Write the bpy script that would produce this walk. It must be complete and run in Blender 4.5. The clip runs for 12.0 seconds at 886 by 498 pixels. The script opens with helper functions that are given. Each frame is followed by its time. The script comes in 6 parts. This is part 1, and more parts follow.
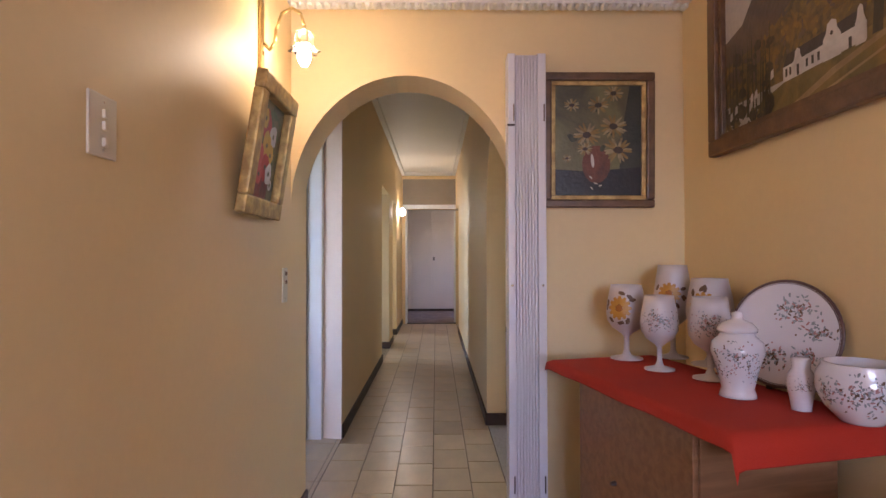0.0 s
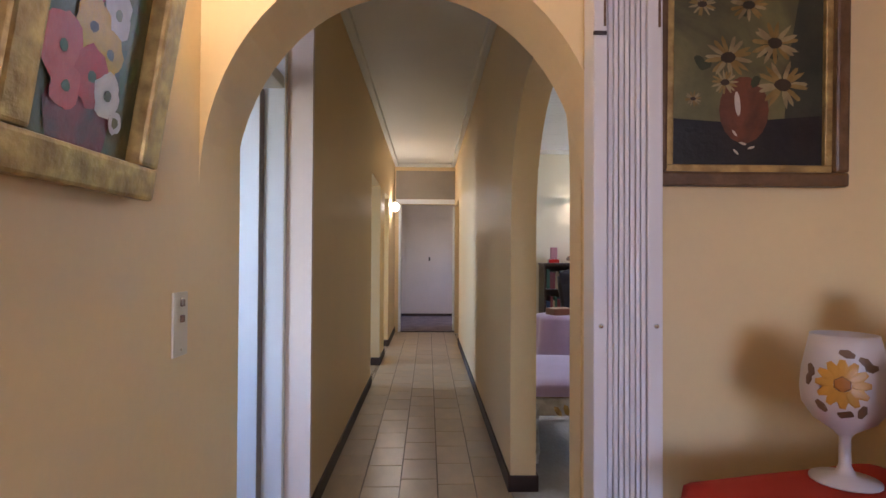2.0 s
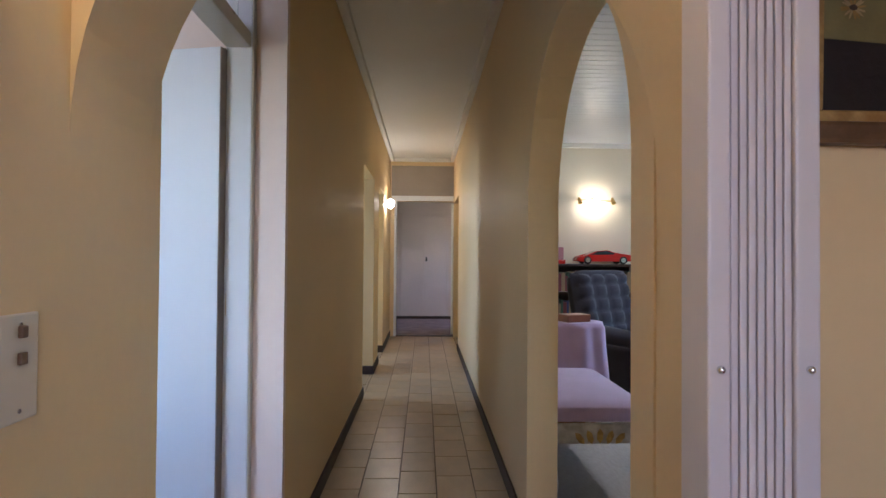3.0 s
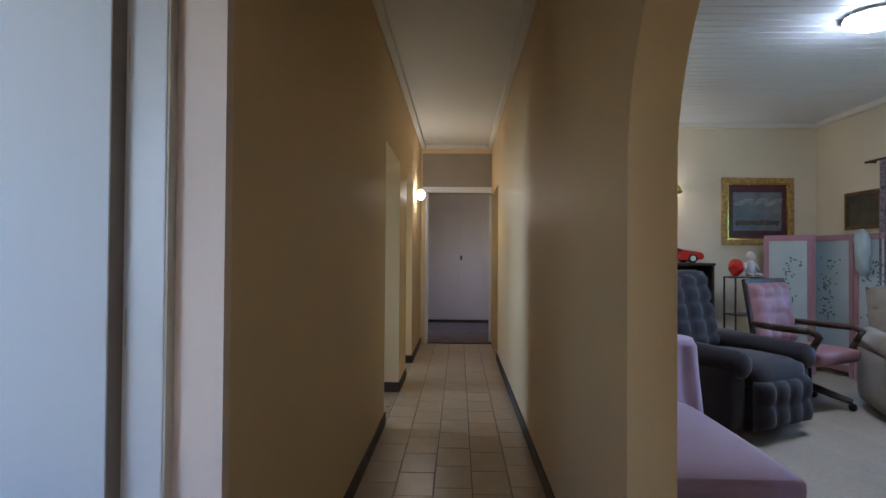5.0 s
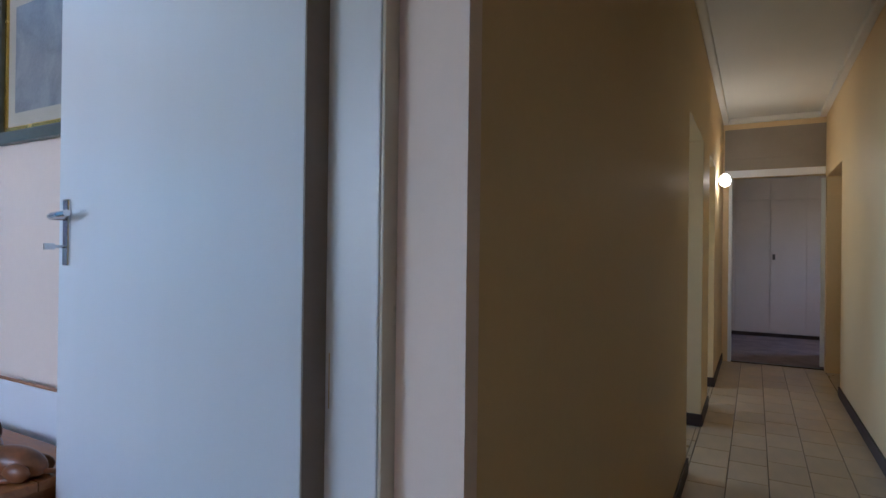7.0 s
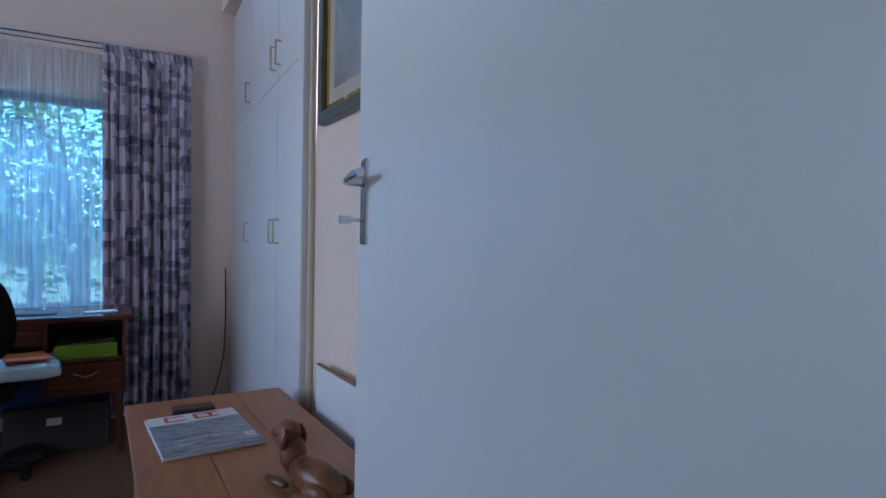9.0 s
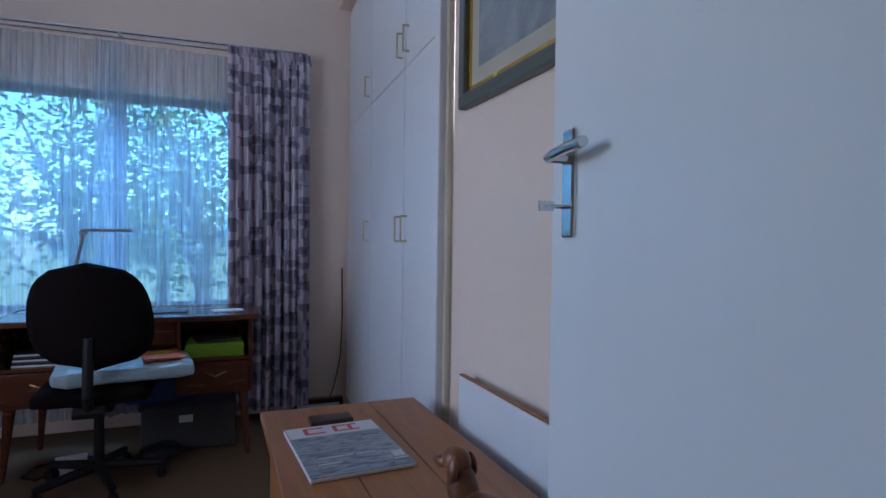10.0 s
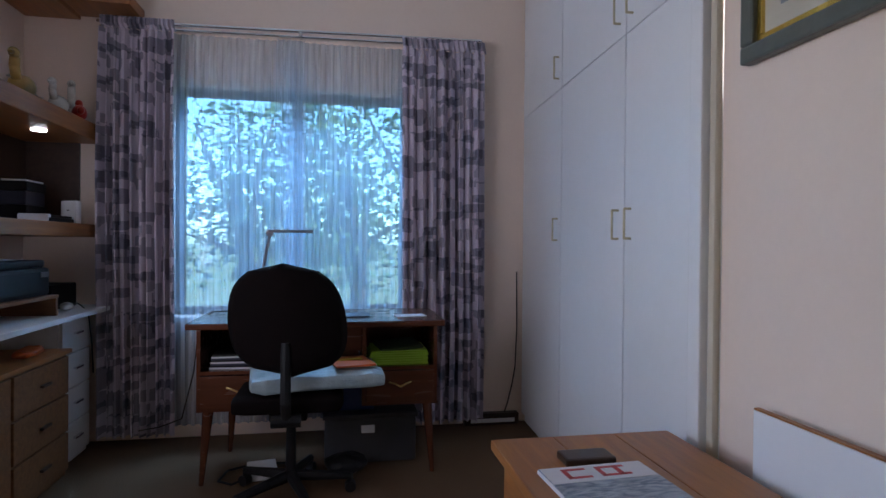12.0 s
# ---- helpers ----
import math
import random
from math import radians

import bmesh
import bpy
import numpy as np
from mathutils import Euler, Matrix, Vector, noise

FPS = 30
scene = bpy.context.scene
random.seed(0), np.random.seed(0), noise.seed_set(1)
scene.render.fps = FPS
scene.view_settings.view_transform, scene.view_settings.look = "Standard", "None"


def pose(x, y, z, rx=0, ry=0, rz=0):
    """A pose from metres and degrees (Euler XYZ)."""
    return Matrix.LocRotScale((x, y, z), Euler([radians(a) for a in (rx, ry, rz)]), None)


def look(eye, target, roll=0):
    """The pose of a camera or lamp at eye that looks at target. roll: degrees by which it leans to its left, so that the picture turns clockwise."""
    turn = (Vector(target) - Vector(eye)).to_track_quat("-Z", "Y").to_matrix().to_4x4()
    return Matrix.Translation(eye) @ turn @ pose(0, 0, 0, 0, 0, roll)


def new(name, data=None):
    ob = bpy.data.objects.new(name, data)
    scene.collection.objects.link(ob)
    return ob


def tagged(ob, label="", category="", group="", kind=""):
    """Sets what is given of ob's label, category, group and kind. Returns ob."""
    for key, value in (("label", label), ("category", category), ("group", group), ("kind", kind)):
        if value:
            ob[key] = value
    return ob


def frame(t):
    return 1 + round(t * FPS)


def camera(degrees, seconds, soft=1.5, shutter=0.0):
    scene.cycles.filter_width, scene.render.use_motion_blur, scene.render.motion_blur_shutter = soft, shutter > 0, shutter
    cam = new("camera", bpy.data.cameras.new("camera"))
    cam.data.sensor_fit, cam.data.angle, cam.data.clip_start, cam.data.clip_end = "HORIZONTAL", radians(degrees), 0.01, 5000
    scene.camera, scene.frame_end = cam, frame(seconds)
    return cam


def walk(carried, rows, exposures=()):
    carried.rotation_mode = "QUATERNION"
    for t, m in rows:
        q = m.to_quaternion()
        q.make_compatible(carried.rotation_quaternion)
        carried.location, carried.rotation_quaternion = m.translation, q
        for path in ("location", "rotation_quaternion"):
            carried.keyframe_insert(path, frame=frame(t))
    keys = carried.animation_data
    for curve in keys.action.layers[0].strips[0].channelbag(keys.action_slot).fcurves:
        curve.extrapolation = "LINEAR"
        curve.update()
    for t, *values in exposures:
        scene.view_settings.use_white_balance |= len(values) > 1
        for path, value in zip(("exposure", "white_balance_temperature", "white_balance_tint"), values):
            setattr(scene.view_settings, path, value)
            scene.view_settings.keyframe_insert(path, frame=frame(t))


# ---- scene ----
cam = camera(76.7, 12.0)
PATH = [
    (0, (-0.004, 0.341, 1.156), (0.021, 2.341, 1.193), -0.1),
    (0.5, (-0.043, 0.615, 1.172), (-0.013, 2.614, 1.207), 0.1),
    (1, (-0.04, 0.863, 1.174), (-0.001, 2.862, 1.209), 0.1),
    (1.5, (-0.034, 1.111, 1.184), (0.011, 3.11, 1.216), 0.1),
    (2, (-0.078, 1.378, 1.2), (-0.025, 3.377, 1.231), 0.3),
    (2.5, (-0.098, 1.623, 1.2), (-0.033, 3.622, 1.231), 0.5),
    (4.3, (-0.084, 2.486, 1.185), (-0.019, 4.485, 1.219), 0.3),
    (4.5, (-0.085, 2.571, 1.183), (-0.04, 4.57, 1.216), 0.3),
    (5, (-0.099, 2.756, 1.179), (-0.155, 4.755, 1.208), 0.4),
    (5.5, (-0.143, 2.946, 1.181), (-0.357, 4.934, 1.212), 0.5),
    (6, (-0.165, 3.104, 1.187), (-0.554, 5.066, 1.213), 0.6),
    (6.5, (-0.19, 3.246, 1.196), (-0.869, 5.127, 1.211), 0.6),
    (7, (-0.296, 3.342, 1.209), (-1.269, 5.09, 1.214), 0.7),
    (7.5, (-0.447, 3.463, 1.207), (-1.633, 5.073, 1.183), 0.9),
    (9.3, (-0.893, 3.692, 1.157), (-2.654, 4.639, 1.13), 0.9),
    (9.5, (-0.95, 3.688, 1.152), (-2.741, 4.579, 1.123), 0.8),
    (10, (-1.116, 3.616, 1.15), (-2.965, 4.377, 1.12), 0.8),
    (10.5, (-1.228, 3.551, 1.146), (-3.116, 4.209, 1.117), 0.7),
    (11, (-1.352, 3.501, 1.14), (-3.277, 4.043, 1.115), 0.6),
    (11.5, (-1.453, 3.433, 1.131), (-3.407, 3.858, 1.108), 0.5),
    (12, (-1.54, 3.357, 1.116), (-3.508, 3.71, 1.101), 0.5),
]
EXPOSURES = [(0.0, 3.82, 5750, 22), (2.7, 3.68, 5550, 18), (4.3, 3.0, 5400, 14), (5.7, 3.0, 5400, 14), (7.0, 2.7, 5300, 14), (7.7, 2.6, 5300, 14), (9.4, 2.15, 5300, 14), (10.5, 2.1, 5500, 16), (12.0, 2.2, 6050, 18)]
walk(cam, [(t, look(eye, target, roll)) for t, eye, target, roll in PATH], EXPOSURES)

# ---- light ----
world = bpy.data.worlds.new("sky")
scene.world = world
world.use_nodes = True
wn = world.node_tree.nodes
sky = wn.new("ShaderNodeTexSky")
sky.sky_type = "NISHITA"
sky.sun_disc = False
sky.sun_elevation, sky.sun_rotation = radians(49), radians(19)
wn["Background"].inputs["Strength"].default_value = 0.15
world.node_tree.links.new(sky.outputs[0], wn["Background"].inputs["Color"])
sun = new("sun", bpy.data.lights.new("sun", "SUN"))
sun.data.energy, sun.data.angle, sun.data.color = 3.0, radians(0.6), (1.0, 0.95, 0.88)
sun.matrix_world = look((0, 0, 20), (-4.5, -13.0, 4.0))


def point_lamp(name, place, watts, colour, radius):
    ob = new(name, bpy.data.lights.new(name, "POINT"))
    ob.data.energy, ob.data.color, ob.data.shadow_soft_size = watts, colour, radius
    ob.location = place
    return ob


def window_lamp(name, eye, target, w, h, watts, colour):
    """The sky's light that comes in by a window opening."""
    ob = new(name, bpy.data.lights.new(name, "AREA"))
    ob.data.shape, ob.data.size, ob.data.size_y = "RECTANGLE", w, h
    ob.data.energy, ob.data.color = watts, colour
    ob.matrix_world = look(eye, target)
    return ob


WARM = (1.0, 0.68, 0.36)
point_lamp("wall_lamp_bulb", (-0.463, 2.29, 1.885), 0.18, (1.0, 0.72, 0.42), 0.02)
point_lamp("sconce_bulb", (-0.553, 9.395, 1.92), 0.38, (1.0, 0.86, 0.62), 0.05)
point_lamp("living_ceiling_bulb", (2.50, 6.33, 2.60), 0.5, (0.95, 0.97, 1.0), 0.08)
point_lamp("living_wall_bulb", (2.14, 9.10, 1.94), 0.35, (1.0, 0.78, 0.5), 0.03)
DAY = (0.66, 0.83, 1.0)
window_lamp("study_side_window_light", (-2.6, 1.34, 1.45), (-4.9, 3.4, 2.1), 1.5, 1.2, 7.2, (0.87, 0.88, 1.0))
window_lamp("study_window_sky_light", (-5.75, 2.95, 2.75), (-4.3, 3.0, 1.5), 1.8, 0.6, 19.0, (0.42, 0.70, 1.0))
window_lamp("entrance_window_light", (0.25, -2.66, 1.45), (0.25, 0.0, 1.35), 1.1, 1.1, 3.0, (0.76, 0.74, 1.0))
window_lamp("side_room_window_light", (-2.60, 7.05, 1.45), (-1.0, 7.05, 1.3), 1.0, 1.0, 1.5, DAY)
window_lamp("side_room_window_light", (-2.60, 8.90, 1.45), (-1.0, 8.90, 1.3), 0.9, 1.0, 1.0, DAY)

# ---- materials ----


def mat(name, colour, rough=0.5, spread=0.06, scale=6.0, grain=60.0, bump=0.05, metal=0.0, second=None, mix=0.5, stretch=(1, 1, 1), coat=0.0, per_piece=0.0, sheen=0.0, warp=0.0, spec=0.5):
    """A surface with variation at two scales: broad patches and fine grain, with relief."""
    m = bpy.data.materials.new(name)
    m.use_nodes = True
    t = m.node_tree
    n, link = t.nodes, t.links.new
    b = n["Principled BSDF"]
    co = n.new("ShaderNodeTexCoord")
    mp = n.new("ShaderNodeMapping")
    mp.inputs["Scale"].default_value = stretch
    link(co.outputs["Object"], mp.inputs["Vector"])
    big = n.new("ShaderNodeTexNoise")
    big.inputs["Scale"].default_value, big.inputs["Detail"].default_value = scale, 4
    big.inputs["Distortion"].default_value = warp
    fine = n.new("ShaderNodeTexNoise")
    fine.inputs["Scale"].default_value, fine.inputs["Detail"].default_value = grain, 3
    for x in (big, fine):
        link(mp.outputs[0], x.inputs["Vector"])
    c2 = second or tuple(max(0.0, v * (1 - 2 * spread)) for v in colour)
    ramp = n.new("ShaderNodeValToRGB")
    ramp.color_ramp.elements[0].position, ramp.color_ramp.elements[1].position = 0.35, 0.65
    ramp.color_ramp.elements[0].color, ramp.color_ramp.elements[1].color = (*c2, 1), (*colour, 1)
    link(big.outputs[0], ramp.inputs[0])
    hsv = n.new("ShaderNodeHueSaturation")
    link(ramp.outputs[0], hsv.inputs["Color"])
    rng = n.new("ShaderNodeMapRange")
    rng.inputs["To Min"].default_value, rng.inputs["To Max"].default_value = 1 - spread, 1 + spread
    link(fine.outputs[0], rng.inputs["Value"])
    val = rng.outputs[0]
    if per_piece:
        info = n.new("ShaderNodeObjectInfo")
        r2 = n.new("ShaderNodeMapRange")
        r2.inputs["To Min"].default_value, r2.inputs["To Max"].default_value = 1 - per_piece, 1 + per_piece
        link(info.outputs["Random"], r2.inputs["Value"])
        mul = n.new("ShaderNodeMath")
        mul.operation = "MULTIPLY"
        link(val, mul.inputs[0])
        link(r2.outputs[0], mul.inputs[1])
        val = mul.outputs[0]
    link(val, hsv.inputs["Value"])
    link(hsv.outputs[0], b.inputs["Base Color"])
    rr = n.new("ShaderNodeMapRange")
    rr.inputs["To Min"].default_value, rr.inputs["To Max"].default_value = max(0.02, rough - 0.08), min(1, rough + 0.08)
    link(big.outputs[0], rr.inputs["Value"])
    link(rr.outputs[0], b.inputs["Roughness"])
    b.inputs["Metallic"].default_value = metal
    b.inputs["Specular IOR Level"].default_value = spec
    b.inputs["Coat Weight"].default_value = coat
    b.inputs["Sheen Weight"].default_value = sheen
    if bump:
        bp = n.new("ShaderNodeBump")
        bp.inputs["Strength"].default_value, bp.inputs["Distance"].default_value = min(1, bump * 4), 0.004
        link(fine.outputs[0], bp.inputs["Height"])
        link(bp.outputs[0], b.inputs["Normal"])
    return m


def glow(name, colour, strength):
    m = bpy.data.materials.new(name)
    m.use_nodes = True
    b = m.node_tree.nodes["Principled BSDF"]
    b.inputs["Base Color"].default_value = (0.9, 0.9, 0.88, 1)
    b.inputs["Emission Color"].default_value = (*colour, 1)
    b.inputs["Emission Strength"].default_value = strength
    return m


def glass(name, tint=(1, 1, 1), rough=0.0):
    m = bpy.data.materials.new(name)
    m.use_nodes = True
    b = m.node_tree.nodes["Principled BSDF"]
    b.inputs["Base Color"].default_value = (*tint, 1)
    b.inputs["Transmission Weight"].default_value = 1
    b.inputs["Roughness"].default_value = rough
    b.inputs["IOR"].default_value = 1.45
    return m


CREAM = mat("cream_wall_paint", (0.77, 0.575, 0.30), 0.55, 0.025, 1.3, 45, 0.035)
PEACH = mat("pale_cream_study_paint", (0.84, 0.69, 0.58), 0.6, 0.025, 1.3, 45, 0.035)
LIVPAINT = mat("living_room_cream_paint", (0.74, 0.66, 0.50), 0.6, 0.03, 1.1, 45, 0.03)
CEIL = mat("ceiling_white_paint", (0.76, 0.74, 0.68), 0.6, 0.02, 2.0, 80, 0.03)
WHITE = mat("white_gloss_enamel", (0.80, 0.81, 0.82), 0.36, 0.015, 3.0, 14, 0.02, stretch=(1, 1, 0.15))
FRAMEP = mat("cream_gloss_frame_paint", (0.60, 0.55, 0.44), 0.3, 0.03, 3.0, 25, 0.02)
CUPB = mat("off_white_cupboard_paint", (0.80, 0.80, 0.80), 0.35, 0.02, 2.0, 25, 0.02)
SKIRT = mat("dark_brown_skirting_tile", (0.050, 0.024, 0.016), 0.6, 0.15, 9, 60, 0.03)
TILE = mat("beige_glazed_floor_tile", (0.52, 0.385, 0.225), 0.3, 0.03, 4, 40, 0.015, second=(0.44, 0.325, 0.19), per_piece=0.07, stretch=(3, 1, 1))
GROUT = mat("dark_grey_brown_grout", (0.20, 0.155, 0.11), 0.9, 0.1, 20, 120, 0.05)
OAK = mat("orange_brown_pine_wood", (0.40, 0.165, 0.048), 0.4, 0.08, 3.0, 40, 0.03, second=(0.29, 0.11, 0.032), stretch=(1.2, 14, 14), warp=0.6)
OAKX = mat("warm_brown_veneer", (0.26, 0.125, 0.055), 0.4, 0.1, 3.0, 40, 0.03, second=(0.18, 0.08, 0.033), stretch=(14, 1.2, 14), warp=0.6)
MAHOG = mat("dark_mahogany_veneer", (0.11, 0.036, 0.018), 0.25, 0.12, 3.0, 50, 0.02, second=(0.09, 0.03, 0.016), stretch=(14, 1.5, 14), warp=0.5)
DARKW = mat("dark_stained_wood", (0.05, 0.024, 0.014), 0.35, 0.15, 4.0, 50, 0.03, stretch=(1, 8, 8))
BRASS = mat("aged_brass", (0.62, 0.44, 0.17), 0.3, 0.1, 20, 80, 0.02, metal=1.0)
CHROME = mat("brushed_chrome", (0.72, 0.74, 0.76), 0.2, 0.03, 20, 120, 0.01, metal=1.0)
GILT = mat("antique_gilt_frame", (0.56, 0.38, 0.13), 0.42, 0.15, 25, 90, 0.12, metal=0.45, second=(0.30, 0.18, 0.06))
BRFRAME = mat("brown_gilt_frame_wood", (0.17, 0.085, 0.035), 0.4, 0.15, 18, 90, 0.08, second=(0.10, 0.05, 0.02))
BLACK = mat("black_plastic", (0.008, 0.008, 0.009), 0.55, 0.1, 8, 90, 0.03, spec=0.3)
CHAIRF = mat("dark_brown_chair_fabric", (0.006, 0.0032, 0.0032), 0.9, 0.15, 15, 220, 0.12, spec=0.12)
REDC = mat("red_cloth", (0.42, 0.020, 0.004), 0.85, 0.08, 4, 260, 0.08)
PORC = mat("white_porcelain", (0.64, 0.59, 0.61), 0.16, 0.02, 5, 30, 0.0, coat=0.4)
SWITCHP = mat("ivory_switch_plastic", (0.66, 0.58, 0.45), 0.4, 0.02, 5, 30, 0.0)
CARPET = mat("light_grey_beige_carpet", (0.46, 0.40, 0.33), 0.95, 0.16, 0.9, 55, 0.6, stretch=(1, 0.45, 1))
STCARPET = mat("brown_study_carpet", (0.125, 0.070, 0.032), 0.95, 0.08, 0.8, 150, 0.25)

# ---- mesh helpers ----


def bm_new():
    return bmesh.new()


def part(name, bm, material, parent=None, label="", smooth=False):
    me = bpy.data.meshes.new(name)
    bmesh.ops.recalc_face_normals(bm, faces=bm.faces)
    bm.to_mesh(me)
    bm.free()
    if smooth:
        me.shade_smooth()
    for m in material if isinstance(material, (list, tuple)) else (material,):
        me.materials.append(m)
    ob = new(name, me)
    if parent:
        ob.parent = parent
    if label:
        ob["label"] = label
    return ob


def empty(name, label, category, place=(0, 0, 0), rz=0, group="", kind=""):
    ob = new(name)
    ob.empty_display_size = 0.1
    ob.matrix_world = pose(*place, 0, 0, rz)
    return tagged(ob, label, category, group, kind)


def box(bm, x0, x1, y0, y1, z0, z1, bevel=0.0, m=None, mi=0):
    ret = bmesh.ops.create_cube(bm, size=1, matrix=Matrix.LocRotScale(((x0 + x1) / 2, (y0 + y1) / 2, (z0 + z1) / 2), None, (abs(x1 - x0), abs(y1 - y0), abs(z1 - z0))))
    vs = ret["verts"]
    if bevel:
        es = list({e for v in vs for e in v.link_edges})
        r = bmesh.ops.bevel(bm, geom=es, offset=bevel, segments=2, affect="EDGES", profile=0.6)
        vs = list({v for f in r["faces"] for v in f.verts} | {v for v in vs if v.is_valid})
    if m:
        bmesh.ops.transform(bm, matrix=m, verts=vs)
    if mi:
        for f in {f for v in vs for f in v.link_faces}:
            f.material_index = mi
    return bm


def tube(bm, a, b, r0, r1=None, n=10):
    a, b = Vector(a), Vector(b)
    d = b - a
    m = Matrix.Translation((a + b) / 2) @ d.to_track_quat("Z", "Y").to_matrix().to_4x4()
    bmesh.ops.create_cone(bm, cap_ends=True, segments=n, radius1=r0, radius2=r0 if r1 is None else r1, depth=d.length, matrix=m)
    return bm


def path_tube(bm, pts, r, n=8):
    for a, b in zip(pts[:-1], pts[1:]):
        tube(bm, a, b, r, r, n)
    for p in pts[1:-1]:
        bmesh.ops.create_icosphere(bm, subdivisions=1, radius=r, matrix=Matrix.Translation(p))
    return bm


def blob(bm, c, s, rot=(0, 0, 0), sub=2):
    m = pose(*c, *rot) @ Matrix.Diagonal((*s, 1))
    bmesh.ops.create_icosphere(bm, subdivisions=sub, radius=1, matrix=m)
    return bm


def lathe(bm, profile, c=(0, 0, 0), n=28, caps=True):
    """profile: (radius, height) from the bottom up."""
    rings = []
    for r, z in profile:
        rings.append([bm.verts.new((c[0] + r * math.cos(a), c[1] + r * math.sin(a), c[2] + z)) for a in (2 * math.pi * k / n for k in range(n))])
    for p, q in zip(rings[:-1], rings[1:]):
        for k in range(n):
            bm.faces.new((p[k], p[(k + 1) % n], q[(k + 1) % n], q[k]))
    if caps:
        bm.faces.new(rings[0][::-1])
        bm.faces.new(rings[-1])
    return bm


def prism(bm, outline, axis, a, b):
    """An outline in the plane across axis ('x': (y, z), 'y': (x, z), 'z': (x, y)) pulled from a to b."""
    put = {"x": lambda p, v: (v, p[0], p[1]), "y": lambda p, v: (p[0], v, p[1]), "z": lambda p, v: (p[0], p[1], v)}[axis]
    lo = [bm.verts.new(put(p, a)) for p in outline]
    hi = [bm.verts.new(put(p, b)) for p in outline]
    bm.faces.new(lo)
    bm.faces.new(hi[::-1])
    for k in range(len(outline)):
        j = (k + 1) % len(outline)
        bm.faces.new((lo[k], hi[k], hi[j], lo[j]))
    return bm


def pillow(bm, x0, x1, y0, y1, z0, z1, r=0.03, puff=0.0, cuts=6):
    """A soft rounded cushion block."""
    start = set(bm.verts)
    box(bm, x0, x1, y0, y1, z0, z1)
    vs = [v for v in bm.verts if v not in start]
    es = list({e for v in vs for e in v.link_edges})
    bmesh.ops.subdivide_edges(bm, edges=es, cuts=cuts, use_grid_fill=True)
    c = Vector(((x0 + x1) / 2, (y0 + y1) / 2, (z0 + z1) / 2))
    h = Vector(((x1 - x0) / 2, (y1 - y0) / 2, (z1 - z0) / 2))
    for v in bm.verts:
        if v in start:
            continue
        d = v.co - c
        inner = Vector([max(-(h[k] - r), min(h[k] - r, d[k])) for k in range(3)])
        off = d - inner
        if off.length > 1e-6:
            d = inner + off.normalized() * r
        u, w = d.x / h.x, d.y / h.y
        if puff:
            d.z += puff * (1 - u * u) * (1 - w * w) * (1 if d.z > 0 else -0.3)
        v.co = c + d
    return bm


def slab_wall(name, axis, a, b, lo, hi, z0, z1, holes, material):
    """A wall between a and b across axis, from lo to hi along, with rectangular holes (from, to, bottom, top)."""
    bm = bm_new()
    cuts = sorted({lo, hi, *[h[0] for h in holes], *[h[1] for h in holes]})
    for p, q in zip(cuts[:-1], cuts[1:]):
        mid = (p + q) / 2
        spans = [(z0, z1)]
        for h in holes:
            if h[0] < mid < h[1]:
                spans = [s for s in ((z0, h[2]), (h[3], z1)) if s[1] - s[0] > 0.001]
        for s in spans:
            if axis == "x":
                box(bm, a, b, p, q, *s)
            else:
                box(bm, p, q, a, b, *s)
    bmesh.ops.remove_doubles(bm, verts=bm.verts, dist=0.0005)
    return tagged(part(name, bm, material), kind="structure")


def arch_outline(lo, hi, top, c, a, spring, rise, n=28):
    """Outline of a wall with one arched opening that reaches the floor."""
    pts = [(lo, 0)]
    if c - a > lo + 0.001:
        pts.append((c - a, 0))
    pts[-1:] = [pts[-1]]
    left = [(c - a * math.cos(math.pi * k / n), spring + rise * math.sin(math.pi * k / n)) for k in range(n + 1)]
    pts += left
    if c + a < hi - 0.001:
        pts += [(c + a, 0), (hi, 0)]
    pts += [(hi, top), (lo, top)]
    return pts


# ---- the large structure ----
XL, XR = -0.615, 0.350          # corridor's side walls
YA, YB = 2.700, 2.940           # the arch wall
YE = 10.42                      # the corridor's end
HC, HD = 2.72, 2.26             # ceilings: corridor and rooms, entrance

# entrance hall, corridor: the long wall on the west side
slab_wall("wall_west", "x", -0.84, XL, -2.6, YE, 0, HC + 0.06, [(2.985, 4.015, 0, 2.50), (6.685, 7.65, 0, 2.0), (8.25, 8.985, 0, 2.0)], CREAM)
bm = bm_new()
prism(bm, [(XL, 3.977), (XL, 4.0148), (-0.7365, 4.0148), (-0.7365, 4.0)], "z", 0, 2.499)
tagged(part("wall_door_reveal", bm, PEACH), kind="structure")
bm = bm_new()
out = [(XL, 1.365)] + [(-0.13 - 0.485 * math.cos(math.pi * k / 32), 1.365 + 0.57 * math.sin(math.pi * k / 32)) for k in range(1, 33)]
out += [(0.355, 0), (1.05, 0), (1.05, HC), (XL, HC)]
prism(bm, out, "y", YA, YB)
tagged(part("wall_arch", bm, CREAM), kind="structure")
slab_wall("wall_entrance_east", "x", 1.05, 1.25, -2.6, YB, 0, HC, [], CREAM)
slab_wall("wall_entrance_south", "y", -2.8, -2.6, -0.84, 1.25, 0, HC, [(-0.35, 0.85, 0.85, 2.05)], CREAM)
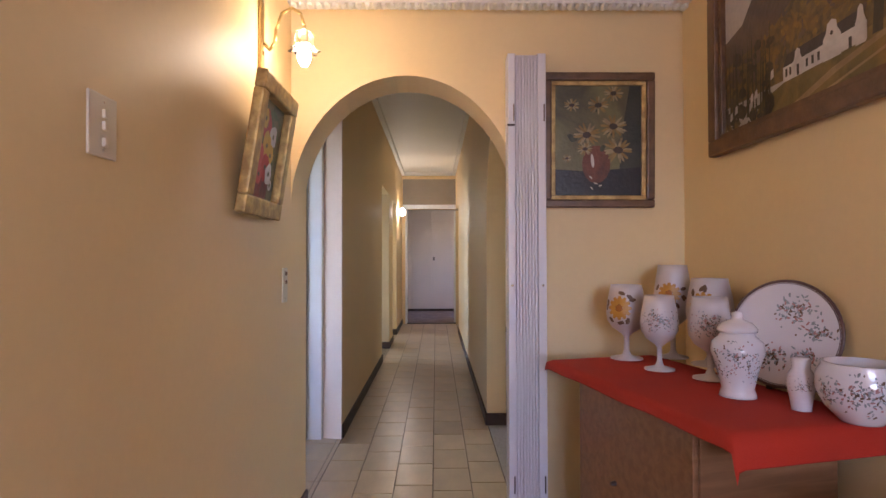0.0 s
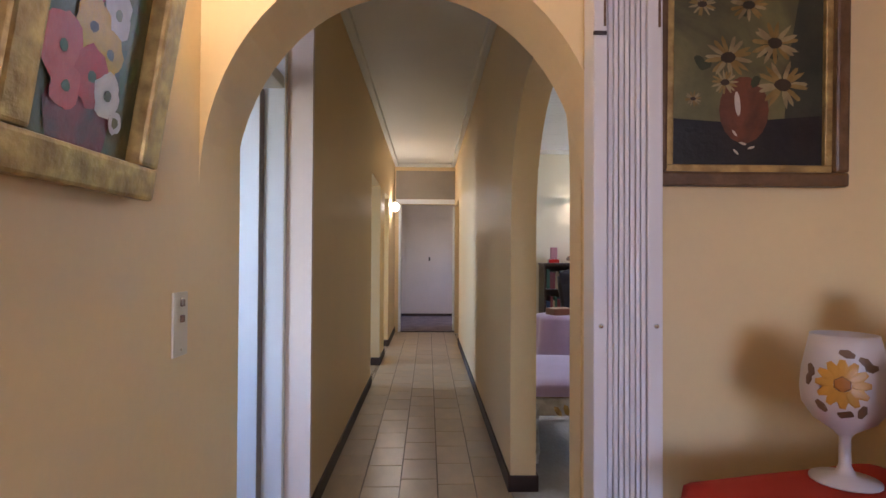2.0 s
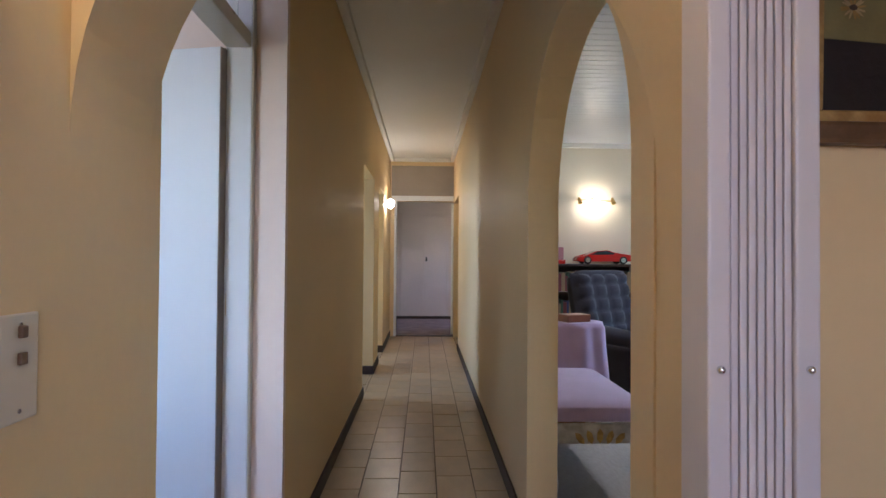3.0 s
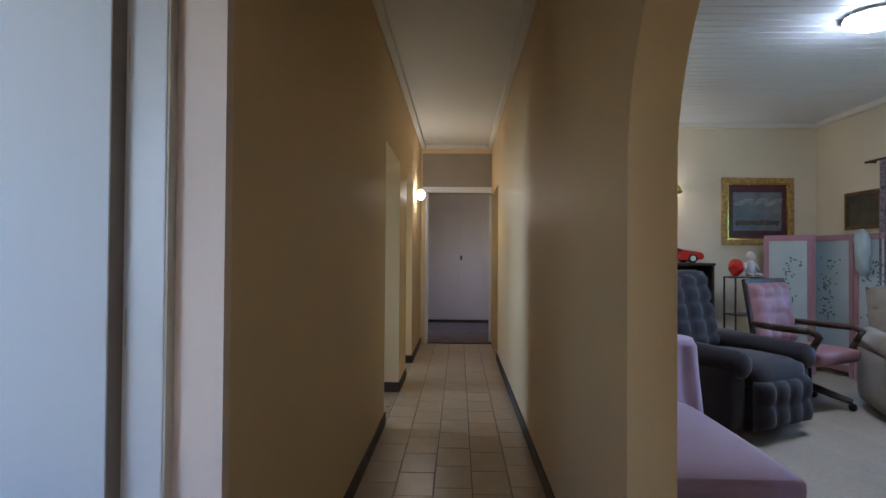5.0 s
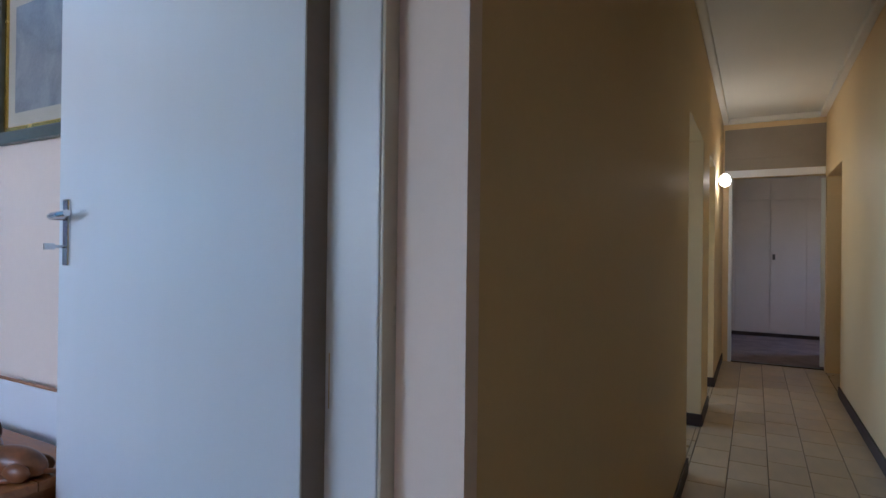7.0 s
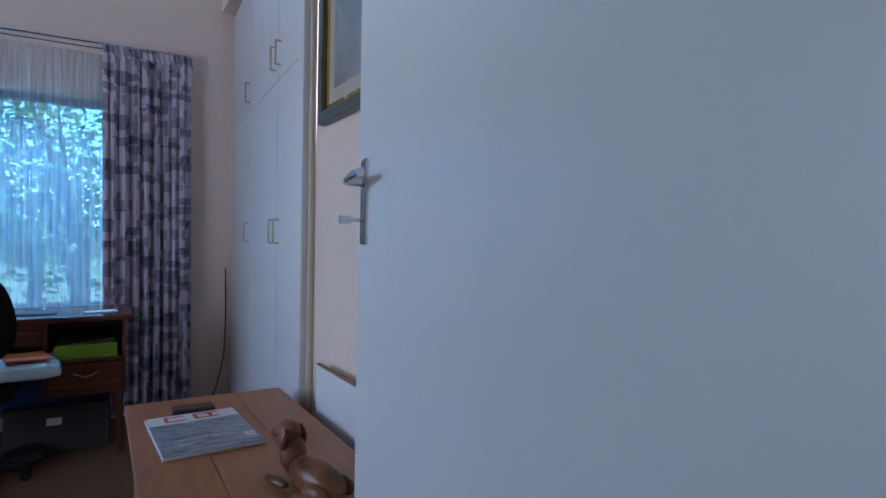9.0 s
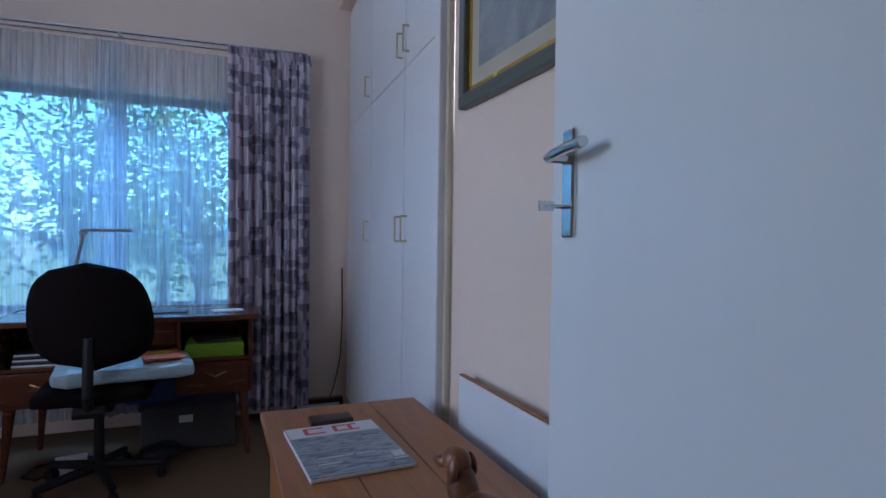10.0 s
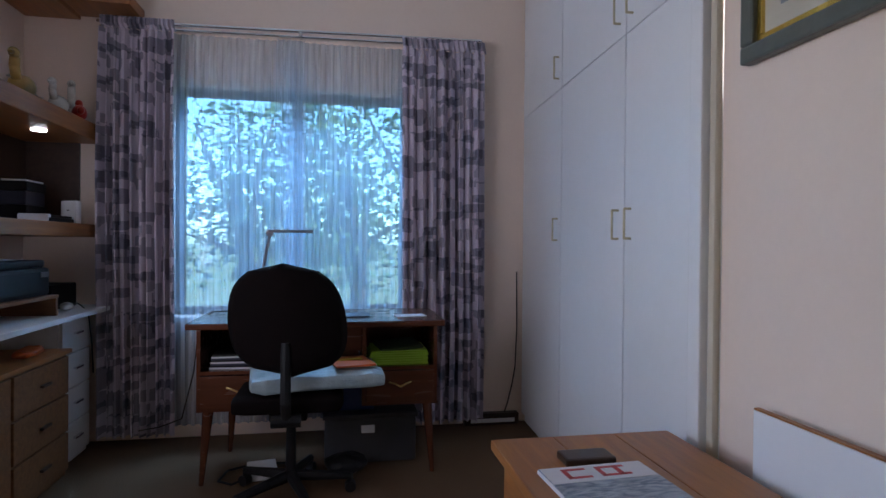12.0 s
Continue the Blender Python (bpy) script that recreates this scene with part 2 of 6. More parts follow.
# the corridor's east wall with the arch to the living room
bm = bm_new()
n = 30
out = [(YB, 0), (3.06, 0), (3.06, 1.42)] + [(3.66 - 0.6 * math.cos(math.pi * k / n), 1.42 + 0.60 * math.sin(math.pi * k / n)) for k in range(1, n)] + [(4.26, 1.42), (4.26, 0), (9.17, 0), (9.17, 2.02), (10.30, 2.02), (10.30, 0), (YE, 0), (YE, HC), (YB, HC)]
prism(bm, out, "x", XR, 0.482)
tagged(part("wall_corridor_east", bm, CREAM), kind="structure")
slab_wall("wall_end", "y", YE, YE + 0.14, -0.84, 1.9, 0, HC, [(-0.555, 0.40, 0, 2.06)], CREAM)
# living room
slab_wall("wall_living_north", "y", 9.2, 9.4, 0.482, 4.1, 0, HC, [], LIVPAINT)
slab_wall("wall_living_east", "x", 3.95, 4.15, 1.4, 9.2, 0, HC, [(6.35, 7.85, 0.25, 2.05)], LIVPAINT)
slab_wall("wall_living_south", "y", 1.2, 1.4, 1.25, 4.15, 0, HC, [], LIVPAINT)
# study
XW, YN, YS, HS = -4.96, 4.41, 1.47, 3.0
WINDOW_SIDE = Matrix.Translation((-0.173, 0.231, 0)) @ Matrix.Scale(0.963, 4)     # plan of the window side, taken to the room's true size
window_wall = slab_wall("wall_study_window", "x", XW - 0.22, XW, YS - 0.2, YN + 0.7, 0, HS, [(2.25, 3.66, 0.72, 2.10)], PEACH)
slab_wall("wall_study_north", "y", YN, YN + 0.14, -2.956, -0.84, 0, HS, [], PEACH)
slab_wall("wall_study_back", "y", YN + 0.56, YN + 0.70, XW, -2.956, 0, HS, [], PEACH)
slab_wall("wall_study_south", "y", 1.447, 1.647, XW + 0.02, -0.84, 0, HS, [(-3.4, -1.6, 0.80, 2.10)], PEACH)
slab_wall("wall_study_upper_east", "x", -0.84, -0.70, YS - 0.2, YN + 0.7, HC + 0.061, HS, [], PEACH)
slab_wall("wall_study_bulkhead", "y", 4.40, YN + 0.56, XW, -2.956, HC, HS, [], PEACH)
# side rooms off the corridor, and the room at its end
slab_wall("wall_side_room_west", "x", -2.7, -2.5, 4.58, 10.42, 0, HC, [(6.5, 7.6, 0.9, 2.0), (8.4, 9.4, 0.9, 2.0)], LIVPAINT)
slab_wall("wall_side_room_south", "y", 5.4, 5.5, -2.5, -0.84, 0, HC, [], LIVPAINT)
slab_wall("wall_side_room_divider", "y", 7.95, 8.05, -2.5, -0.84, 0, HC, [], LIVPAINT)
slab_wall("wall_far_room_north", "y", 13.4, 13.6, -1.6, 1.9, 0, HC, [], LIVPAINT)
slab_wall("wall_far_room_west", "x", -1.7, -1.6, YE + 0.14, 13.6, 0, HC, [], LIVPAINT)
slab_wall("wall_far_room_east", "x", 1.9, 2.0, 9.4, 13.6, 0, HC, [(11.2, 12.4, 0.9, 2.0)], LIVPAINT)
slab_wall("wall_side_passage", "y", 9.4, 9.5, 0.482, 1.9, 0, HC, [], LIVPAINT)

# ceilings
bm = bm_new()
box(bm, -2.7, 1.05, -2.8, YA, HD, HD + 0.05)
tagged(part("ceiling_entrance", bm, CEIL), kind="structure")
bm = bm_new()
box(bm, -0.84, XR + 0.06, YB, 4.58, HC, HC + 0.06)
box(bm, -2.7, XR + 0.06, 4.58, 13.6, HC, HC + 0.06)
box(bm, XR + 0.06, 2.0, 9.4, 13.6, HC, HC + 0.06)
tagged(part("ceiling_corridor", bm, CEIL), kind="structure")
bm = bm_new()
box(bm, XR + 0.06, 4.15, 1.2, 9.4, HC + 0.012, HC + 0.07)
k = 1.4
while k < 9.2:      # tongue-and-groove boards
    box(bm, 0.482, 3.95, k, min(k + 0.092, 9.199), HC, HC + 0.014, 0.003)
    k += 0.10
LCEIL = mat("white_board_ceiling_paint", (0.70, 0.72, 0.76), 0.4, 0.02, 2.0, 80, 0.02)
tagged(part("ceiling_living", bm, LCEIL), kind="structure")
bm = bm_new()
box(bm, XW - 0.2, -0.70, YS - 0.2, YN + 0.7, HS, HS + 0.06)
tagged(part("ceiling_study", bm, CEIL), kind="structure")

# floors
bm = bm_new()
box(bm, -0.84, XR + 0.005, -2.8, YE + 0.07, -0.12, -0.005)
box(bm, XR + 0.005, 1.05, -2.8, YB, -0.12, -0.005)
box(bm, XR + 0.005, 1.9, 9.1, YE + 0.07, -0.12, -0.005)
floor = tagged(part("floor", bm, GROUT), kind="structure")
bm = bm_new()
box(bm, XR + 0.008, 4.15, YB, 9.09, -0.12, 0.004)
box(bm, 1.055, 4.15, 1.2, YB, -0.12, 0.004)
tagged(part("floor_living", bm, CARPET), kind="structure")
bm = bm_new()
box(bm, XW, -0.842, YS, YN + 0.6, -0.12, 0.002)
tagged(part("floor_study", bm, STCARPET), kind="structure")
bm = bm_new()
box(bm, -2.5, -0.842, 4.58, YE + 0.07, -0.12, 0.0)
tagged(part("floor_side_rooms", bm, CARPET), kind="structure")
FARC = mat("mauve_carpet", (0.30, 0.21, 0.21), 0.95, 0.15, 5, 180, 0.25)
bm = bm_new()
box(bm, -1.6, 1.9, YE + 0.075, 13.4, -0.12, 0.003)
tagged(part("floor_far_room", bm, FARC), kind="structure")

# skirtings
SK = 0.085


def skirting(x0, x1, y0, y1, name="baseboard"):
    tagged(part(name, box(bm_new(), x0, x1, y0, y1, 0.002, SK, 0.003), SKIRT), kind="structure")


T = 0.012
skirting(XL, XL + T, -2.6, 2.985)
skirting(XL, XL + T, 3.977, 6.685 + T)
skirting(-0.84, XL, 6.685, 6.685 + T)
skirting(-0.84, XL + T, 7.638, 7.65)
skirting(XL, XL + T, 7.65, 8.25)
skirting(-0.84, XL + T, 8.973, 8.985)
skirting(XL, XL + T, 8.985, YE)
skirting(XR - T, XR, 4.26, 9.17)
skirting(XR - T, 0.494, 4.248, 4.26)
skirting(XR - T, 0.482, 9.17, 9.182)
skirting(0.40, 0.482, YE - T, YE)
skirting(0.482, 0.494, 4.26, 9.1)
skirting(0.494, 3.95, 9.188, 9.2)
skirting(0.45, 1.05, YA - T, YA)

# cornices
def cornice(x0, x1, y0, y1, z0, z1, name="trim"):
    tagged(part(name, box(bm_new(), x0, x1, y0, y1, z0, z1, 0.012), CEIL), kind="structure")


cornice(XL, XL + 0.055, YB, YE, HC - 0.06, HC)
cornice(XR - 0.055, XR, YB, YE, HC - 0.06, HC)
cornice(XL + 0.056, XR - 0.056, YE - 0.05, YE, HC - 0.06, HC)
cornice(0.482, 3.95, 9.14, 9.2, HC - 0.06, HC)
cornice(3.89, 3.95, 1.4, 9.138, HC - 0.06, HC)
# scalloped cornice of the entrance
bm = bm_new()
box(bm, XL, 1.05, YA - 0.07, YA, HD - 0.045, HD, 0.006)
x = XL + 0.02
while x < 1.04:
    blob(bm, (x, YA - 0.045, HD - 0.045), (0.016, 0.03, 0.022), sub=1)
    x += 0.034
tagged(part("trim", bm, CEIL), kind="structure")
bm = bm_new()
box(bm, 0.98, 1.05, -2.6, YA - 0.071, HD - 0.045, HD, 0.006)
tagged(part("trim", bm, CEIL), kind="structure")


def picture(name, label, place, rz, w, h, frame_w, depth, frame_mat, art_mats, paint, mount=None, inner=None, tilt=0):
    """A framed picture; the paint function draws its flat shapes in the plane x (right), z (up)."""
    ob = empty(name, label, "picture")
    ob.matrix_world = pose(*place, tilt, 0, rz)
    bm = bm_new()
    f = frame_w
    for x0, x1, z0, z1 in ((-w / 2, w / 2, h / 2 - f, h / 2), (-w / 2, w / 2, -h / 2, -h / 2 + f), (-w / 2, -w / 2 + f, -h / 2 + f, h / 2 - f), (w / 2 - f, w / 2, -h / 2 + f, h / 2 - f)):
        box(bm, x0, x1, -depth, -0.002, z0, z1, min(0.007, f / 4))
    part("frame", bm, frame_mat, ob)
    if inner:
        g = f + 0.018
        for x0, x1, z0, z1 in ((-w / 2 + f, w / 2 - f, h / 2 - g, h / 2 - f), (-w / 2 + f, w / 2 - f, -h / 2 + f, -h / 2 + g), (-w / 2 + f, -w / 2 + g, -h / 2 + g, h / 2 - g), (w / 2 - g, w / 2 - f, -h / 2 + g, h / 2 - g)):
            part("slip", box(bm_new(), x0, x1, -depth * 0.6, -0.004, z0, z1, 0.003), inner, ob)
    if mount:
        part("mount", box(bm_new(), -w / 2 + f, w / 2 - f, -0.012, -0.006, -h / 2 + f, h / 2 - f), mount, ob)
    bm = bm_new()
    paint(bm, w - 2 * f, h - 2 * f)
    part("painting", bm, art_mats, ob)
    return ob


def flat(bm, pts, y, mi=0):
    f = bm.faces.new([bm.verts.new((p[0], y, p[1])) for p in pts])
    f.material_index = mi
    return f


def disc(bm, x, z, rx, rz, y, mi, n=12, turn=0, rough=0.0, seed=0):
    rnd = random.Random(seed)
    pts = []
    for k in range(n):
        a = 2 * math.pi * k / n
        s = 1 + rough * (rnd.random() - 0.5)
        u, v = rx * s * math.cos(a), rz * s * math.sin(a)
        pts.append((x + u * math.cos(turn) - v * math.sin(turn), z + u * math.sin(turn) + v * math.cos(turn)))
    flat(bm, pts, y, mi)


def oil(name, a, b, scale=9):
    return mat(name, a, 0.35, 0.12, scale, 70, 0.08, second=b, warp=1.0)

# ---- study door, frames, cupboards ----
# door frame in the opening
door_frame = empty("door_frame", "cream painted timber door frame with a glazed fanlight above", "door frame", kind="structure")
# hinge side: cream outer edge, white jamb; lock side; transom and head
FY = 4.014                      # reveal's hinge side
part("stop", box(bm_new(), -0.7425, -0.737, FY - 0.047, FY, 0.0, 2.499, 0.002), FRAMEP, door_frame)
part("jamb", box(bm_new(), -0.838, -0.743, FY - 0.049, FY, 0.0, 2.499, 0.003), WHITE, door_frame)
# thin dark strip stands in for the shaded gap between leaf and jamb
part("draught_seal", box(bm_new(), -0.842, -0.8385, FY - 0.055, FY - 0.030, 0.0, 1.97), DARKW, door_frame)
part("jamb", box(bm_new(), -0.838, -0.737, 2.986, 3.02, 0.0, 2.499, 0.004), FRAMEP, door_frame)
part("transom_bar", box(bm_new(), -0.838, -0.745, 3.0205, FY - 0.050, 1.975, 2.03, 0.004), FRAMEP, door_frame)
part("head", box(bm_new(), -0.838, -0.745, 3.0205, FY - 0.050, 2.46, 2.499, 0.004), FRAMEP, door_frame)
FROST = glass("clear_window_glass")
pane = part("pane", box(bm_new(), -0.80, -0.795, 3.0205, FY - 0.050, 2.035, 2.455), FROST, door_frame)
pane.visible_shadow = False

# the open door leaf
hx, hy, kx, ky = -0.842, 3.927, -1.950, 4.165
ang = math.degrees(math.atan2(ky - hy, kx - hx))
DL = math.hypot(kx - hx, ky - hy)
door = empty("door", "white enamelled flush door standing open into the study", "door", (hx, hy, 0.0), ang, kind="structure")
EDGEP = mat("grey_brown_door_edge", (0.30, 0.25, 0.21), 0.6, 0.06, 6, 60, 0.03)
part("hinge_edge", box(bm_new(), 0.0, 0.004, -0.042, 0.0, 0.008, 1.965, 0.001), EDGEP, door)
part("leaf", box(bm_new(), 0.0045, DL, -0.042, 0.0, 0.008, 1.965, 0.002), WHITE, door)
for z in (0.3, 1.02, 1.62):
    bm = bm_new()
    tube(bm, (-0.006, -0.046, z - 0.04), (-0.006, -0.046, z + 0.04), 0.006)
    part("hinge", bm, BRASS, door)
hp = DL - 0.083
bm = bm_new()
box(bm, hp - 0.021, hp + 0.021, 0.0, 0.009, 1.157, 1.331, 0.004)
hdl = part("handle", bm, CHROME, door, "brushed chrome lever handle on a long plate")
bm = bm_new()
tube(bm, (hp, 0.009, 1.284), (hp, 0.040, 1.284), 0.010, 0.009, 14)
path_tube(bm, [(hp, 0.040, 1.284), (hp - 0.03, 0.043, 1.285), (hp - 0.08, 0.043, 1.287), (hp - 0.125, 0.038, 1.289)], 0.0085, 12)
part("lever", bm, CHROME, hdl)
bm = bm_new()
tube(bm, (hp, 0.009, 1.207), (hp, 0.045, 1.207), 0.0035)
box(bm, hp - 0.002, hp + 0.002, 0.030, 0.055, 1.199, 1.215, 0.001)
part("key", bm, CHROME, hdl)

# ================= study =================
# built-in cupboards, flush with the north wall
YC = 4.38
PALEBR = mat("cream_brass_handle", (0.66, 0.58, 0.38), 0.3, 0.1, 12, 60, 0.02, metal=0.3)
cup_x = [-3.046, -3.505, -4.225, -4.945]
for i in range(3):
    cb = empty("built_in_cupboard", "off-white painted built-in cupboard with tall closed doors", "cupboard", ((cup_x[i] + cup_x[i + 1]) / 2, YC + 0.0526 * (-3.046 - (cup_x[i] + cup_x[i + 1]) / 2), 0), -3.0, "built-in cupboards")
    w = cup_x[i] - cup_x[i + 1]
    part("body", box(bm_new(), -w / 2, w / 2, 0.024, 0.58, 0.0, HC - 0.001), CUPB, cb)
    for z0, z1, hz in ((0.06, 1.915, 1.20), (1.918, 2.70, 2.03)):
        dr = part("door", box(bm_new(), -w / 2 + 0.004, w / 2 - 0.004, 0.0, 0.022, z0, z1, 0.003), CUPB, cb)
        hxp = (-w / 2 + 0.055) if i == 0 else (w / 2 - 0.05)
        bm = bm_new()
        path_tube(bm, [(hxp, 0.0, hz - 0.055), (hxp, -0.026, hz - 0.055), (hxp, -0.026, hz + 0.055), (hxp, 0.0, hz + 0.055)], 0.0045)
        part("handle", bm, PALEBR, dr, "slim cream and brass bar handle")
arch_t = tagged(part("trim", box(bm_new(), -3.043, -2.986, 4.362, 4.409, 0.0, HC - 0.001, 0.006), CUPB), kind="structure")
tagged(part("trim", box(bm_new(), -2.985, -2.957, 4.386, 4.4095, 0.0, HC - 0.001, 0.008), FRAMEP), kind="structure")

# window with frame and panes
earlier = set(bpy.data.objects)
DKFRAME = mat("dark_window_steel", (0.10, 0.09, 0.09), 0.4, 0.05, 8, 60, 0.02)
win = empty("window_1", "dark-framed casement window onto a leafy garden", "window", (0, 0, 0), kind="structure")
bm = bm_new()
for y0, y1, z0, z1 in ((2.25, 2.30, 0.72, 2.10), (3.61, 3.66, 0.72, 2.10), (2.93, 3.0, 0.77, 2.05), (2.30, 3.61, 0.72, 0.77), (2.30, 3.61, 2.05, 2.10)):
    box(bm, XW - 0.14, XW - 0.09, y0, y1, z0, z1, 0.004)
part("window_frame", bm, DKFRAME, win)
PANE = glass("blue_tinted_window_glass", (0.42, 0.78, 1.0))
for y0, y1 in ((2.302, 2.928), (3.002, 3.608)):
    p = part("pane", box(bm_new(), XW - 0.118, XW - 0.114, y0, y1, 0.772, 2.048), PANE, win)
    p.visible_shadow = False
part("window_sill", box(bm_new(), XW - 0.085, XW + 0.03, 2.22, 3.69, 0.685, 0.719, 0.006), WHITE, win)


def curtain_sheet(bm, x, y0, y1, z0, z1, waves, amp, seed, rows=14, cols=160):
    rnd = random.Random(seed)
    ph = [rnd.random() * 6.28 for _ in range(4)]
    grid = []
    for j in range(rows + 1):
        v = j / rows
        z = z1 + (z0 - z1) * v
        line = []
        for i in range(cols + 1):
            u = i / cols
            a = amp * (0.45 + 0.55 * min(1, v * 3))
            s = math.sin(u * waves * 6.283 + ph[0] + 0.6 * math.sin(u * 9 + ph[1])) + 0.35 * math.sin(u * waves * 2.3 * 6.283 + ph[2] + v * 1.1)
            yy = y0 + (y1 - y0) * u + 0.3 * a * math.sin(u * waves * 12.566 + ph[3])
            line.append(bm.verts.new((x + a * s, yy + 0.012 * math.sin(v * 3 + ph[1]) * v, z)))
        grid.append(line)
    for a, b in zip(grid[:-1], grid[1:]):
        for i in range(cols):
            bm.faces.new((a[i], a[i + 1], b[i + 1], b[i]))
    return bm


def print_fabric():
    """Grey, white and charcoal block print on a heavy curtain."""
    m = bpy.data.materials.new("grey_block_print_fabric")
    m.use_nodes = True
    t = m.node_tree
    n, link = t.nodes, t.links.new
    b = n["Principled BSDF"]
    co = n.new("ShaderNodeTexCoord")
    out = None
    for sc, off, cols, lim in (((0, 13.0, 21.0), 0.0, ((0.42, 0.42, 0.48), (0.92, 0.87, 0.92)), 0.34), ((0, 44.0, 16.0), 3.7, ((0.36, 0.35, 0.40), (0.68, 0.64, 0.70)), 0.36)):
        mp = n.new("ShaderNodeMapping")
        mp.inputs["Scale"].default_value, mp.inputs["Location"].default_value = sc, (0, off, off)
        link(co.outputs["Object"], mp.inputs[0])
        v = n.new("ShaderNodeTexVoronoi")
        v.distance = "CHEBYCHEV"
        v.inputs["Scale"].default_value = 1.0
        v.inputs["Randomness"].default_value = 0.55
        link(mp.outputs[0], v.inputs["Vector"])
        r = n.new("ShaderNodeValToRGB")
        r.color_ramp.interpolation = "CONSTANT"
        r.color_ramp.elements[0].color = (*cols[0], 1)
        r.color_ramp.elements[1].color, r.color_ramp.elements[1].position = (*cols[1], 1), lim
        link(v.outputs["Color"], r.inputs[0])
        if out is None:
            out = r.outputs[0]
        else:
            mix = n.new("ShaderNodeMix")
            mix.data_type = "RGBA"
            mix.blend_type = "MULTIPLY"
            mix.inputs[0].default_value = 1.0
            link(out, mix.inputs[6])
            link(r.outputs[0], mix.inputs[7])
            out = mix.outputs[2]
    ns = n.new("ShaderNodeTexNoise")
    ns.inputs["Scale"].default_value = 220
    link(co.outputs["Object"], ns.inputs["Vector"])
    bp = n.new("ShaderNodeBump")
    bp.inputs["Strength"].default_value, bp.inputs["Distance"].default_value = 0.3, 0.002
    link(ns.outputs[0], bp.inputs["Height"])
    link(bp.outputs[0], b.inputs["Normal"])
    link(out, b.inputs["Base Color"])
    b.inputs["Roughness"].default_value = 0.9
    b.inputs["Transmission Weight"].default_value = 0.0
    return m


FABRIC = print_fabric()


def net_fabric():
    m = bpy.data.materials.new("white_net_sky_tint")
    m.use_nodes = True
    t = m.node_tree
    n, link = t.nodes, t.links.new
    b = n["Principled BSDF"]
    b.inputs["Base Color"].default_value = (0.80, 0.82, 0.85, 1)
    b.inputs["Roughness"].default_value = 0.9
    # the sky's bluish haze is put into the white net's translucent colour
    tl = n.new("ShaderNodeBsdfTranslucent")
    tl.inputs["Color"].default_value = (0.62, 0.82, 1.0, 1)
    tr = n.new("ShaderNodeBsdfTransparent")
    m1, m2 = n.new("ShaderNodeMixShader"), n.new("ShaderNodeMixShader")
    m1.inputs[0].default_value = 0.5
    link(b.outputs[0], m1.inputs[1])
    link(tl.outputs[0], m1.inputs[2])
    co = n.new("ShaderNodeTexCoord")
    mp = n.new("ShaderNodeMapping")
    mp.inputs["Scale"].default_value = (38, 38, 2.5)
    link(co.outputs["Object"], mp.inputs[0])
    ns = n.new("ShaderNodeTexNoise")
    ns.inputs["Scale"].default_value = 1.0
    link(mp.outputs[0], ns.inputs["Vector"])
    rg = n.new("ShaderNodeMapRange")
    rg.inputs["To Min"].default_value, rg.inputs["To Max"].default_value = 0.40, 0.82
    link(ns.outputs[0], rg.inputs["Value"])
    link(rg.outputs[0], m2.inputs[0])
    link(m1.outputs[0], m2.inputs[1])
    link(tr.outputs[0], m2.inputs[2])
    link(m2.outputs[0], n["Material Output"].inputs[0])
    return m


NET = net_fabric()
XCUR = -4.845
for y0, y1, sd in ((1.90, 2.29, 1), (3.595, 4.115, 2)):
    c = empty("curtain", "grey and white block-printed curtain with pencil pleats", "curtain", (0, 0, 0), 0, "window curtains")
    part("panel", curtain_sheet(bm_new(), XCUR, y0, y1, 0.06, 2.36, 9, 0.038, sd), FABRIC, c, smooth=True)
    bm = bm_new()
    curtain_sheet(bm, XCUR, y0, y1, 2.36, 2.43, 16, 0.010, sd + 4, 2, 160)
    part("pleated_heading", bm, FABRIC, c, smooth=True)
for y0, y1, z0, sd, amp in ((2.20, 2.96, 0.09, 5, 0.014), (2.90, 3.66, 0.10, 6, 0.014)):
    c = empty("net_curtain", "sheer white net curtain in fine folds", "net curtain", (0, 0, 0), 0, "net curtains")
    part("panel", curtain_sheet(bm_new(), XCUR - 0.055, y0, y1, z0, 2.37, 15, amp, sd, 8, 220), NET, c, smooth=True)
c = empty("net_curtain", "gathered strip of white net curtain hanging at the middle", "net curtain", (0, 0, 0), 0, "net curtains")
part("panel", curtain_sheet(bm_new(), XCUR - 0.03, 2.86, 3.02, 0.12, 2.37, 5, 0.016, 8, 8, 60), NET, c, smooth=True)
rod = empty("curtain_rail", "slim blue-grey metal curtain rail on brackets", "curtain rail")
part("rail", tube(bm_new(), (XCUR - 0.02, 1.88, 2.40), (XCUR - 0.02, 4.10, 2.445), 0.009), CHROME, rod)
part("rail", tube(bm_new(), (XCUR - 0.06, 1.88, 2.385), (XCUR - 0.06, 4.10, 2.42), 0.007), CHROME, rod)
for y in (1.95, 2.98, 4.02):
    part("bracket", box(bm_new(), XW - 0.001, XCUR - 0.01, y, y + 0.02, 2.405, 2.418, 0.002), CHROME, rod)

# skirting heater strip under the curtain, by the cupboards
sk = empty("floor_register", "dark brown skirting box along the window wall", "skirting box")
part("body", box(bm_new(), XW, XW + 0.06, 4.02, 4.38, 0.002, 0.075, 0.006), DARKW, sk)
part("strip", box(bm_new(), XW + 0.061, XW + 0.066, 4.06, 4.35, 0.02, 0.045, 0.001), CUPB, sk)

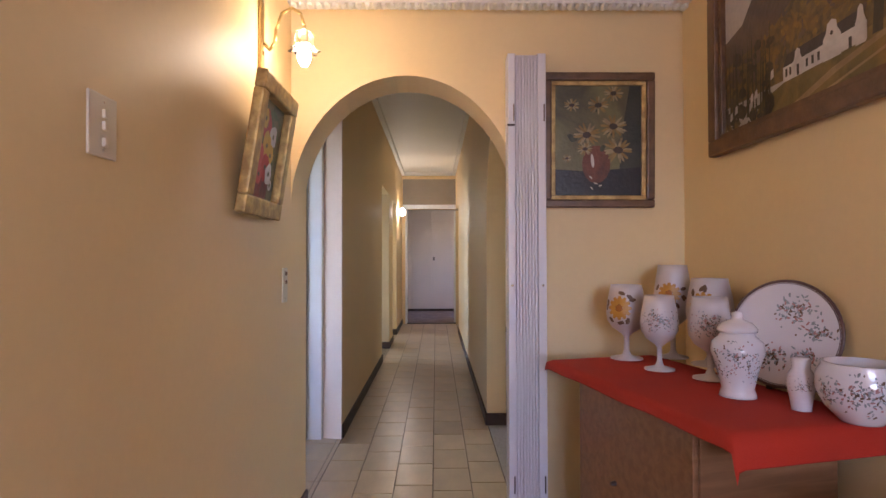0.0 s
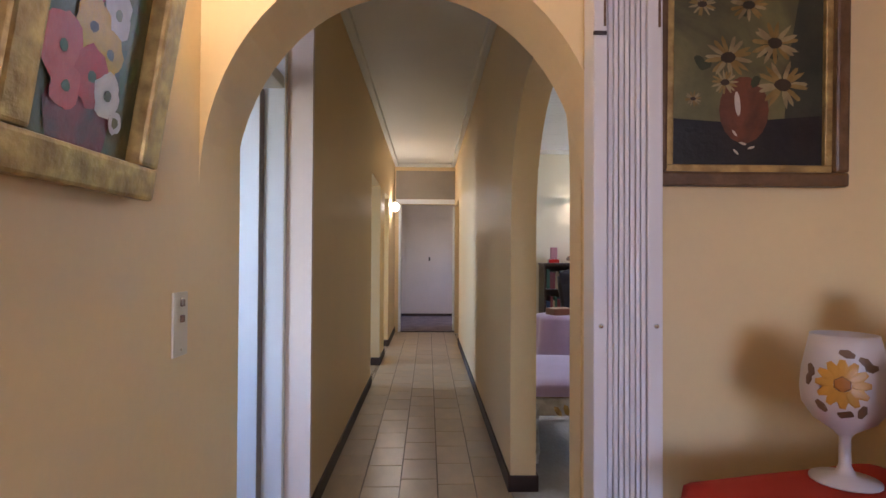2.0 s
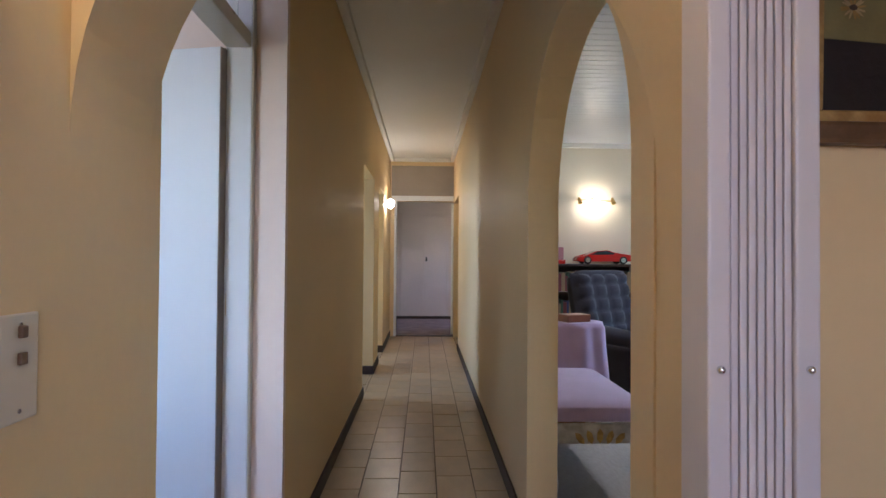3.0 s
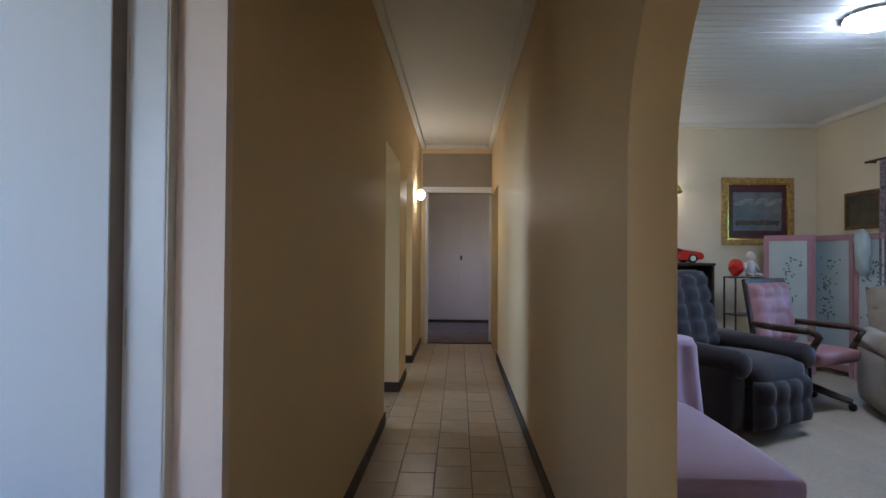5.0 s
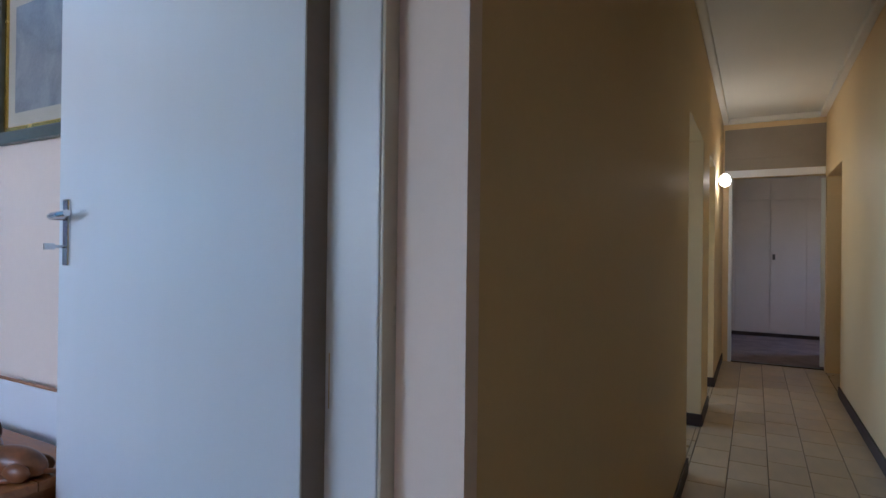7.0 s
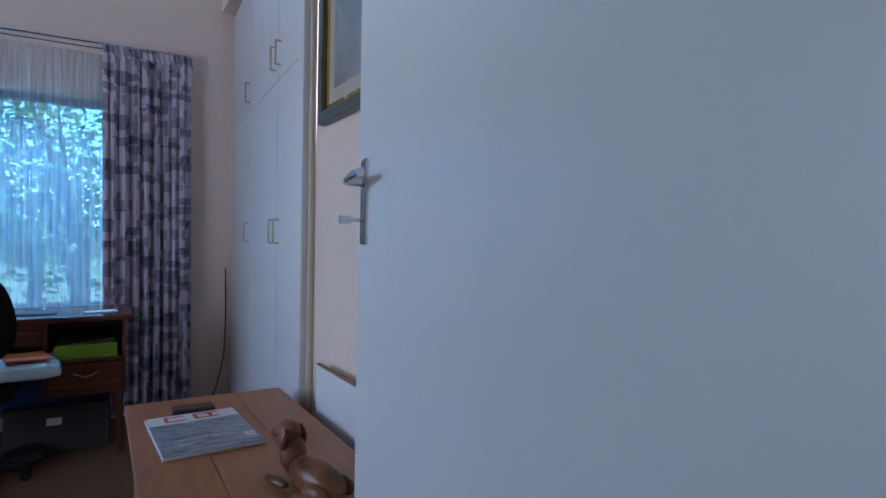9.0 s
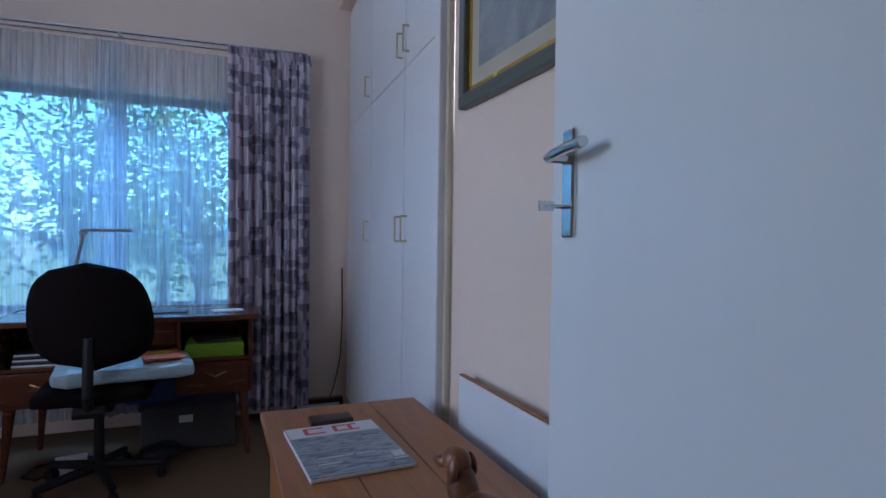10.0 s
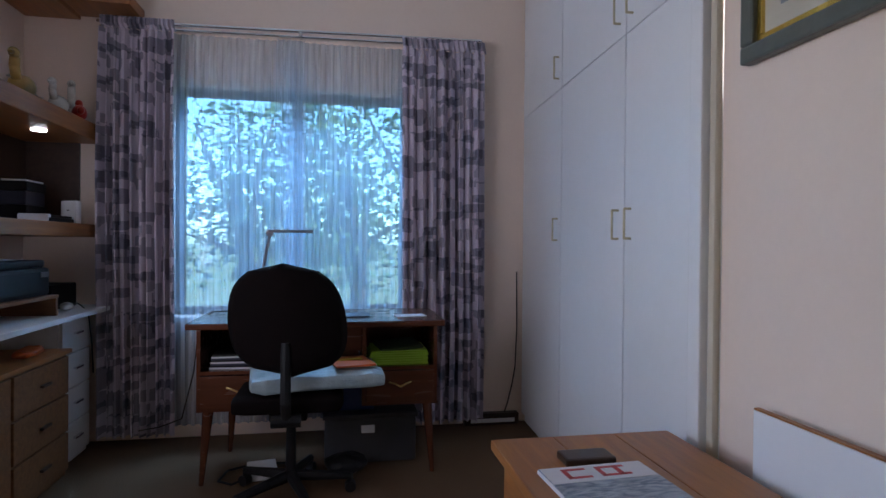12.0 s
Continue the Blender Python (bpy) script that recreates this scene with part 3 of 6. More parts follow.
# desk
desk = empty("writing_desk", "dark mahogany writing desk with open shelves, drawers and tapered legs", "desk", (0, 0, 0))
DX0, DX1, DY0, DY1 = -4.72, -4.17, 2.53, 3.755
part("desktop", box(bm_new(), DX0, DX1, DY0, DY1, 0.752, 0.782, 0.006), MAHOG, desk)
for y0, y1 in ((2.575, 2.965), (3.345, 3.72)):
    bm = bm_new()
    xf = DX1 - 0.03
    box(bm, DX0 + 0.02, xf, y0, y0 + 0.018, 0.36, 0.752)
    box(bm, DX0 + 0.02, xf, y1 - 0.018, y1, 0.36, 0.752)
    box(bm, DX0 + 0.02, xf, y0 + 0.018, y1 - 0.018, 0.36, 0.378)
    box(bm, DX0 + 0.02, xf, y0 + 0.018, y1 - 0.018, 0.535, 0.552)
    box(bm, DX0 + 0.02, DX0 + 0.035, y0 + 0.018, y1 - 0.018, 0.378, 0.752)
    part("pedestal", bm, MAHOG, desk)
    dr = part("drawer", box(bm_new(), xf - 0.4, xf + 0.016, y0 + 0.02, y1 - 0.02, 0.381, 0.532, 0.004), MAHOG, desk)
    bm = bm_new()
    yc = (y0 + y1) / 2
    path_tube(bm, [(xf + 0.018, yc - 0.055, 0.478), (xf + 0.03, yc - 0.03, 0.472), (xf + 0.033, yc, 0.458), (xf + 0.03, yc + 0.03, 0.472), (xf + 0.018, yc + 0.055, 0.478)], 0.0045)
    part("handle", bm, BRASS, dr)
part("centre_rail", box(bm_new(), DX1 - 0.075, DX1 - 0.055, 2.967, 3.343, 0.63, 0.751, 0.003), MAHOG, desk)
part("back_panel", box(bm_new(), DX0 + 0.04, DX0 + 0.055, 2.967, 3.343, 0.45, 0.751, 0.003), MAHOG, desk)
for x, y, dx, dy in ((-4.24, 2.62, 0.0, -0.03), (-4.24, 3.675, 0.0, 0.03), (-4.66, 2.66, -0.02, -0.02), (-4.66, 3.63, -0.02, 0.02)):
    part("leg", tube(bm_new(), (x + dx, y + dy, 0.002), (x, y, 0.36), 0.011, 0.026, 12), MAHOG, desk)


def book(name, label, cat, x, y, z, w, d, h, material, rz=0, bevel=0.002):
    ob = empty(name, label, cat, (x, y, z), rz)
    part("cover", box(bm_new(), -w / 2, w / 2, -d / 2, d / 2, 0, h, bevel), material, ob)
    return ob


LIME = mat("lime_green_card", (0.30, 0.52, 0.03), 0.7, 0.06, 5, 80, 0.03)
PAPER = mat("white_paper", (0.72, 0.72, 0.74), 0.8, 0.04, 6, 120, 0.03)
NAVY = mat("dark_navy_cover", (0.03, 0.035, 0.06), 0.5, 0.1, 6, 80, 0.03)
st = empty("paper_stack", "stack of lime green files and paper on the desk shelf", "files", (-4.36, 3.53, 0.552))
for k in range(6):
    part("file", box(bm_new(), -0.13, 0.13, -0.15 + 0.006 * (k % 3), 0.15 - 0.005 * (k % 2), 0.012 * k, 0.012 * k + 0.0105, 0.002), LIME, st)
part("file", box(bm_new(), -0.12, 0.11, -0.10, 0.12, 0.073, 0.088, 0.004, m=pose(0, 0, 0, 3, 2, 8)), mat("dark_green_cloth", (0.05, 0.08, 0.03), 0.9, 0.1, 6, 100, 0.1), st)
st = empty("paper_stack", "untidy stack of papers and dark folders on the desk shelf", "papers", (-4.37, 2.77, 0.552))
for k in range(8):
    part("sheet", box(bm_new(), -0.12, 0.13, -0.14, 0.14, 0.009 * k, 0.009 * k + 0.008, 0.002, m=pose(0, 0, 0, 0, 0, (k * 37) % 9 - 4)), (PAPER, NAVY, BLACK)[(k * 5) % 3], st)
book("envelope", "white envelope lying on the desk", "envelope", -4.36, 3.60, 0.7825, 0.10, 0.16, 0.004, PAPER, 8)
book("notepad", "dark flat folder lying on the desk", "folder", -4.40, 3.28, 0.7825, 0.16, 0.22, 0.006, NAVY, 0)

# desk lamp
LAMPM = mat("satin_silver_plastic", (0.24, 0.25, 0.28), 0.35, 0.04, 8, 60, 0.01, metal=0.4)
dl = empty("desk_lamp", "slim silver jointed led desk lamp", "desk lamp", (-4.60, 2.78, 0.7825))
part("base", lathe(bm_new(), [(0.085, 0), (0.085, 0.012), (0.07, 0.02), (0.02, 0.026)]), BLACK, dl, smooth=False)
part("arm", tube(bm_new(), (0, 0, 0.02), (0, 0.075, 0.43), 0.009), LAMPM, dl)
part("joint", tube(bm_new(), (-0.02, 0.075, 0.43), (0.02, 0.075, 0.43), 0.02, 0.02, 14), LAMPM, dl)
part("head", box(bm_new(), -0.03, 0.03, 0.06, 0.31, 0.435, 0.452, 0.006), LAMPM, dl)
bm = bm_new()
path_tube(bm, [(0.02, -0.05, 0.01), (0.05, -0.20, 0.012), (0.10, -0.262, -0.02), (0.10, -0.29, -0.3), (0.05, -0.36, -0.55), (-0.05, -0.5, -0.62), (-0.1, -0.62, -0.65)], 0.0035, 6)
part("cable", bm, BLACK, dl)

# office chair
ch = empty("office_chair", "dark brown fabric office chair on a black five-star base", "chair", (-4.06, 3.02, 0.0), 0)
bm = bm_new()
for k in range(5):
    a = radians(72 * k + 20)
    tube(bm, (0, 0, 0.10), (0.27 * math.cos(a), 0.27 * math.sin(a), 0.075), 0.028, 0.018, 8)
part("star_base", bm, BLACK, ch)
for k in range(5):
    a = radians(72 * k + 20)
    bm = bm_new()
    x, y = 0.27 * math.cos(a), 0.27 * math.sin(a)
    tube(bm, (x - 0.02 * math.sin(a), y + 0.02 * math.cos(a), 0.028), (x + 0.02 * math.sin(a), y - 0.02 * math.cos(a), 0.028), 0.026, 0.026, 14)
    tube(bm, (x, y, 0.03), (x, y, 0.085), 0.012)
    part("castor", bm, BLACK, ch)
part("gas_lift", tube(bm_new(), (0, 0, 0.08), (0, 0, 0.42), 0.025, 0.02, 14), BLACK, ch)
bm = bm_new()
pillow(bm, -0.24, 0.22, -0.235, 0.235, 0.43, 0.51, 0.035, 0.012)
part("seat", bm, CHAIRF, ch, smooth=True)
part("mechanism", box(bm_new(), -0.12, 0.16, -0.08, 0.08, 0.39, 0.432, 0.01), BLACK, ch)
bm = bm_new()
path_tube(bm, [(0.12, 0, 0.40), (0.24, 0, 0.42), (0.275, 0, 0.50), (0.262, 0, 0.75)], 0.022, 10)
part("back_stem", bm, BLACK, ch)
part("lock_knob", tube(bm_new(), (0.24, -0.06, 0.42), (0.24, 0.06, 0.42), 0.028, 0.028, 12), BLACK, ch)
bm = bm_new()      # rounded back rest, wider below the middle
rows_, cols_ = 14, 16
grid = []
for side in (0, 1):
    g = []
    for j in range(rows_ + 1):
        v = j / rows_
        z = 0.600 + 0.475 * v
        e = 2 * v - 1
        wmax = 0.250 * (1 - abs(e) ** 3.2) ** 0.45 * (1.0 - 0.10 * max(0, e) - 0.02)
        line = []
        for i in range(cols_ + 1):
            u = 2 * i / cols_ - 1
            th = 0.034 * (1 - u * u) ** 0.5 * (1 - abs(e) ** 4) ** 0.5
            x = 0.225 - 0.05 * u * u + (th if side else -th) + 0.02 * (1 - v)
            line.append(bm.verts.new((x, wmax * u - 0.10 * (z - 0.84), z)))
        g.append(line)
    for a, b in zip(g[:-1], g[1:]):
        for i in range(cols_):
            bm.faces.new((a[i], a[i + 1], b[i + 1], b[i]))
bmesh.ops.remove_doubles(bm, verts=bm.verts, dist=0.0008)
part("backrest", bm, CHAIRF, ch, smooth=True)
BAGW = mat("crinkled_pale_plastic", (0.34, 0.43, 0.46), 0.35, 0.1, 14, 60, 0.15)
ORANGE = mat("orange_print", (0.70, 0.14, 0.03), 0.4, 0.1, 8, 60, 0.05)
bg = empty("plastic_bag", "pale plastic shopping bag with orange print on the chair seat", "bag", (-4.06, 3.13, 0.52), 8)
bm = bm_new()
pillow(bm, -0.20, 0.20, -0.29, 0.29, 0.0, 0.075, 0.03, 0.02, 8)
for v in bm.verts:
    v.co.z += 0.012 * noise.noise(v.co * 14)
    v.co.x += 0.02 * noise.noise(v.co * 7)
    if v.co.z < 0.002:
        v.co.z = 0.0
part("bag", bm, BAGW, bg)
part("print", box(bm_new(), -0.08, 0.17, 0.06, 0.24, 0.086, 0.096, 0.003, m=pose(0, 0, 0, 0, -2, 4)), ORANGE, bg)
part("print", box(bm_new(), 0.0, 0.04, 0.09, 0.21, 0.097, 0.100, 0.001, m=pose(0, 0, 0, 0, -2, 4)), mat("yellow_print", (0.7, 0.5, 0.04), 0.4, 0.1, 8, 60, 0.05), bg)

# boxes under the desk
CLEARP = mat("smoky_clear_plastic", (0.06, 0.06, 0.065), 0.4, 0.1, 6, 40, 0.02)
tb = empty("storage_tub", "translucent grey plastic storage tub with a lid under the desk", "storage tub", (-4.55, 3.40, 0.004))
part("tub", box(bm_new(), -0.16, 0.16, -0.24, 0.24, 0, 0.235, 0.012), CLEARP, tb)
part("lid", box(bm_new(), -0.17, 0.17, -0.25, 0.25, 0.236, 0.262, 0.006), CLEARP, tb)
part("label", box(bm_new(), 0.161, 0.164, -0.05, 0.02, 0.16, 0.20), PAPER, tb)
tb = empty("storage_box", "blue plastic storage box under the desk", "storage box", (-4.60, 3.25, 0.267))
part("box", box(bm_new(), -0.15, 0.15, -0.17, 0.17, 0, 0.13, 0.01), mat("blue_plastic", (0.02, 0.07, 0.30), 0.4, 0.1, 6, 60, 0.02), tb)
ad = empty("power_adaptor", "white extension box with black cables on the floor", "extension lead", (-4.30, 2.86, 0.004), 10)
part("box", box(bm_new(), -0.06, 0.06, -0.07, 0.07, 0, 0.06, 0.008), PAPER, ad)
bm = bm_new()
path_tube(bm, [(0.05, -0.07, 0.02), (0.08, -0.14, 0.01), (0.02, -0.20, 0.01), (-0.10, -0.16, 0.01), (-0.16, 0.0, 0.01), (-0.1, 0.15, 0.01), (0.06, 0.16, 0.01), (0.08, 0.08, 0.012)], 0.006, 6)
part("cable", bm, BLACK, ad)
sh = empty("shoe_pair_bag", "dark crumpled bag on the floor under the desk", "bag", (-4.28, 3.27, 0.004))
bm = bm_new()
blob(bm, (0, 0, 0.05), (0.09, 0.11, 0.05), sub=3)
for v in bm.verts:
    v.co += 0.012 * noise.noise_vector(v.co * 16)
    v.co.z = max(0.0, v.co.z)
part("bag", bm, BLACK, sh)

window_side = [window_wall] + [ob for ob in bpy.data.objects if ob not in earlier and not ob.parent]

# low table by the door
TX0, TX1, TY0, TY1, TZ = -3.04, -1.96, 3.765, 4.30, 0.577
tab = empty("side_table", "orange-brown wooden chest table with a planked top", "table", (0, 0, 0))
for a, b in ((TY0, TY0 + 0.18), (TY0 + 0.1815, TY0 + 0.362), (TY0 + 0.3635, TY1)):
    part("top_board", box(bm_new(), TX0, TX1, a, b, TZ - 0.028, TZ, 0.004), OAK, tab)
bm = bm_new()
box(bm, TX0 + 0.03, TX1 - 0.03, TY0 + 0.03, TY1 - 0.03, 0.08, TZ - 0.0285, 0.004)
part("chest", bm, OAK, tab)
for x in (TX0 + 0.06, TX1 - 0.06):
    for y in (TY0 + 0.06, TY1 - 0.06):
        part("foot", box(bm_new(), x - 0.03, x + 0.03, y - 0.03, y + 0.03, 0.002, 0.08, 0.004), OAK, tab)
SEA = mat("blue_grey_cover_photo", (0.10, 0.14, 0.20), 0.3, 0.25, 14, 60, 0.01, second=(0.42, 0.45, 0.50), stretch=(4, 1, 1), warp=1.5)
mg = empty("magazine", "glossy magazine with a grey sea photograph and red title", "magazine", (-2.618, 3.955, TZ + 0.001), 3)
part("page_block", box(bm_new(), -0.184, 0.184, -0.134, 0.134, 0, 0.009, 0.002), PAPER, mg)
part("cover", box(bm_new(), -0.182, 0.182, -0.132, 0.132, 0.0095, 0.0112), SEA, mg)
part("masthead", box(bm_new(), -0.180, -0.095, -0.130, 0.130, 0.0115, 0.0122), PAPER, mg)
REDP = mat("red_ink", (0.62, 0.06, 0.07), 0.4, 0.05, 8, 60, 0.0)
bm = bm_new()
for y0 in (-0.085, 0.0, 0.045):
    w = 0.06 if y0 < 0.02 else 0.03
    box(bm, -0.165, -0.155, y0, y0 + w, 0.0125, 0.0130)
    box(bm, -0.165, -0.112, y0, y0 + 0.012, 0.0125, 0.0130)
    box(bm, -0.122, -0.112, y0, y0 + w, 0.0125, 0.0130)
part("title", bm, REDP, mg)
part("barcode", box(bm_new(), 0.09, 0.13, 0.095, 0.125, 0.0125, 0.0130), PAPER, mg)
for y0, y1, x in ((-0.09, 0.0, 0.07), (0.01, 0.06, 0.07), (-0.10, -0.04, 0.11), (0.09, 0.125, 0.14)):
    part("text_line", box(bm_new(), x, x + 0.006, y0, y1, 0.0125, 0.0130), PAPER, mg)
book("phone_case", "small dark brown leather case on the table", "case", -2.850, 3.96, TZ + 0.001, 0.07, 0.13, 0.02, DARKW, 0, 0.006)
# carved dog: one plain mesh
DOGW = mat("polished_brown_carved_wood", (0.27, 0.10, 0.035), 0.35, 0.2, 9, 60, 0.03, second=(0.10, 0.04, 0.018))
bm = bm_new()
blob(bm, (0.06, 0, 0.055), (0.12, 0.055, 0.055), (0, 8, 0), 3)
blob(bm, (-0.06, 0, 0.10), (0.045, 0.042, 0.065), (0, -15, 0), 3)
blob(bm, (-0.085, 0.0, 0.165), (0.045, 0.036, 0.038), (0, 10, 0), 3)
blob(bm, (-0.135, 0.0, 0.150), (0.035, 0.020, 0.019), (0, -12, 0), 2)
blob(bm, (-0.165, 0.0, 0.148), (0.010, 0.010, 0.009), sub=1)
for s in (-1, 1):
    blob(bm, (-0.062, 0.036 * s, 0.155), (0.018, 0.010, 0.036), (12 * s, 0, 0), 2)
    blob(bm, (-0.09, 0.04 * s, 0.018), (0.062, 0.018, 0.017), sub=2)
    blob(bm, (0.11, 0.052 * s, 0.035), (0.055, 0.022, 0.035), sub=2)
    blob(bm, (0.065, 0.060 * s, 0.014), (0.05, 0.016, 0.013), sub=2)
path_tube(bm, [(0.17, 0, 0.03), (0.21, 0.03, 0.02), (0.19, 0.08, 0.014)], 0.010, 8)
for v in bm.verts:
    v.co.z = max(v.co.z, 0)
dog = part("dog_figurine", bm, DOGW, None, smooth=True)
dog.matrix_world = pose(-2.09, 4.10, TZ + 0.001, 0, 0, 20) @ Matrix.Scale(0.76, 4)
tagged(dog, "carved brown wooden dog figurine lying on the table", "figurine")
# white board behind the table
bd = empty("white_board", "white painted board with a bare edge leaning on the wall", "board", (0, 0, 0))
part("panel", box(bm_new(), -2.755, -2.10, 4.352, 4.371, 0.002, 0.718, 0.003), WHITE, bd)
part("edge_strip", box(bm_new(), -2.098, -2.07, 4.352, 4.371, 0.002, 0.716, 0.003), FRAMEP, bd)
part("edge_strip", box(bm_new(), -2.755, -2.10, 4.353, 4.370, 0.7185, 0.723, 0.001), OAK, bd)

# painting on the north wall
MOUNT = mat("cream_mount_card", (0.55, 0.50, 0.40), 0.8, 0.04, 6, 90, 0.02)
GREYART = oil("grey_wash_art", (0.30, 0.31, 0.32), (0.16, 0.18, 0.20), 5)
GOLDB = mat("bright_gold_slip", (0.75, 0.52, 0.12), 0.25, 0.08, 14, 70, 0.03, metal=0.9)
GREENF = mat("grey_green_frame", (0.11, 0.12, 0.10), 0.4, 0.1, 14, 70, 0.04)


def grey_art(bm, w, h):
    flat(bm, [(-w / 2 + 0.07, -h / 2 + 0.07), (w / 2 - 0.07, -h / 2 + 0.07), (w / 2 - 0.07, h / 2 - 0.07), (-w / 2 + 0.07, h / 2 - 0.07)], -0.0135, 0)


picture("picture", "grey watercolour in a grey-green and gold frame on the study wall", (-2.50, YN, 1.905), 0, 0.70, 0.63, 0.045, 0.035, GREENF, [GREYART], grey_art, MOUNT, GOLDB)
wc = empty("wall_cable", "dark cable hanging down the wall beside the cupboards", "cable")
bm = bm_new()
path_tube(bm, [(XW + 0.022, 4.44, 0.95), (XW + 0.022, 4.445, 0.6), (XW + 0.024, 4.435, 0.35), (XW + 0.04, 4.41, 0.24), (XW + 0.04, 4.38, 0.12), (XW + 0.05, 4.36, 0.077)], 0.004, 6)
part("cable", bm, BLACK, wc)

# shelves and counter along the south wall
earlier = set(bpy.data.objects)
def shelf(name, label, x0, x1, y0, y1, z0, z1):
    s = empty(name, label, "shelf", group="wall shelves")
    part("board", box(bm_new(), x0, x1, y0, y1, z0, z1, 0.006), OAK, s)
    return s


sh1 = shelf("wall_shelf", "thick orange-brown wooden shelf with a downlight below", XW + 0.001, -3.0, YS + 0.001, 1.885, 1.722, 1.815)
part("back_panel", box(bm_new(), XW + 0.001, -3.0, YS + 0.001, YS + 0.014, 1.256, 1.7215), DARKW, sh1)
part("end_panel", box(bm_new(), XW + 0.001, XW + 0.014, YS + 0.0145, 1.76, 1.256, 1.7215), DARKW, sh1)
bm = bm_new()
part("downlight", tube(bm_new(), (-4.55, 1.74, 1.714), (-4.55, 1.74, 1.7215), 0.034, 0.034, 20), glow("downlight_glow", (0.9, 0.95, 1.0), 3.0), sh1)
shelf("wall_shelf", "thick orange-brown wooden shelf holding office things", XW + 0.001, -3.0, YS + 0.001, 1.885, 1.185, 1.255)
shelf("wall_shelf", "high orange-brown wooden corner shelf above the curtain", XW + 0.001, -3.0, YS + 0.001, 1.76, 2.43, 2.49)
shelf("wall_shelf", "high orange-brown wooden corner shelf above the curtain", XW + 0.001, -4.72, 1.762, 2.10, 2.45, 2.51)
mug = empty("mug", "white china mug on the high shelf", "mug", (-4.80, 1.95, 2.511))
bm = bm_new()
lathe(bm, [(0.034, 0), (0.042, 0.01), (0.042, 0.09), (0.037, 0.09), (0.036, 0.02), (0.0, 0.015)])
path_tube(bm, [(0.04, 0, 0.075), (0.065, 0, 0.07), (0.068, 0, 0.04), (0.04, 0, 0.025)], 0.005)
part("cup", bm, PORC, mug, smooth=True)
STEEL = mat("grey_aluminium", (0.30, 0.31, 0.33), 0.3, 0.05, 8, 60, 0.01, metal=0.8)
jug = empty("metal_jug", "dark metal jug on the high shelf", "jug", (-4.60, 1.63, 2.491))
part("jug", lathe(bm_new(), [(0.05, 0), (0.06, 0.03), (0.05, 0.10), (0.035, 0.13), (0.04, 0.14)]), STEEL, jug, smooth=True)

# geese and bird ornaments: plain shapes, one mesh each
GOOSE = mat("glazed_white_ceramic", (0.72, 0.70, 0.64), 0.25, 0.05, 10, 50, 0.01)
GOLDG = mat("glazed_straw_gold_ceramic", (0.45, 0.30, 0.08), 0.3, 0.15, 12, 60, 0.05)


def goose(x, y, rz, s, label, material, neck=1.0):
    bm = bm_new()
    blob(bm, (0, 0, 0.055), (0.075, 0.042, 0.045), (0, -8, 0), 2)
    path_tube(bm, [(-0.055, 0, 0.07), (-0.075, 0, 0.11), (-0.07, 0, 0.11 + 0.05 * neck)], 0.017, 8)
    blob(bm, (-0.078, 0, 0.125 + 0.05 * neck), (0.026, 0.018, 0.020), sub=2)
    tube(bm, (-0.098, 0, 0.122 + 0.05 * neck), (-0.128, 0, 0.116 + 0.05 * neck), 0.010, 0.004, 8)
    blob(bm, (0.085, 0, 0.075), (0.035, 0.020, 0.015), (0, -25, 0), 1)
    lathe(bm, [(0.04, 0), (0.038, 0.012), (0.02, 0.02)], (0, 0, 0), 14)
    ob = part("goose_ornament", bm, material, None, smooth=True)
    ob.matrix_world = pose(x, y, 1.816, 0, 0, rz) @ Matrix.Scale(s, 4)
    return tagged(ob, label, "ornament", "shelf ornaments")


goose(-4.86, 1.76, 200, 1.1, "white ceramic goose ornament with upright neck on the shelf", GOOSE, 1.1)
goose(-4.66, 1.78, 185, 1.05, "small white ceramic bird ornament on the shelf", GOOSE, 0.5)
goose(-4.56, 1.68, 170, 1.0, "small white ceramic bird ornament on the shelf", GOOSE, 0.4)
goose(-4.38, 1.75, 190, 1.3, "straw-gold ceramic bird ornament on the shelf", GOLDG, 0.6)
REDO = mat("red_glazed_ceramic", (0.45, 0.03, 0.02), 0.3, 0.1, 12, 60, 0.03)
bm = bm_new()
blob(bm, (0, 0, 0.045), (0.05, 0.038, 0.045), sub=2)
blob(bm, (-0.02, 0, 0.10), (0.022, 0.02, 0.022), sub=2)
blob(bm, (0.05, 0, 0.05), (0.03, 0.02, 0.02), (0, -30, 0), 1)
ro = part("bird_ornament", bm, REDO, None, smooth=True)
ro.matrix_world = pose(-4.79, 1.825, 1.816, 0, 0, 30)
tagged(ro, "red glazed bird ornament at the shelf's end", "ornament", "shelf ornaments")

rt = empty("router", "small white plastic router standing on the shelf", "router", (-4.78, 1.79, 1.256), -20)
part("body", box(bm_new(), -0.02, 0.02, -0.05, 0.05, 0, 0.125, 0.012), PAPER, rt)
part("light_slot", box(bm_new(), 0.0205, 0.0215, -0.008, 0.008, 0.07, 0.075), BLACK, rt)
sc = empty("scanner", "white and black flat scanner lying on the shelf", "scanner", (-4.57, 1.77, 1.256), 0)
part("body", box(bm_new(), -0.13, 0.13, -0.07, 0.07, 0, 0.022, 0.006), BLACK, sc)
for x in (-0.135, 0.105):
    part("end_cap", box(bm_new(), x, x + 0.03, -0.068, 0.068, 0.0, 0.038, 0.006), PAPER, sc)
part("lid", box(bm_new(), -0.104, 0.104, -0.07, 0.07, 0.0225, 0.034, 0.004), BLACK, sc)
dv = empty("stacked_devices", "stack of dark electronic boxes at the back of the shelf", "electronics", (-4.72, 1.58, 1.256))
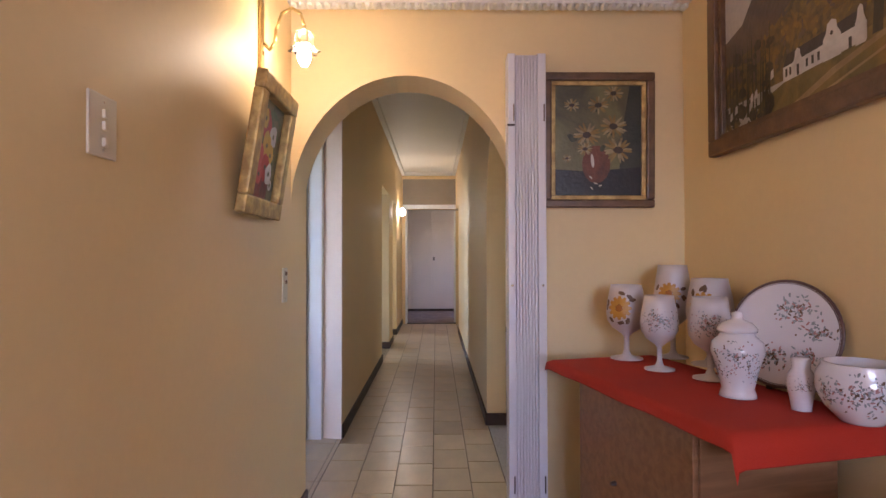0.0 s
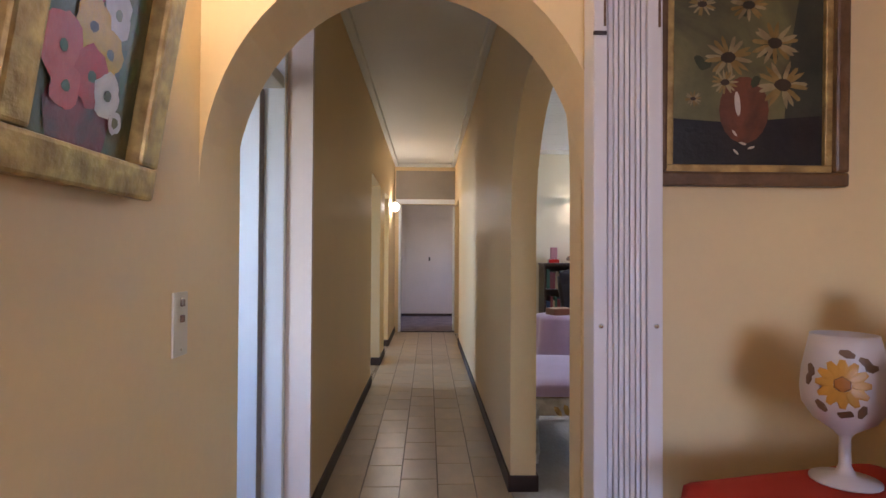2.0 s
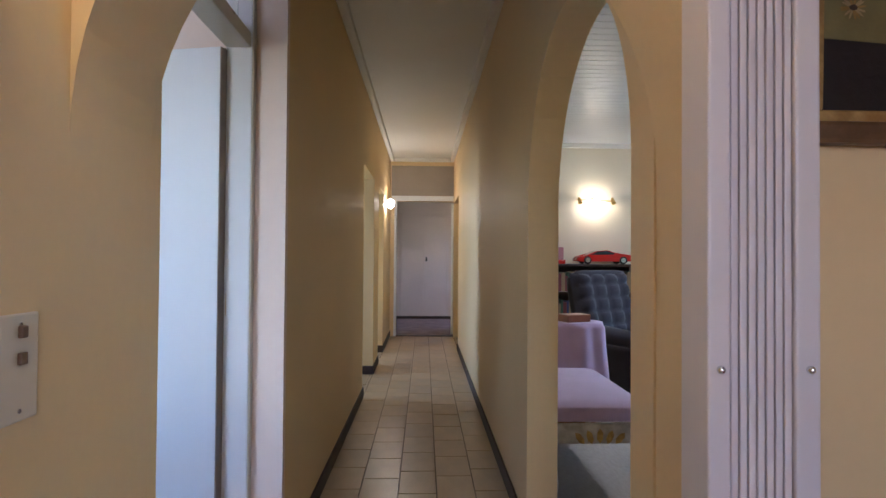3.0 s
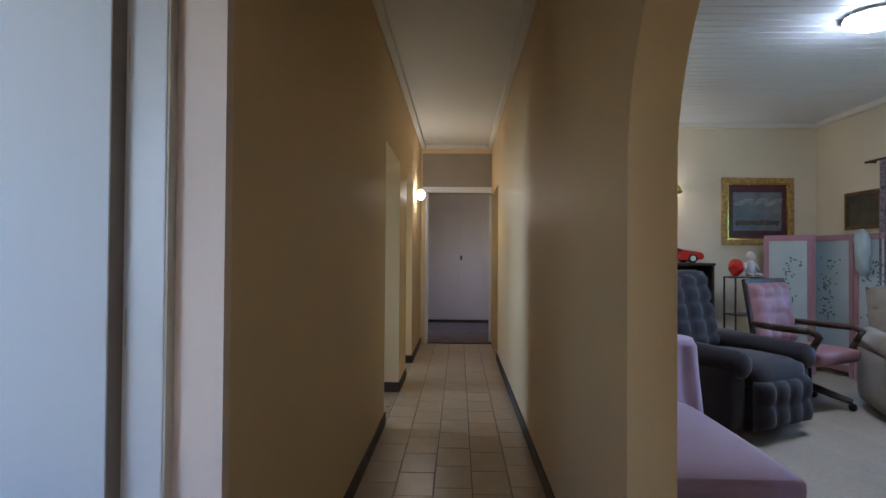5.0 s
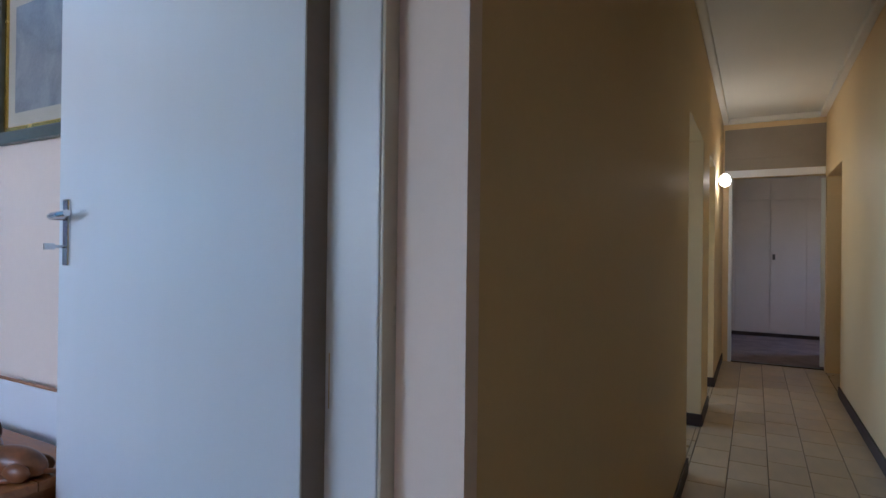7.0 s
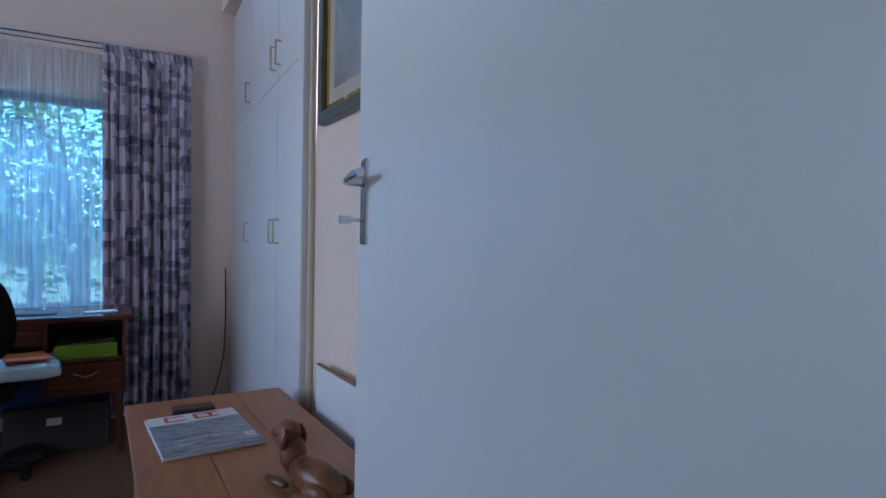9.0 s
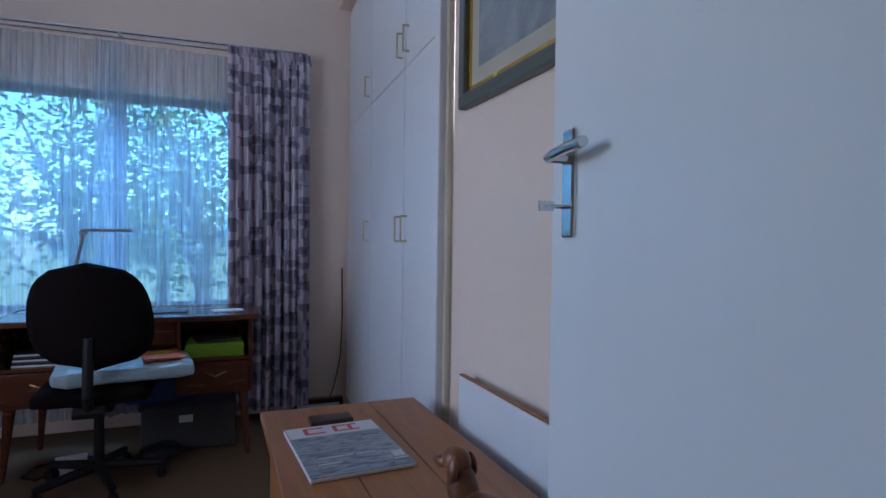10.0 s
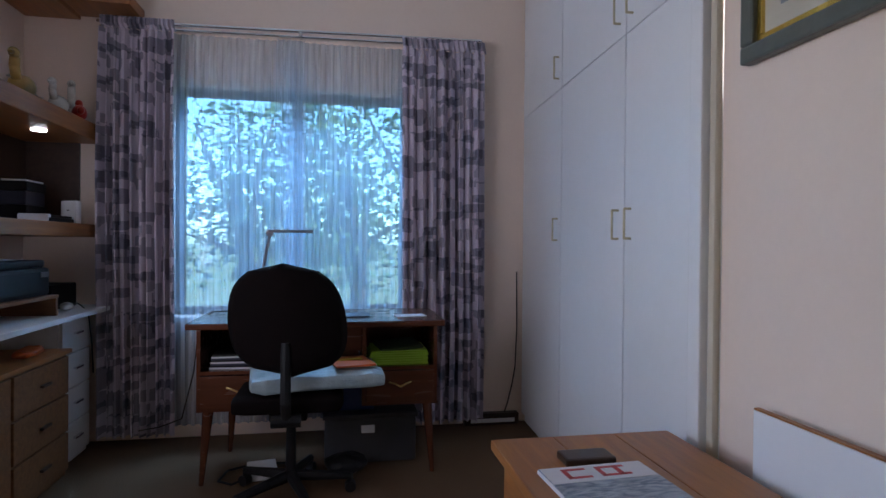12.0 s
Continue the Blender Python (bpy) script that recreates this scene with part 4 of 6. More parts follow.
for k, (w, d, h) in enumerate(((0.20, 0.14, 0.09), (0.19, 0.13, 0.07), (0.20, 0.14, 0.05))):
    z = sum((0.09, 0.07, 0.05)[:k]) + 0.001 * k
    part("device", box(bm_new(), -w / 2, w / 2, -d / 2, d / 2, z, z + h, 0.006), (BLACK, NAVY, BLACK)[k], dv)
part("disc_case", box(bm_new(), -0.09, 0.09, -0.05, 0.06, 0.2135, 0.222, 0.002), PAPER, dv)
gj = empty("dark_jar", "dark glass jar in shadow on the shelf", "jar", (-4.12, 1.62, 1.256))
part("jar", lathe(bm_new(), [(0.05, 0), (0.065, 0.05), (0.06, 0.12), (0.03, 0.17), (0.032, 0.20)]), DARKW, gj, smooth=True)

ct = empty("counter", "white-topped counter along the study wall", "counter")
part("worktop", box(bm_new(), XW + 0.02, -3.0, YS + 0.001, 1.96, 0.775, 0.80, 0.004), WHITE, ct)
dc = empty("drawer_unit", "white narrow drawer unit with small pulls under the counter", "drawer unit", (-4.68, 1.66, 0.004))
part("carcass", box(bm_new(), -0.16, 0.16, -0.185, 0.185, 0.0, 0.765, 0.003), CUPB, dc)
for k in range(4):
    dr = part("drawer", box(bm_new(), -0.155, 0.155, 0.186, 0.203, 0.03 + 0.183 * k, 0.205 + 0.183 * k, 0.003), CUPB, dc)
    part("handle", box(bm_new(), -0.04, 0.04, 0.204, 0.222, 0.12 + 0.183 * k, 0.132 + 0.183 * k, 0.003), CHROME, dr)
cb2 = empty("wooden_cabinet", "low brown wooden cabinet with drawers under the counter", "cabinet", (-3.98, 1.70, 0.004))
part("carcass", box(bm_new(), -0.50, 0.50, -0.2, 0.2, 0.0, 0.60, 0.004), OAKX, cb2)
part("top", box(bm_new(), -0.52, 0.52, -0.2, 0.22, 0.601, 0.622, 0.004), OAK, cb2)
for k in range(3):
    dr = part("drawer", box(bm_new(), -0.49, -0.02, 0.201, 0.216, 0.03 + 0.19 * k, 0.21 + 0.19 * k, 0.003), OAKX, cb2)
    part("pull", box(bm_new(), -0.30, -0.22, 0.217, 0.232, 0.115 + 0.19 * k, 0.128 + 0.19 * k, 0.003), DARKW, dr)
part("door", box(bm_new(), 0.0, 0.49, 0.201, 0.216, 0.03, 0.59, 0.003), OAKX, cb2)
oc = empty("orange_cloth", "crumpled orange cloth lying on the low cabinet", "cloth", (-4.30, 1.82, 0.627))
bm = bm_new()
blob(bm, (0, 0, 0.02), (0.10, 0.05, 0.022), sub=3)
for v in bm.verts:
    v.co.z = max(0, v.co.z + 0.012 * noise.noise(v.co * 25))
part("cloth", bm, ORANGE, oc)
pr = empty("printer", "black inkjet printer on a wooden riser", "printer", (-4.17, 1.70, 0.801))
part("riser", box(bm_new(), -0.26, 0.26, -0.17, 0.19, 0.085, 0.10, 0.003), OAKX, pr)
for x in (-0.25, 0.23):
    part("riser_side", box(bm_new(), x, x + 0.02, -0.17, 0.19, 0.0, 0.0845, 0.003), OAKX, pr)
part("body", box(bm_new(), -0.22, 0.22, -0.15, 0.17, 0.101, 0.235, 0.02), BLACK, pr)
part("lid", box(bm_new(), -0.21, 0.21, -0.14, 0.15, 0.2355, 0.27, 0.01), BLACK, pr)
part("panel", box(bm_new(), -0.20, -0.13, 0.1705, 0.173, 0.19, 0.215), STEEL, pr)
part("paper", box(bm_new(), -0.11, 0.11, -0.10, 0.08, 0.2705, 0.275), PAPER, pr)
lp = empty("laptop", "black closed electronic box at the counter's end", "electronics", (-4.74, 1.66, 0.801), 0)
part("body", box(bm_new(), -0.13, 0.15, -0.12, 0.12, 0.0, 0.13, 0.006), BLACK, lp)
ms = empty("white_adaptor", "white charger with a thin black cable on the counter", "charger", (-4.62, 1.84, 0.801), 25)
bm = bm_new()
blob(bm, (0, 0, 0.022), (0.05, 0.032, 0.022), sub=2)
for v in bm.verts:
    v.co.z = max(0, v.co.z)
part("body", bm, PAPER, ms, smooth=True)
bm = bm_new()
path_tube(bm, [(0.0, 0.02, 0.03), (-0.06, 0.05, 0.03), (-0.12, 0.10, -0.02), (-0.17, 0.12, -0.2), (-0.21, 0.13, -0.38)], 0.0035, 6)
part("cable", bm, BLACK, ms)

for ob in window_side + [ob for ob in bpy.data.objects if ob not in earlier and not ob.parent]:
    ob.matrix_world = WINDOW_SIDE @ ob.matrix_basis

# ================= entrance hall =================
POPPY = [oil("dark_green_ground", (0.03, 0.045, 0.02), (0.12, 0.10, 0.03)), oil("poppy_red", (0.46, 0.012, 0.008), (0.34, 0.01, 0.01)), oil("poppy_pink", (0.55, 0.06, 0.05), (0.40, 0.03, 0.03)),
         oil("poppy_yellow", (0.62, 0.36, 0.005), (0.48, 0.28, 0.02)), oil("poppy_white", (0.62, 0.60, 0.58), (0.45, 0.42, 0.45)), oil("vase_crimson", (0.22, 0.015, 0.02), (0.10, 0.01, 0.012)), oil("leaf_green", (0.08, 0.12, 0.03), (0.03, 0.06, 0.02))]


def poppies(bm, w, h):
    flat(bm, [(-w / 2, -h / 2), (w / 2, -h / 2), (w / 2, h / 2), (-w / 2, h / 2)], -0.006, 0)
    rnd = random.Random(4)
    for k in range(26):
        disc(bm, rnd.uniform(-0.42, 0.42) * w, rnd.uniform(-0.15, 0.45) * h, 0.028, 0.010, -0.0066 - 0.00002 * k, 6, 7, rnd.random() * 3, 0.4, k)
    disc(bm, -0.02 * w, -0.34 * h, 0.10 * w / 0.35, 0.12 * h / 0.4, -0.0075, 5, 14, 0, 0.15, 3)
    spots = ((-0.12, 0.25, 1, 0.20), (0.17, 0.17, 4, 0.16), (-0.03, 0.05, 3, 0.19), (0.15, -0.03, 3, 0.15), (-0.24, -0.10, 2, 0.20), (0.02, -0.17, 1, 0.19), (0.18, -0.22, 4, 0.15), (-0.18, -0.26, 2, 0.14), (-0.22, 0.30, 3, 0.13), (0.29, -0.33, 4, 0.08))
    for k, (x, z, mi, r) in enumerate(spots):
        for q in range(4):
            disc(bm, x * w + 0.25 * r * w * math.cos(q * 1.57 + k), z * h + 0.25 * r * h * math.sin(q * 1.57 + k), r * w * 0.62, r * h * 0.52, -0.008 - 0.0003 * k - 0.00006 * q, mi, 12, q + k, 0.25, 10 * k + q)
        disc(bm, x * w, z * h, 0.010, 0.009, -0.0084 - 0.0003 * k, 0, 8, 0, 0.3, k)


pp = picture("picture", "bright poppies oil painting in a deep carved gilt frame", (XL + 0.038, 2.21, 1.52), 90, 0.385, 0.44, 0.058, 0.036, GILT, POPPY, poppies, None, None, 9)

SUNF = [oil("olive_ground", (0.20, 0.17, 0.06), (0.07, 0.06, 0.03), 4), oil("dark_table", (0.022, 0.014, 0.012), (0.012, 0.010, 0.010)), oil("petal_gold", (0.32, 0.21, 0.06), (0.18, 0.10, 0.02)), oil("petal_straw", (0.40, 0.31, 0.15), (0.20, 0.14, 0.06)),
        oil("seed_brown", (0.06, 0.03, 0.015), (0.03, 0.02, 0.01)), oil("jug_brown", (0.17, 0.05, 0.02), (0.08, 0.025, 0.012)), oil("dark_leaf", (0.05, 0.055, 0.02), (0.03, 0.03, 0.012)), oil("pale_glint", (0.6, 0.52, 0.42), (0.5, 0.42, 0.3)), oil("dark_olive_side", (0.055, 0.05, 0.03), (0.03, 0.03, 0.02), 5)]


def sunflowers(bm, w, h):
    flat(bm, [(-w / 2, -h / 2), (w / 2, -h / 2), (w / 2, h / 2), (-w / 2, h / 2)], -0.006, 0)
    flat(bm, [(-w / 2, -h / 2), (w / 2, -h / 2), (w / 2, -0.22 * h), (-0.1 * w, -0.26 * h), (-w / 2, -0.24 * h)], -0.0064, 1)
    flat(bm, [(0.22 * w, -0.3 * h), (w / 2, -0.3 * h), (w / 2, h / 2), (0.34 * w, h / 2), (0.26 * w, 0.1 * h)], -0.0062, 8)
    disc(bm, -0.02 * w, -0.20 * h, 0.15 * w, 0.16 * h, -0.007, 5, 18)
    disc(bm, -0.06 * w, -0.17 * h, 0.018 * w, 0.06 * h, -0.0072, 7, 10, 0.1)
    rnd = random.Random(9)
    for k in range(10):
        disc(bm, rnd.uniform(-0.36, 0.3) * w, rnd.uniform(-0.08, 0.3) * h, 0.04 * w, 0.022 * h, -0.0072 - 0.00003 * k, 6, 8, rnd.random() * 3, 0.3, k)
    for k, (x, z, r) in enumerate(((0.0, 0.30, 0.11), (0.16, 0.40, 0.10), (-0.28, 0.30, 0.08), (0.16, 0.12, 0.14), (-0.12, 0.05, 0.14), (0.21, -0.08, 0.15), (-0.14, -0.07, 0.08), (-0.33, -0.15, 0.05))):
        for q in range(15):
            a = 6.283 * q / 15 + rnd.random() * 0.3
            disc(bm, (x + 0.62 * r * math.cos(a)) * w, z * h + 0.62 * r * w * 0.8 * math.sin(a), r * w * 0.44, r * w * 0.10, -0.0076 - 0.0002 * k - 0.00001 * q, 2 if (k * 3 + q) % 4 < 2 else 3, 7, math.atan2(0.8 * math.sin(a), math.cos(a)), 0.3, q + 20 * k)
        disc(bm, x * w, z * h, r * w * 0.34, r * w * 0.24, -0.0079 - 0.0002 * k, 4, 10, 0, 0.2, k)
    for x, z in ((-0.03, -0.36), (0.02, -0.38), (-0.08, -0.31), (-0.07, -0.40)):
        disc(bm, x * w, z * h, 0.022 * w, 0.006 * h, -0.0093, 7, 7, 0.6 * x * 20, 0.4, 2)


picture("picture", "dark sunflower still life in a brown and gilt frame", (0.680, YA - 0.009, 1.655), 0, 0.468, 0.566, 0.034, 0.030, BRFRAME, SUNF, sunflowers, None, GILT, 1.5)

FARM = [oil("brown_mountain", (0.13, 0.085, 0.06), (0.07, 0.05, 0.045), 5), oil("pale_sky", (0.50, 0.46, 0.42), (0.42, 0.38, 0.36)), oil("ochre_meadow", (0.24, 0.16, 0.04), (0.12, 0.085, 0.02), 10), oil("whitewash", (0.66, 0.62, 0.60), (0.5, 0.46, 0.46)),
        oil("thatch_dark", (0.055, 0.04, 0.035), (0.03, 0.025, 0.02)), oil("tree_dark", (0.035, 0.03, 0.02), (0.07, 0.05, 0.02), 14), oil("autumn_gold", (0.25, 0.15, 0.025), (0.14, 0.08, 0.02), 18), oil("path_buff", (0.36, 0.25, 0.12), (0.26, 0.17, 0.07)), oil("wooded_slope", (0.20, 0.12, 0.03), (0.08, 0.055, 0.025), 22)]


def shifted(bm, dx, dz, pts, y, mi):
    flat(bm, [(p[0] + dx, p[1] + dz) for p in pts], y, mi)


def farmhouse(bm, w, h):
    rnd = random.Random(2)
    flat(bm, [(-w / 2, -h / 2), (w / 2, -h / 2), (w / 2, h / 2), (-w / 2, h / 2)], -0.006, 1)
    # mountain, then the wooded slope below it
    flat(bm, [(-w / 2, -0.1 * h), (w / 2, -0.1 * h), (w / 2, 0.45 * h), (0.30 * w, 0.49 * h), (0.12 * w, 0.40 * h), (0.0, 0.47 * h), (-0.16 * w, 0.45 * h), (-0.24 * w, 0.36 * h), (-0.34 * w, 0.20 * h), (-w / 2, 0.14 * h)], -0.0063, 0)
    flat(bm, [(-w / 2, -0.3 * h), (w / 2, -0.3 * h), (w / 2, 0.34 * h), (0.25 * w, 0.30 * h), (0.05 * w, 0.18 * h), (-0.15 * w, 0.02 * h), (-w / 2, -0.02 * h)], -0.0066, 8)
    for k in range(190):
        x = rnd.uniform(-0.2, 0.5)
        z = rnd.uniform(-0.22, 0.12 + 0.5 * max(0, x))
        disc(bm, x * w * 0.97, z * h, 0.022 * w * rnd.random() + 0.006, 0.012 * h * rnd.random() + 0.004, -0.0068 - 0.000003 * k, (6, 8, 6, 0, 8)[k % 5], 7, rnd.random() * 3, 0.5, k)
    # meadow, track and dark foreground
    flat(bm, [(-0.30 * w, -h / 2), (w / 2, -h / 2), (w / 2, -0.24 * h), (0.02 * w, -0.29 * h), (-0.2 * w, -0.36 * h)], -0.0075, 2)
    flat(bm, [(-0.08 * w, -0.49 * h), (0.0, -0.49 * h), (0.22 * w, -0.39 * h), (0.5 * w, -0.30 * h), (0.5 * w, -0.275 * h), (0.2 * w, -0.36 * h)], -0.0077, 7)
    flat(bm, [(0.06 * w, -0.49 * h), (0.10 * w, -0.49 * h), (0.5 * w, -0.36 * h), (0.5 * w, -0.345 * h)], -0.0078, 7)
    for k in range(70):
        disc(bm, rnd.uniform(-0.5, -0.13) * w, rnd.uniform(-0.48, 0.0) * h, 0.03 * w * rnd.random() + 0.008, 0.035 * h * rnd.random() + 0.006, -0.0079 - 0.000003 * k, (5, 5, 5, 0, 8)[k % 5], 7, rnd.random() * 3, 0.5, k)
    for k in range(14):
        x = -0.48 + 0.025 * k + rnd.random() * 0.02
        lean = rnd.uniform(-0.015, 0.015)
        flat(bm, [(x * w, -0.42 * h), ((x + 0.012) * w, -0.42 * h), ((x + 0.008 + lean) * w, rnd.uniform(0.0, 0.14) * h), ((x + 0.003 + lean) * w, 0.0)], -0.0082 - 0.00002 * k, 5)
    flat(bm, [(0.37 * w, -0.3 * h), (0.41 * w, -0.3 * h), (0.43 * w, 0.1 * h), (0.48 * w, 0.3 * h), (0.44 * w, 0.3 * h), (0.39 * w, 0.05 * h)], -0.0085, 5)
    # long white house with gables and dark thatch
    y, zb = -0.0087, -0.315 * h
    flat(bm, [(-0.06 * w, zb), (0.35 * w, zb + 0.01 * h), (0.35 * w, zb + 0.10 * h), (-0.06 * w, zb + 0.085 * h)], y, 3)
    flat(bm, [(-0.06 * w, zb + 0.085 * h), (0.33 * w, zb + 0.10 * h), (0.32 * w, zb + 0.165 * h), (-0.035 * w, zb + 0.15 * h)], y - 0.0002, 4)
    for gx, gw, gh in ((0.025, 0.026, 0.155), (0.20, 0.042, 0.20), (0.325, 0.022, 0.19)):
        flat(bm, [((gx - gw) * w, zb), ((gx + gw) * w, zb), ((gx + gw) * w, zb + 0.55 * gh * h), ((gx + 0.62 * gw) * w, zb + 0.72 * gh * h), ((gx + 0.5 * gw) * w, zb + 0.92 * gh * h), (gx * w, zb + gh * h), ((gx - 0.5 * gw) * w, zb + 0.92 * gh * h), ((gx - 0.62 * gw) * w, zb + 0.72 * gh * h), ((gx - gw) * w, zb + 0.55 * gh * h)], y - 0.0004, 3)
    disc(bm, 0.20 * w, zb + 0.13 * h, 0.008 * w, 0.011 * h, y - 0.0007, 4, 8)
    for x in (-0.045, -0.022, 0.07, 0.10, 0.13):
        flat(bm, [(x * w, zb + 0.025 * h), ((x + 0.012) * w, zb + 0.025 * h), ((x + 0.012) * w, zb + 0.07 * h), (x * w, zb + 0.07 * h)], y - 0.0007, 4)
    for x, z1 in ((0.02, 0.065), (0.275, 0.06)):
        flat(bm, [(x * w, zb + 0.004 * h), ((x + 0.014) * w, zb + 0.004 * h), ((x + 0.014) * w, zb + z1 * h), (x * w, zb + z1 * h)], y - 0.0007, 4)
    for x, z in ((-0.44, -0.40), (-0.40, -0.37), (-0.28, -0.34), (-0.25, -0.33), (-0.14, -0.26)):
        flat(bm, [(x * w, z * h), ((x + 0.022) * w, (z + 0.01) * h), ((x + 0.02) * w, (z + 0.06) * h), ((x + 0.004) * w, (z + 0.05) * h)], y, 3)


picture("picture", "large farmhouse and mountain oil painting in a carved brown frame", (1.05, 1.955, 1.85), -90, 0.91, 0.635, 0.055, 0.04, BRFRAME, FARM, farmhouse, None, BRFRAME, 0)


def plate_switch(y0, y1, z0, z1, label, toggles):
    s = empty("light_switch", label, "light switch", (XL, (y0 + y1) / 2, (z0 + z1) / 2), 90)
    w, h = y1 - y0, z1 - z0
    part("plate", box(bm_new(), -w / 2, w / 2, -0.006, -0.0005, -h / 2, h / 2, 0.003), SWITCHP, s)
    for z in toggles:
        part("toggle", box(bm_new(), -0.006, 0.006, -0.013, -0.0065, z - 0.008, z + 0.008, 0.002), SWITCHP if len(toggles) > 2 else BRFRAME, s)
    for z in (-h / 2 + 0.014, h / 2 - 0.014):
        part("screw", tube(bm_new(), (0, -0.0075, z), (0, -0.006, z), 0.003, 0.003, 8), CHROME, s)


plate_switch(1.32, 1.407, 1.342, 1.457, "ivory switch plate with three small toggles", (-0.03, 0.0, 0.022))
plate_switch(2.565, 2.635, 0.985, 1.123, "narrow ivory switch plate with two dark toggles", (0.012, 0.046))

# wall lamp
wl = empty("wall_lamp", "brass swan-neck wall lamp with a lit glass flower shade", "wall lamp", (XL, 2.275, 0))
bm = bm_new()
box(bm, 0.0005, 0.014, -0.017, 0.017, 1.79, 2.07, 0.006)
part("backplate", bm, BRASS, wl)
bm = bm_new()
pts = [(0.014, 0, 1.905), (0.035, 0.004, 1.885), (0.052, 0.006, 1.91), (0.056, 0.008, 1.96), (0.075, 0.010, 2.015), (0.110, 0.012, 2.035), (0.140, 0.014, 2.015), (0.152, 0.015, 1.975), (0.152, 0.015, 1.955)]
path_tube(bm, pts, 0.0055, 10)
part("arm", bm, BRASS, wl, smooth=True)
SHADEG = glass("clear_ribbed_lamp_glass", (1, 0.97, 0.9), 0.12)
bm = bm_new()
n = 36
rings = []
for r, z in ((0.014, 0.045), (0.028, 0.038), (0.034, 0.015), (0.030, -0.005), (0.036, -0.018), (0.052, -0.026)):
    rings.append([bm.verts.new((0.152 + r * (1 + 0.14 * math.cos(6 * a) * (1 if z < 0.01 else 0.2)) * math.cos(a), 0.015 + r * (1 + 0.14 * math.cos(6 * a) * (1 if z < 0.01 else 0.2)) * math.sin(a), 1.91 + z)) for a in (6.2832 * k / n for k in range(n))])
for p, q in zip(rings[:-1], rings[1:]):
    for k in range(n):
        bm.faces.new((p[k], p[(k + 1) % n], q[(k + 1) % n], q[k]))
shd = part("shade", bm, SHADEG, wl, "clear glass shade with a petalled rim", smooth=True)
shd.visible_shadow = False
bm = bm_new()
for k in range(6):
    a = 6.2832 * k / 6
    path_tube(bm, [(0.152 + 0.012 * math.cos(a), 0.015 + 0.012 * math.sin(a), 1.958), (0.152 + 0.036 * math.cos(a), 0.015 + 0.036 * math.sin(a), 1.935), (0.152 + 0.034 * math.cos(a), 0.015 + 0.034 * math.sin(a), 1.905)], 0.002, 5)
part("cage", bm, BRASS, wl)
bm = bm_new()
lathe(bm, [(0.010, 0.0), (0.018, 0.012), (0.024, 0.03), (0.022, 0.05), (0.012, 0.07), (0.010, 0.075)], (0.152, 0.015, 1.832), 16)
bl = part("bulb", bm, glow("lit_bulb", (1.0, 0.82, 0.55), 5.0), wl, smooth=True)
bl.visible_shadow = False

# folded accordion door at the arch
ac = empty("accordion_door", "white folding accordion door pushed together beside the arch", "folding door", (0.0, 2.66, 0.0))
ACW = mat("white_painted_folding_slats", (0.70, 0.66, 0.68), 0.4, 0.03, 3, 30, 0.02, stretch=(1, 1, 0.2))
part("lead_post", box(bm_new(), 0.290, 0.322, -0.045, 0.036, 0.012, 2.0, 0.004), ACW, ac)
for k in range(7):
    x = 0.3245 + 0.0125 * k
    part("slat", box(bm_new(), x, x + 0.0102, -0.040, 0.034, 0.014, 1.995, 0.002), ACW, ac)
part("end_post", box(bm_new(), 0.412, 0.447, -0.045, 0.036, 0.012, 2.0, 0.004), ACW, ac)
part("core", box(bm_new(), 0.3222, 0.4118, -0.018, 0.03, 0.016, 1.99), DARKW, ac)
for x in (0.306, 0.430):
    bm = bm_new()
    blob(bm, (x, -0.049, 1.05), (0.006, 0.006, 0.006), sub=2)
    part("knob", bm, CHROME, ac)
    part("catch", box(bm_new(), x + 0.006, x + 0.011, -0.049, -0.0455, 1.72, 1.79, 0.001), BRFRAME, ac)
    part("catch", box(bm_new(), x + 0.004, x + 0.010, -0.049, -0.0455, 0.21, 0.28, 0.001), DARKW, ac)
part("lock_bar", box(bm_new(), 0.288, 0.318, -0.052, -0.0455, 1.70, 1.708, 0.001), DARKW, ac)
stp = empty("strike_plate", "small metal strike plates on the arch jamb", "strike plate", (0.0, 0.0, 0.0))
for z in (0.955, 1.03):
    part("plate", box(bm_new(), 0.350, 0.3545, 2.80, 2.82, z - 0.018, z + 0.018, 0.001), CHROME, stp)

# sideboard with red cloth and china
SB = pose(0.42, 2.403, 0, 0, 0, -77)
sb = empty("sideboard", "brown veneered cabinet with a closed door and dark key", "sideboard")
sb.matrix_world = SB
SL, SD, SH = 0.905, 0.43, 0.783
part("carcass", box(bm_new(), 0.205, 0.775, 0.02, SD - 0.01, 0.06, SH - 0.022, 0.003), OAKX, sb)
part("top", box(bm_new(), 0.10, 0.86, 0.004, SD, SH - 0.0215, SH - 0.001, 0.004), OAKX, sb)
part("plinth", box(bm_new(), 0.22, 0.76, 0.04, SD - 0.03, 0.004, 0.0595, 0.003), DARKW, sb)
for a, b, kx2 in ((0.21, 0.77, 0.46),):
    dr = part("door", box(bm_new(), a, b, 0.003, 0.0195, 0.07, SH - 0.03, 0.003), OAKX, sb)
    bm = bm_new()
    tube(bm, (kx2 - 0.03, 0.0025, 0.50), (kx2 - 0.03, -0.012, 0.50), 0.008, 0.005, 12)
    part("key_plate", bm, DARKW, dr)
cl = empty("tablecloth", "plain red cloth laid over the sideboard top", "tablecloth")
cl.matrix_world = SB
bm = bm_new()
N1, N2 = 46, 30
gr = []
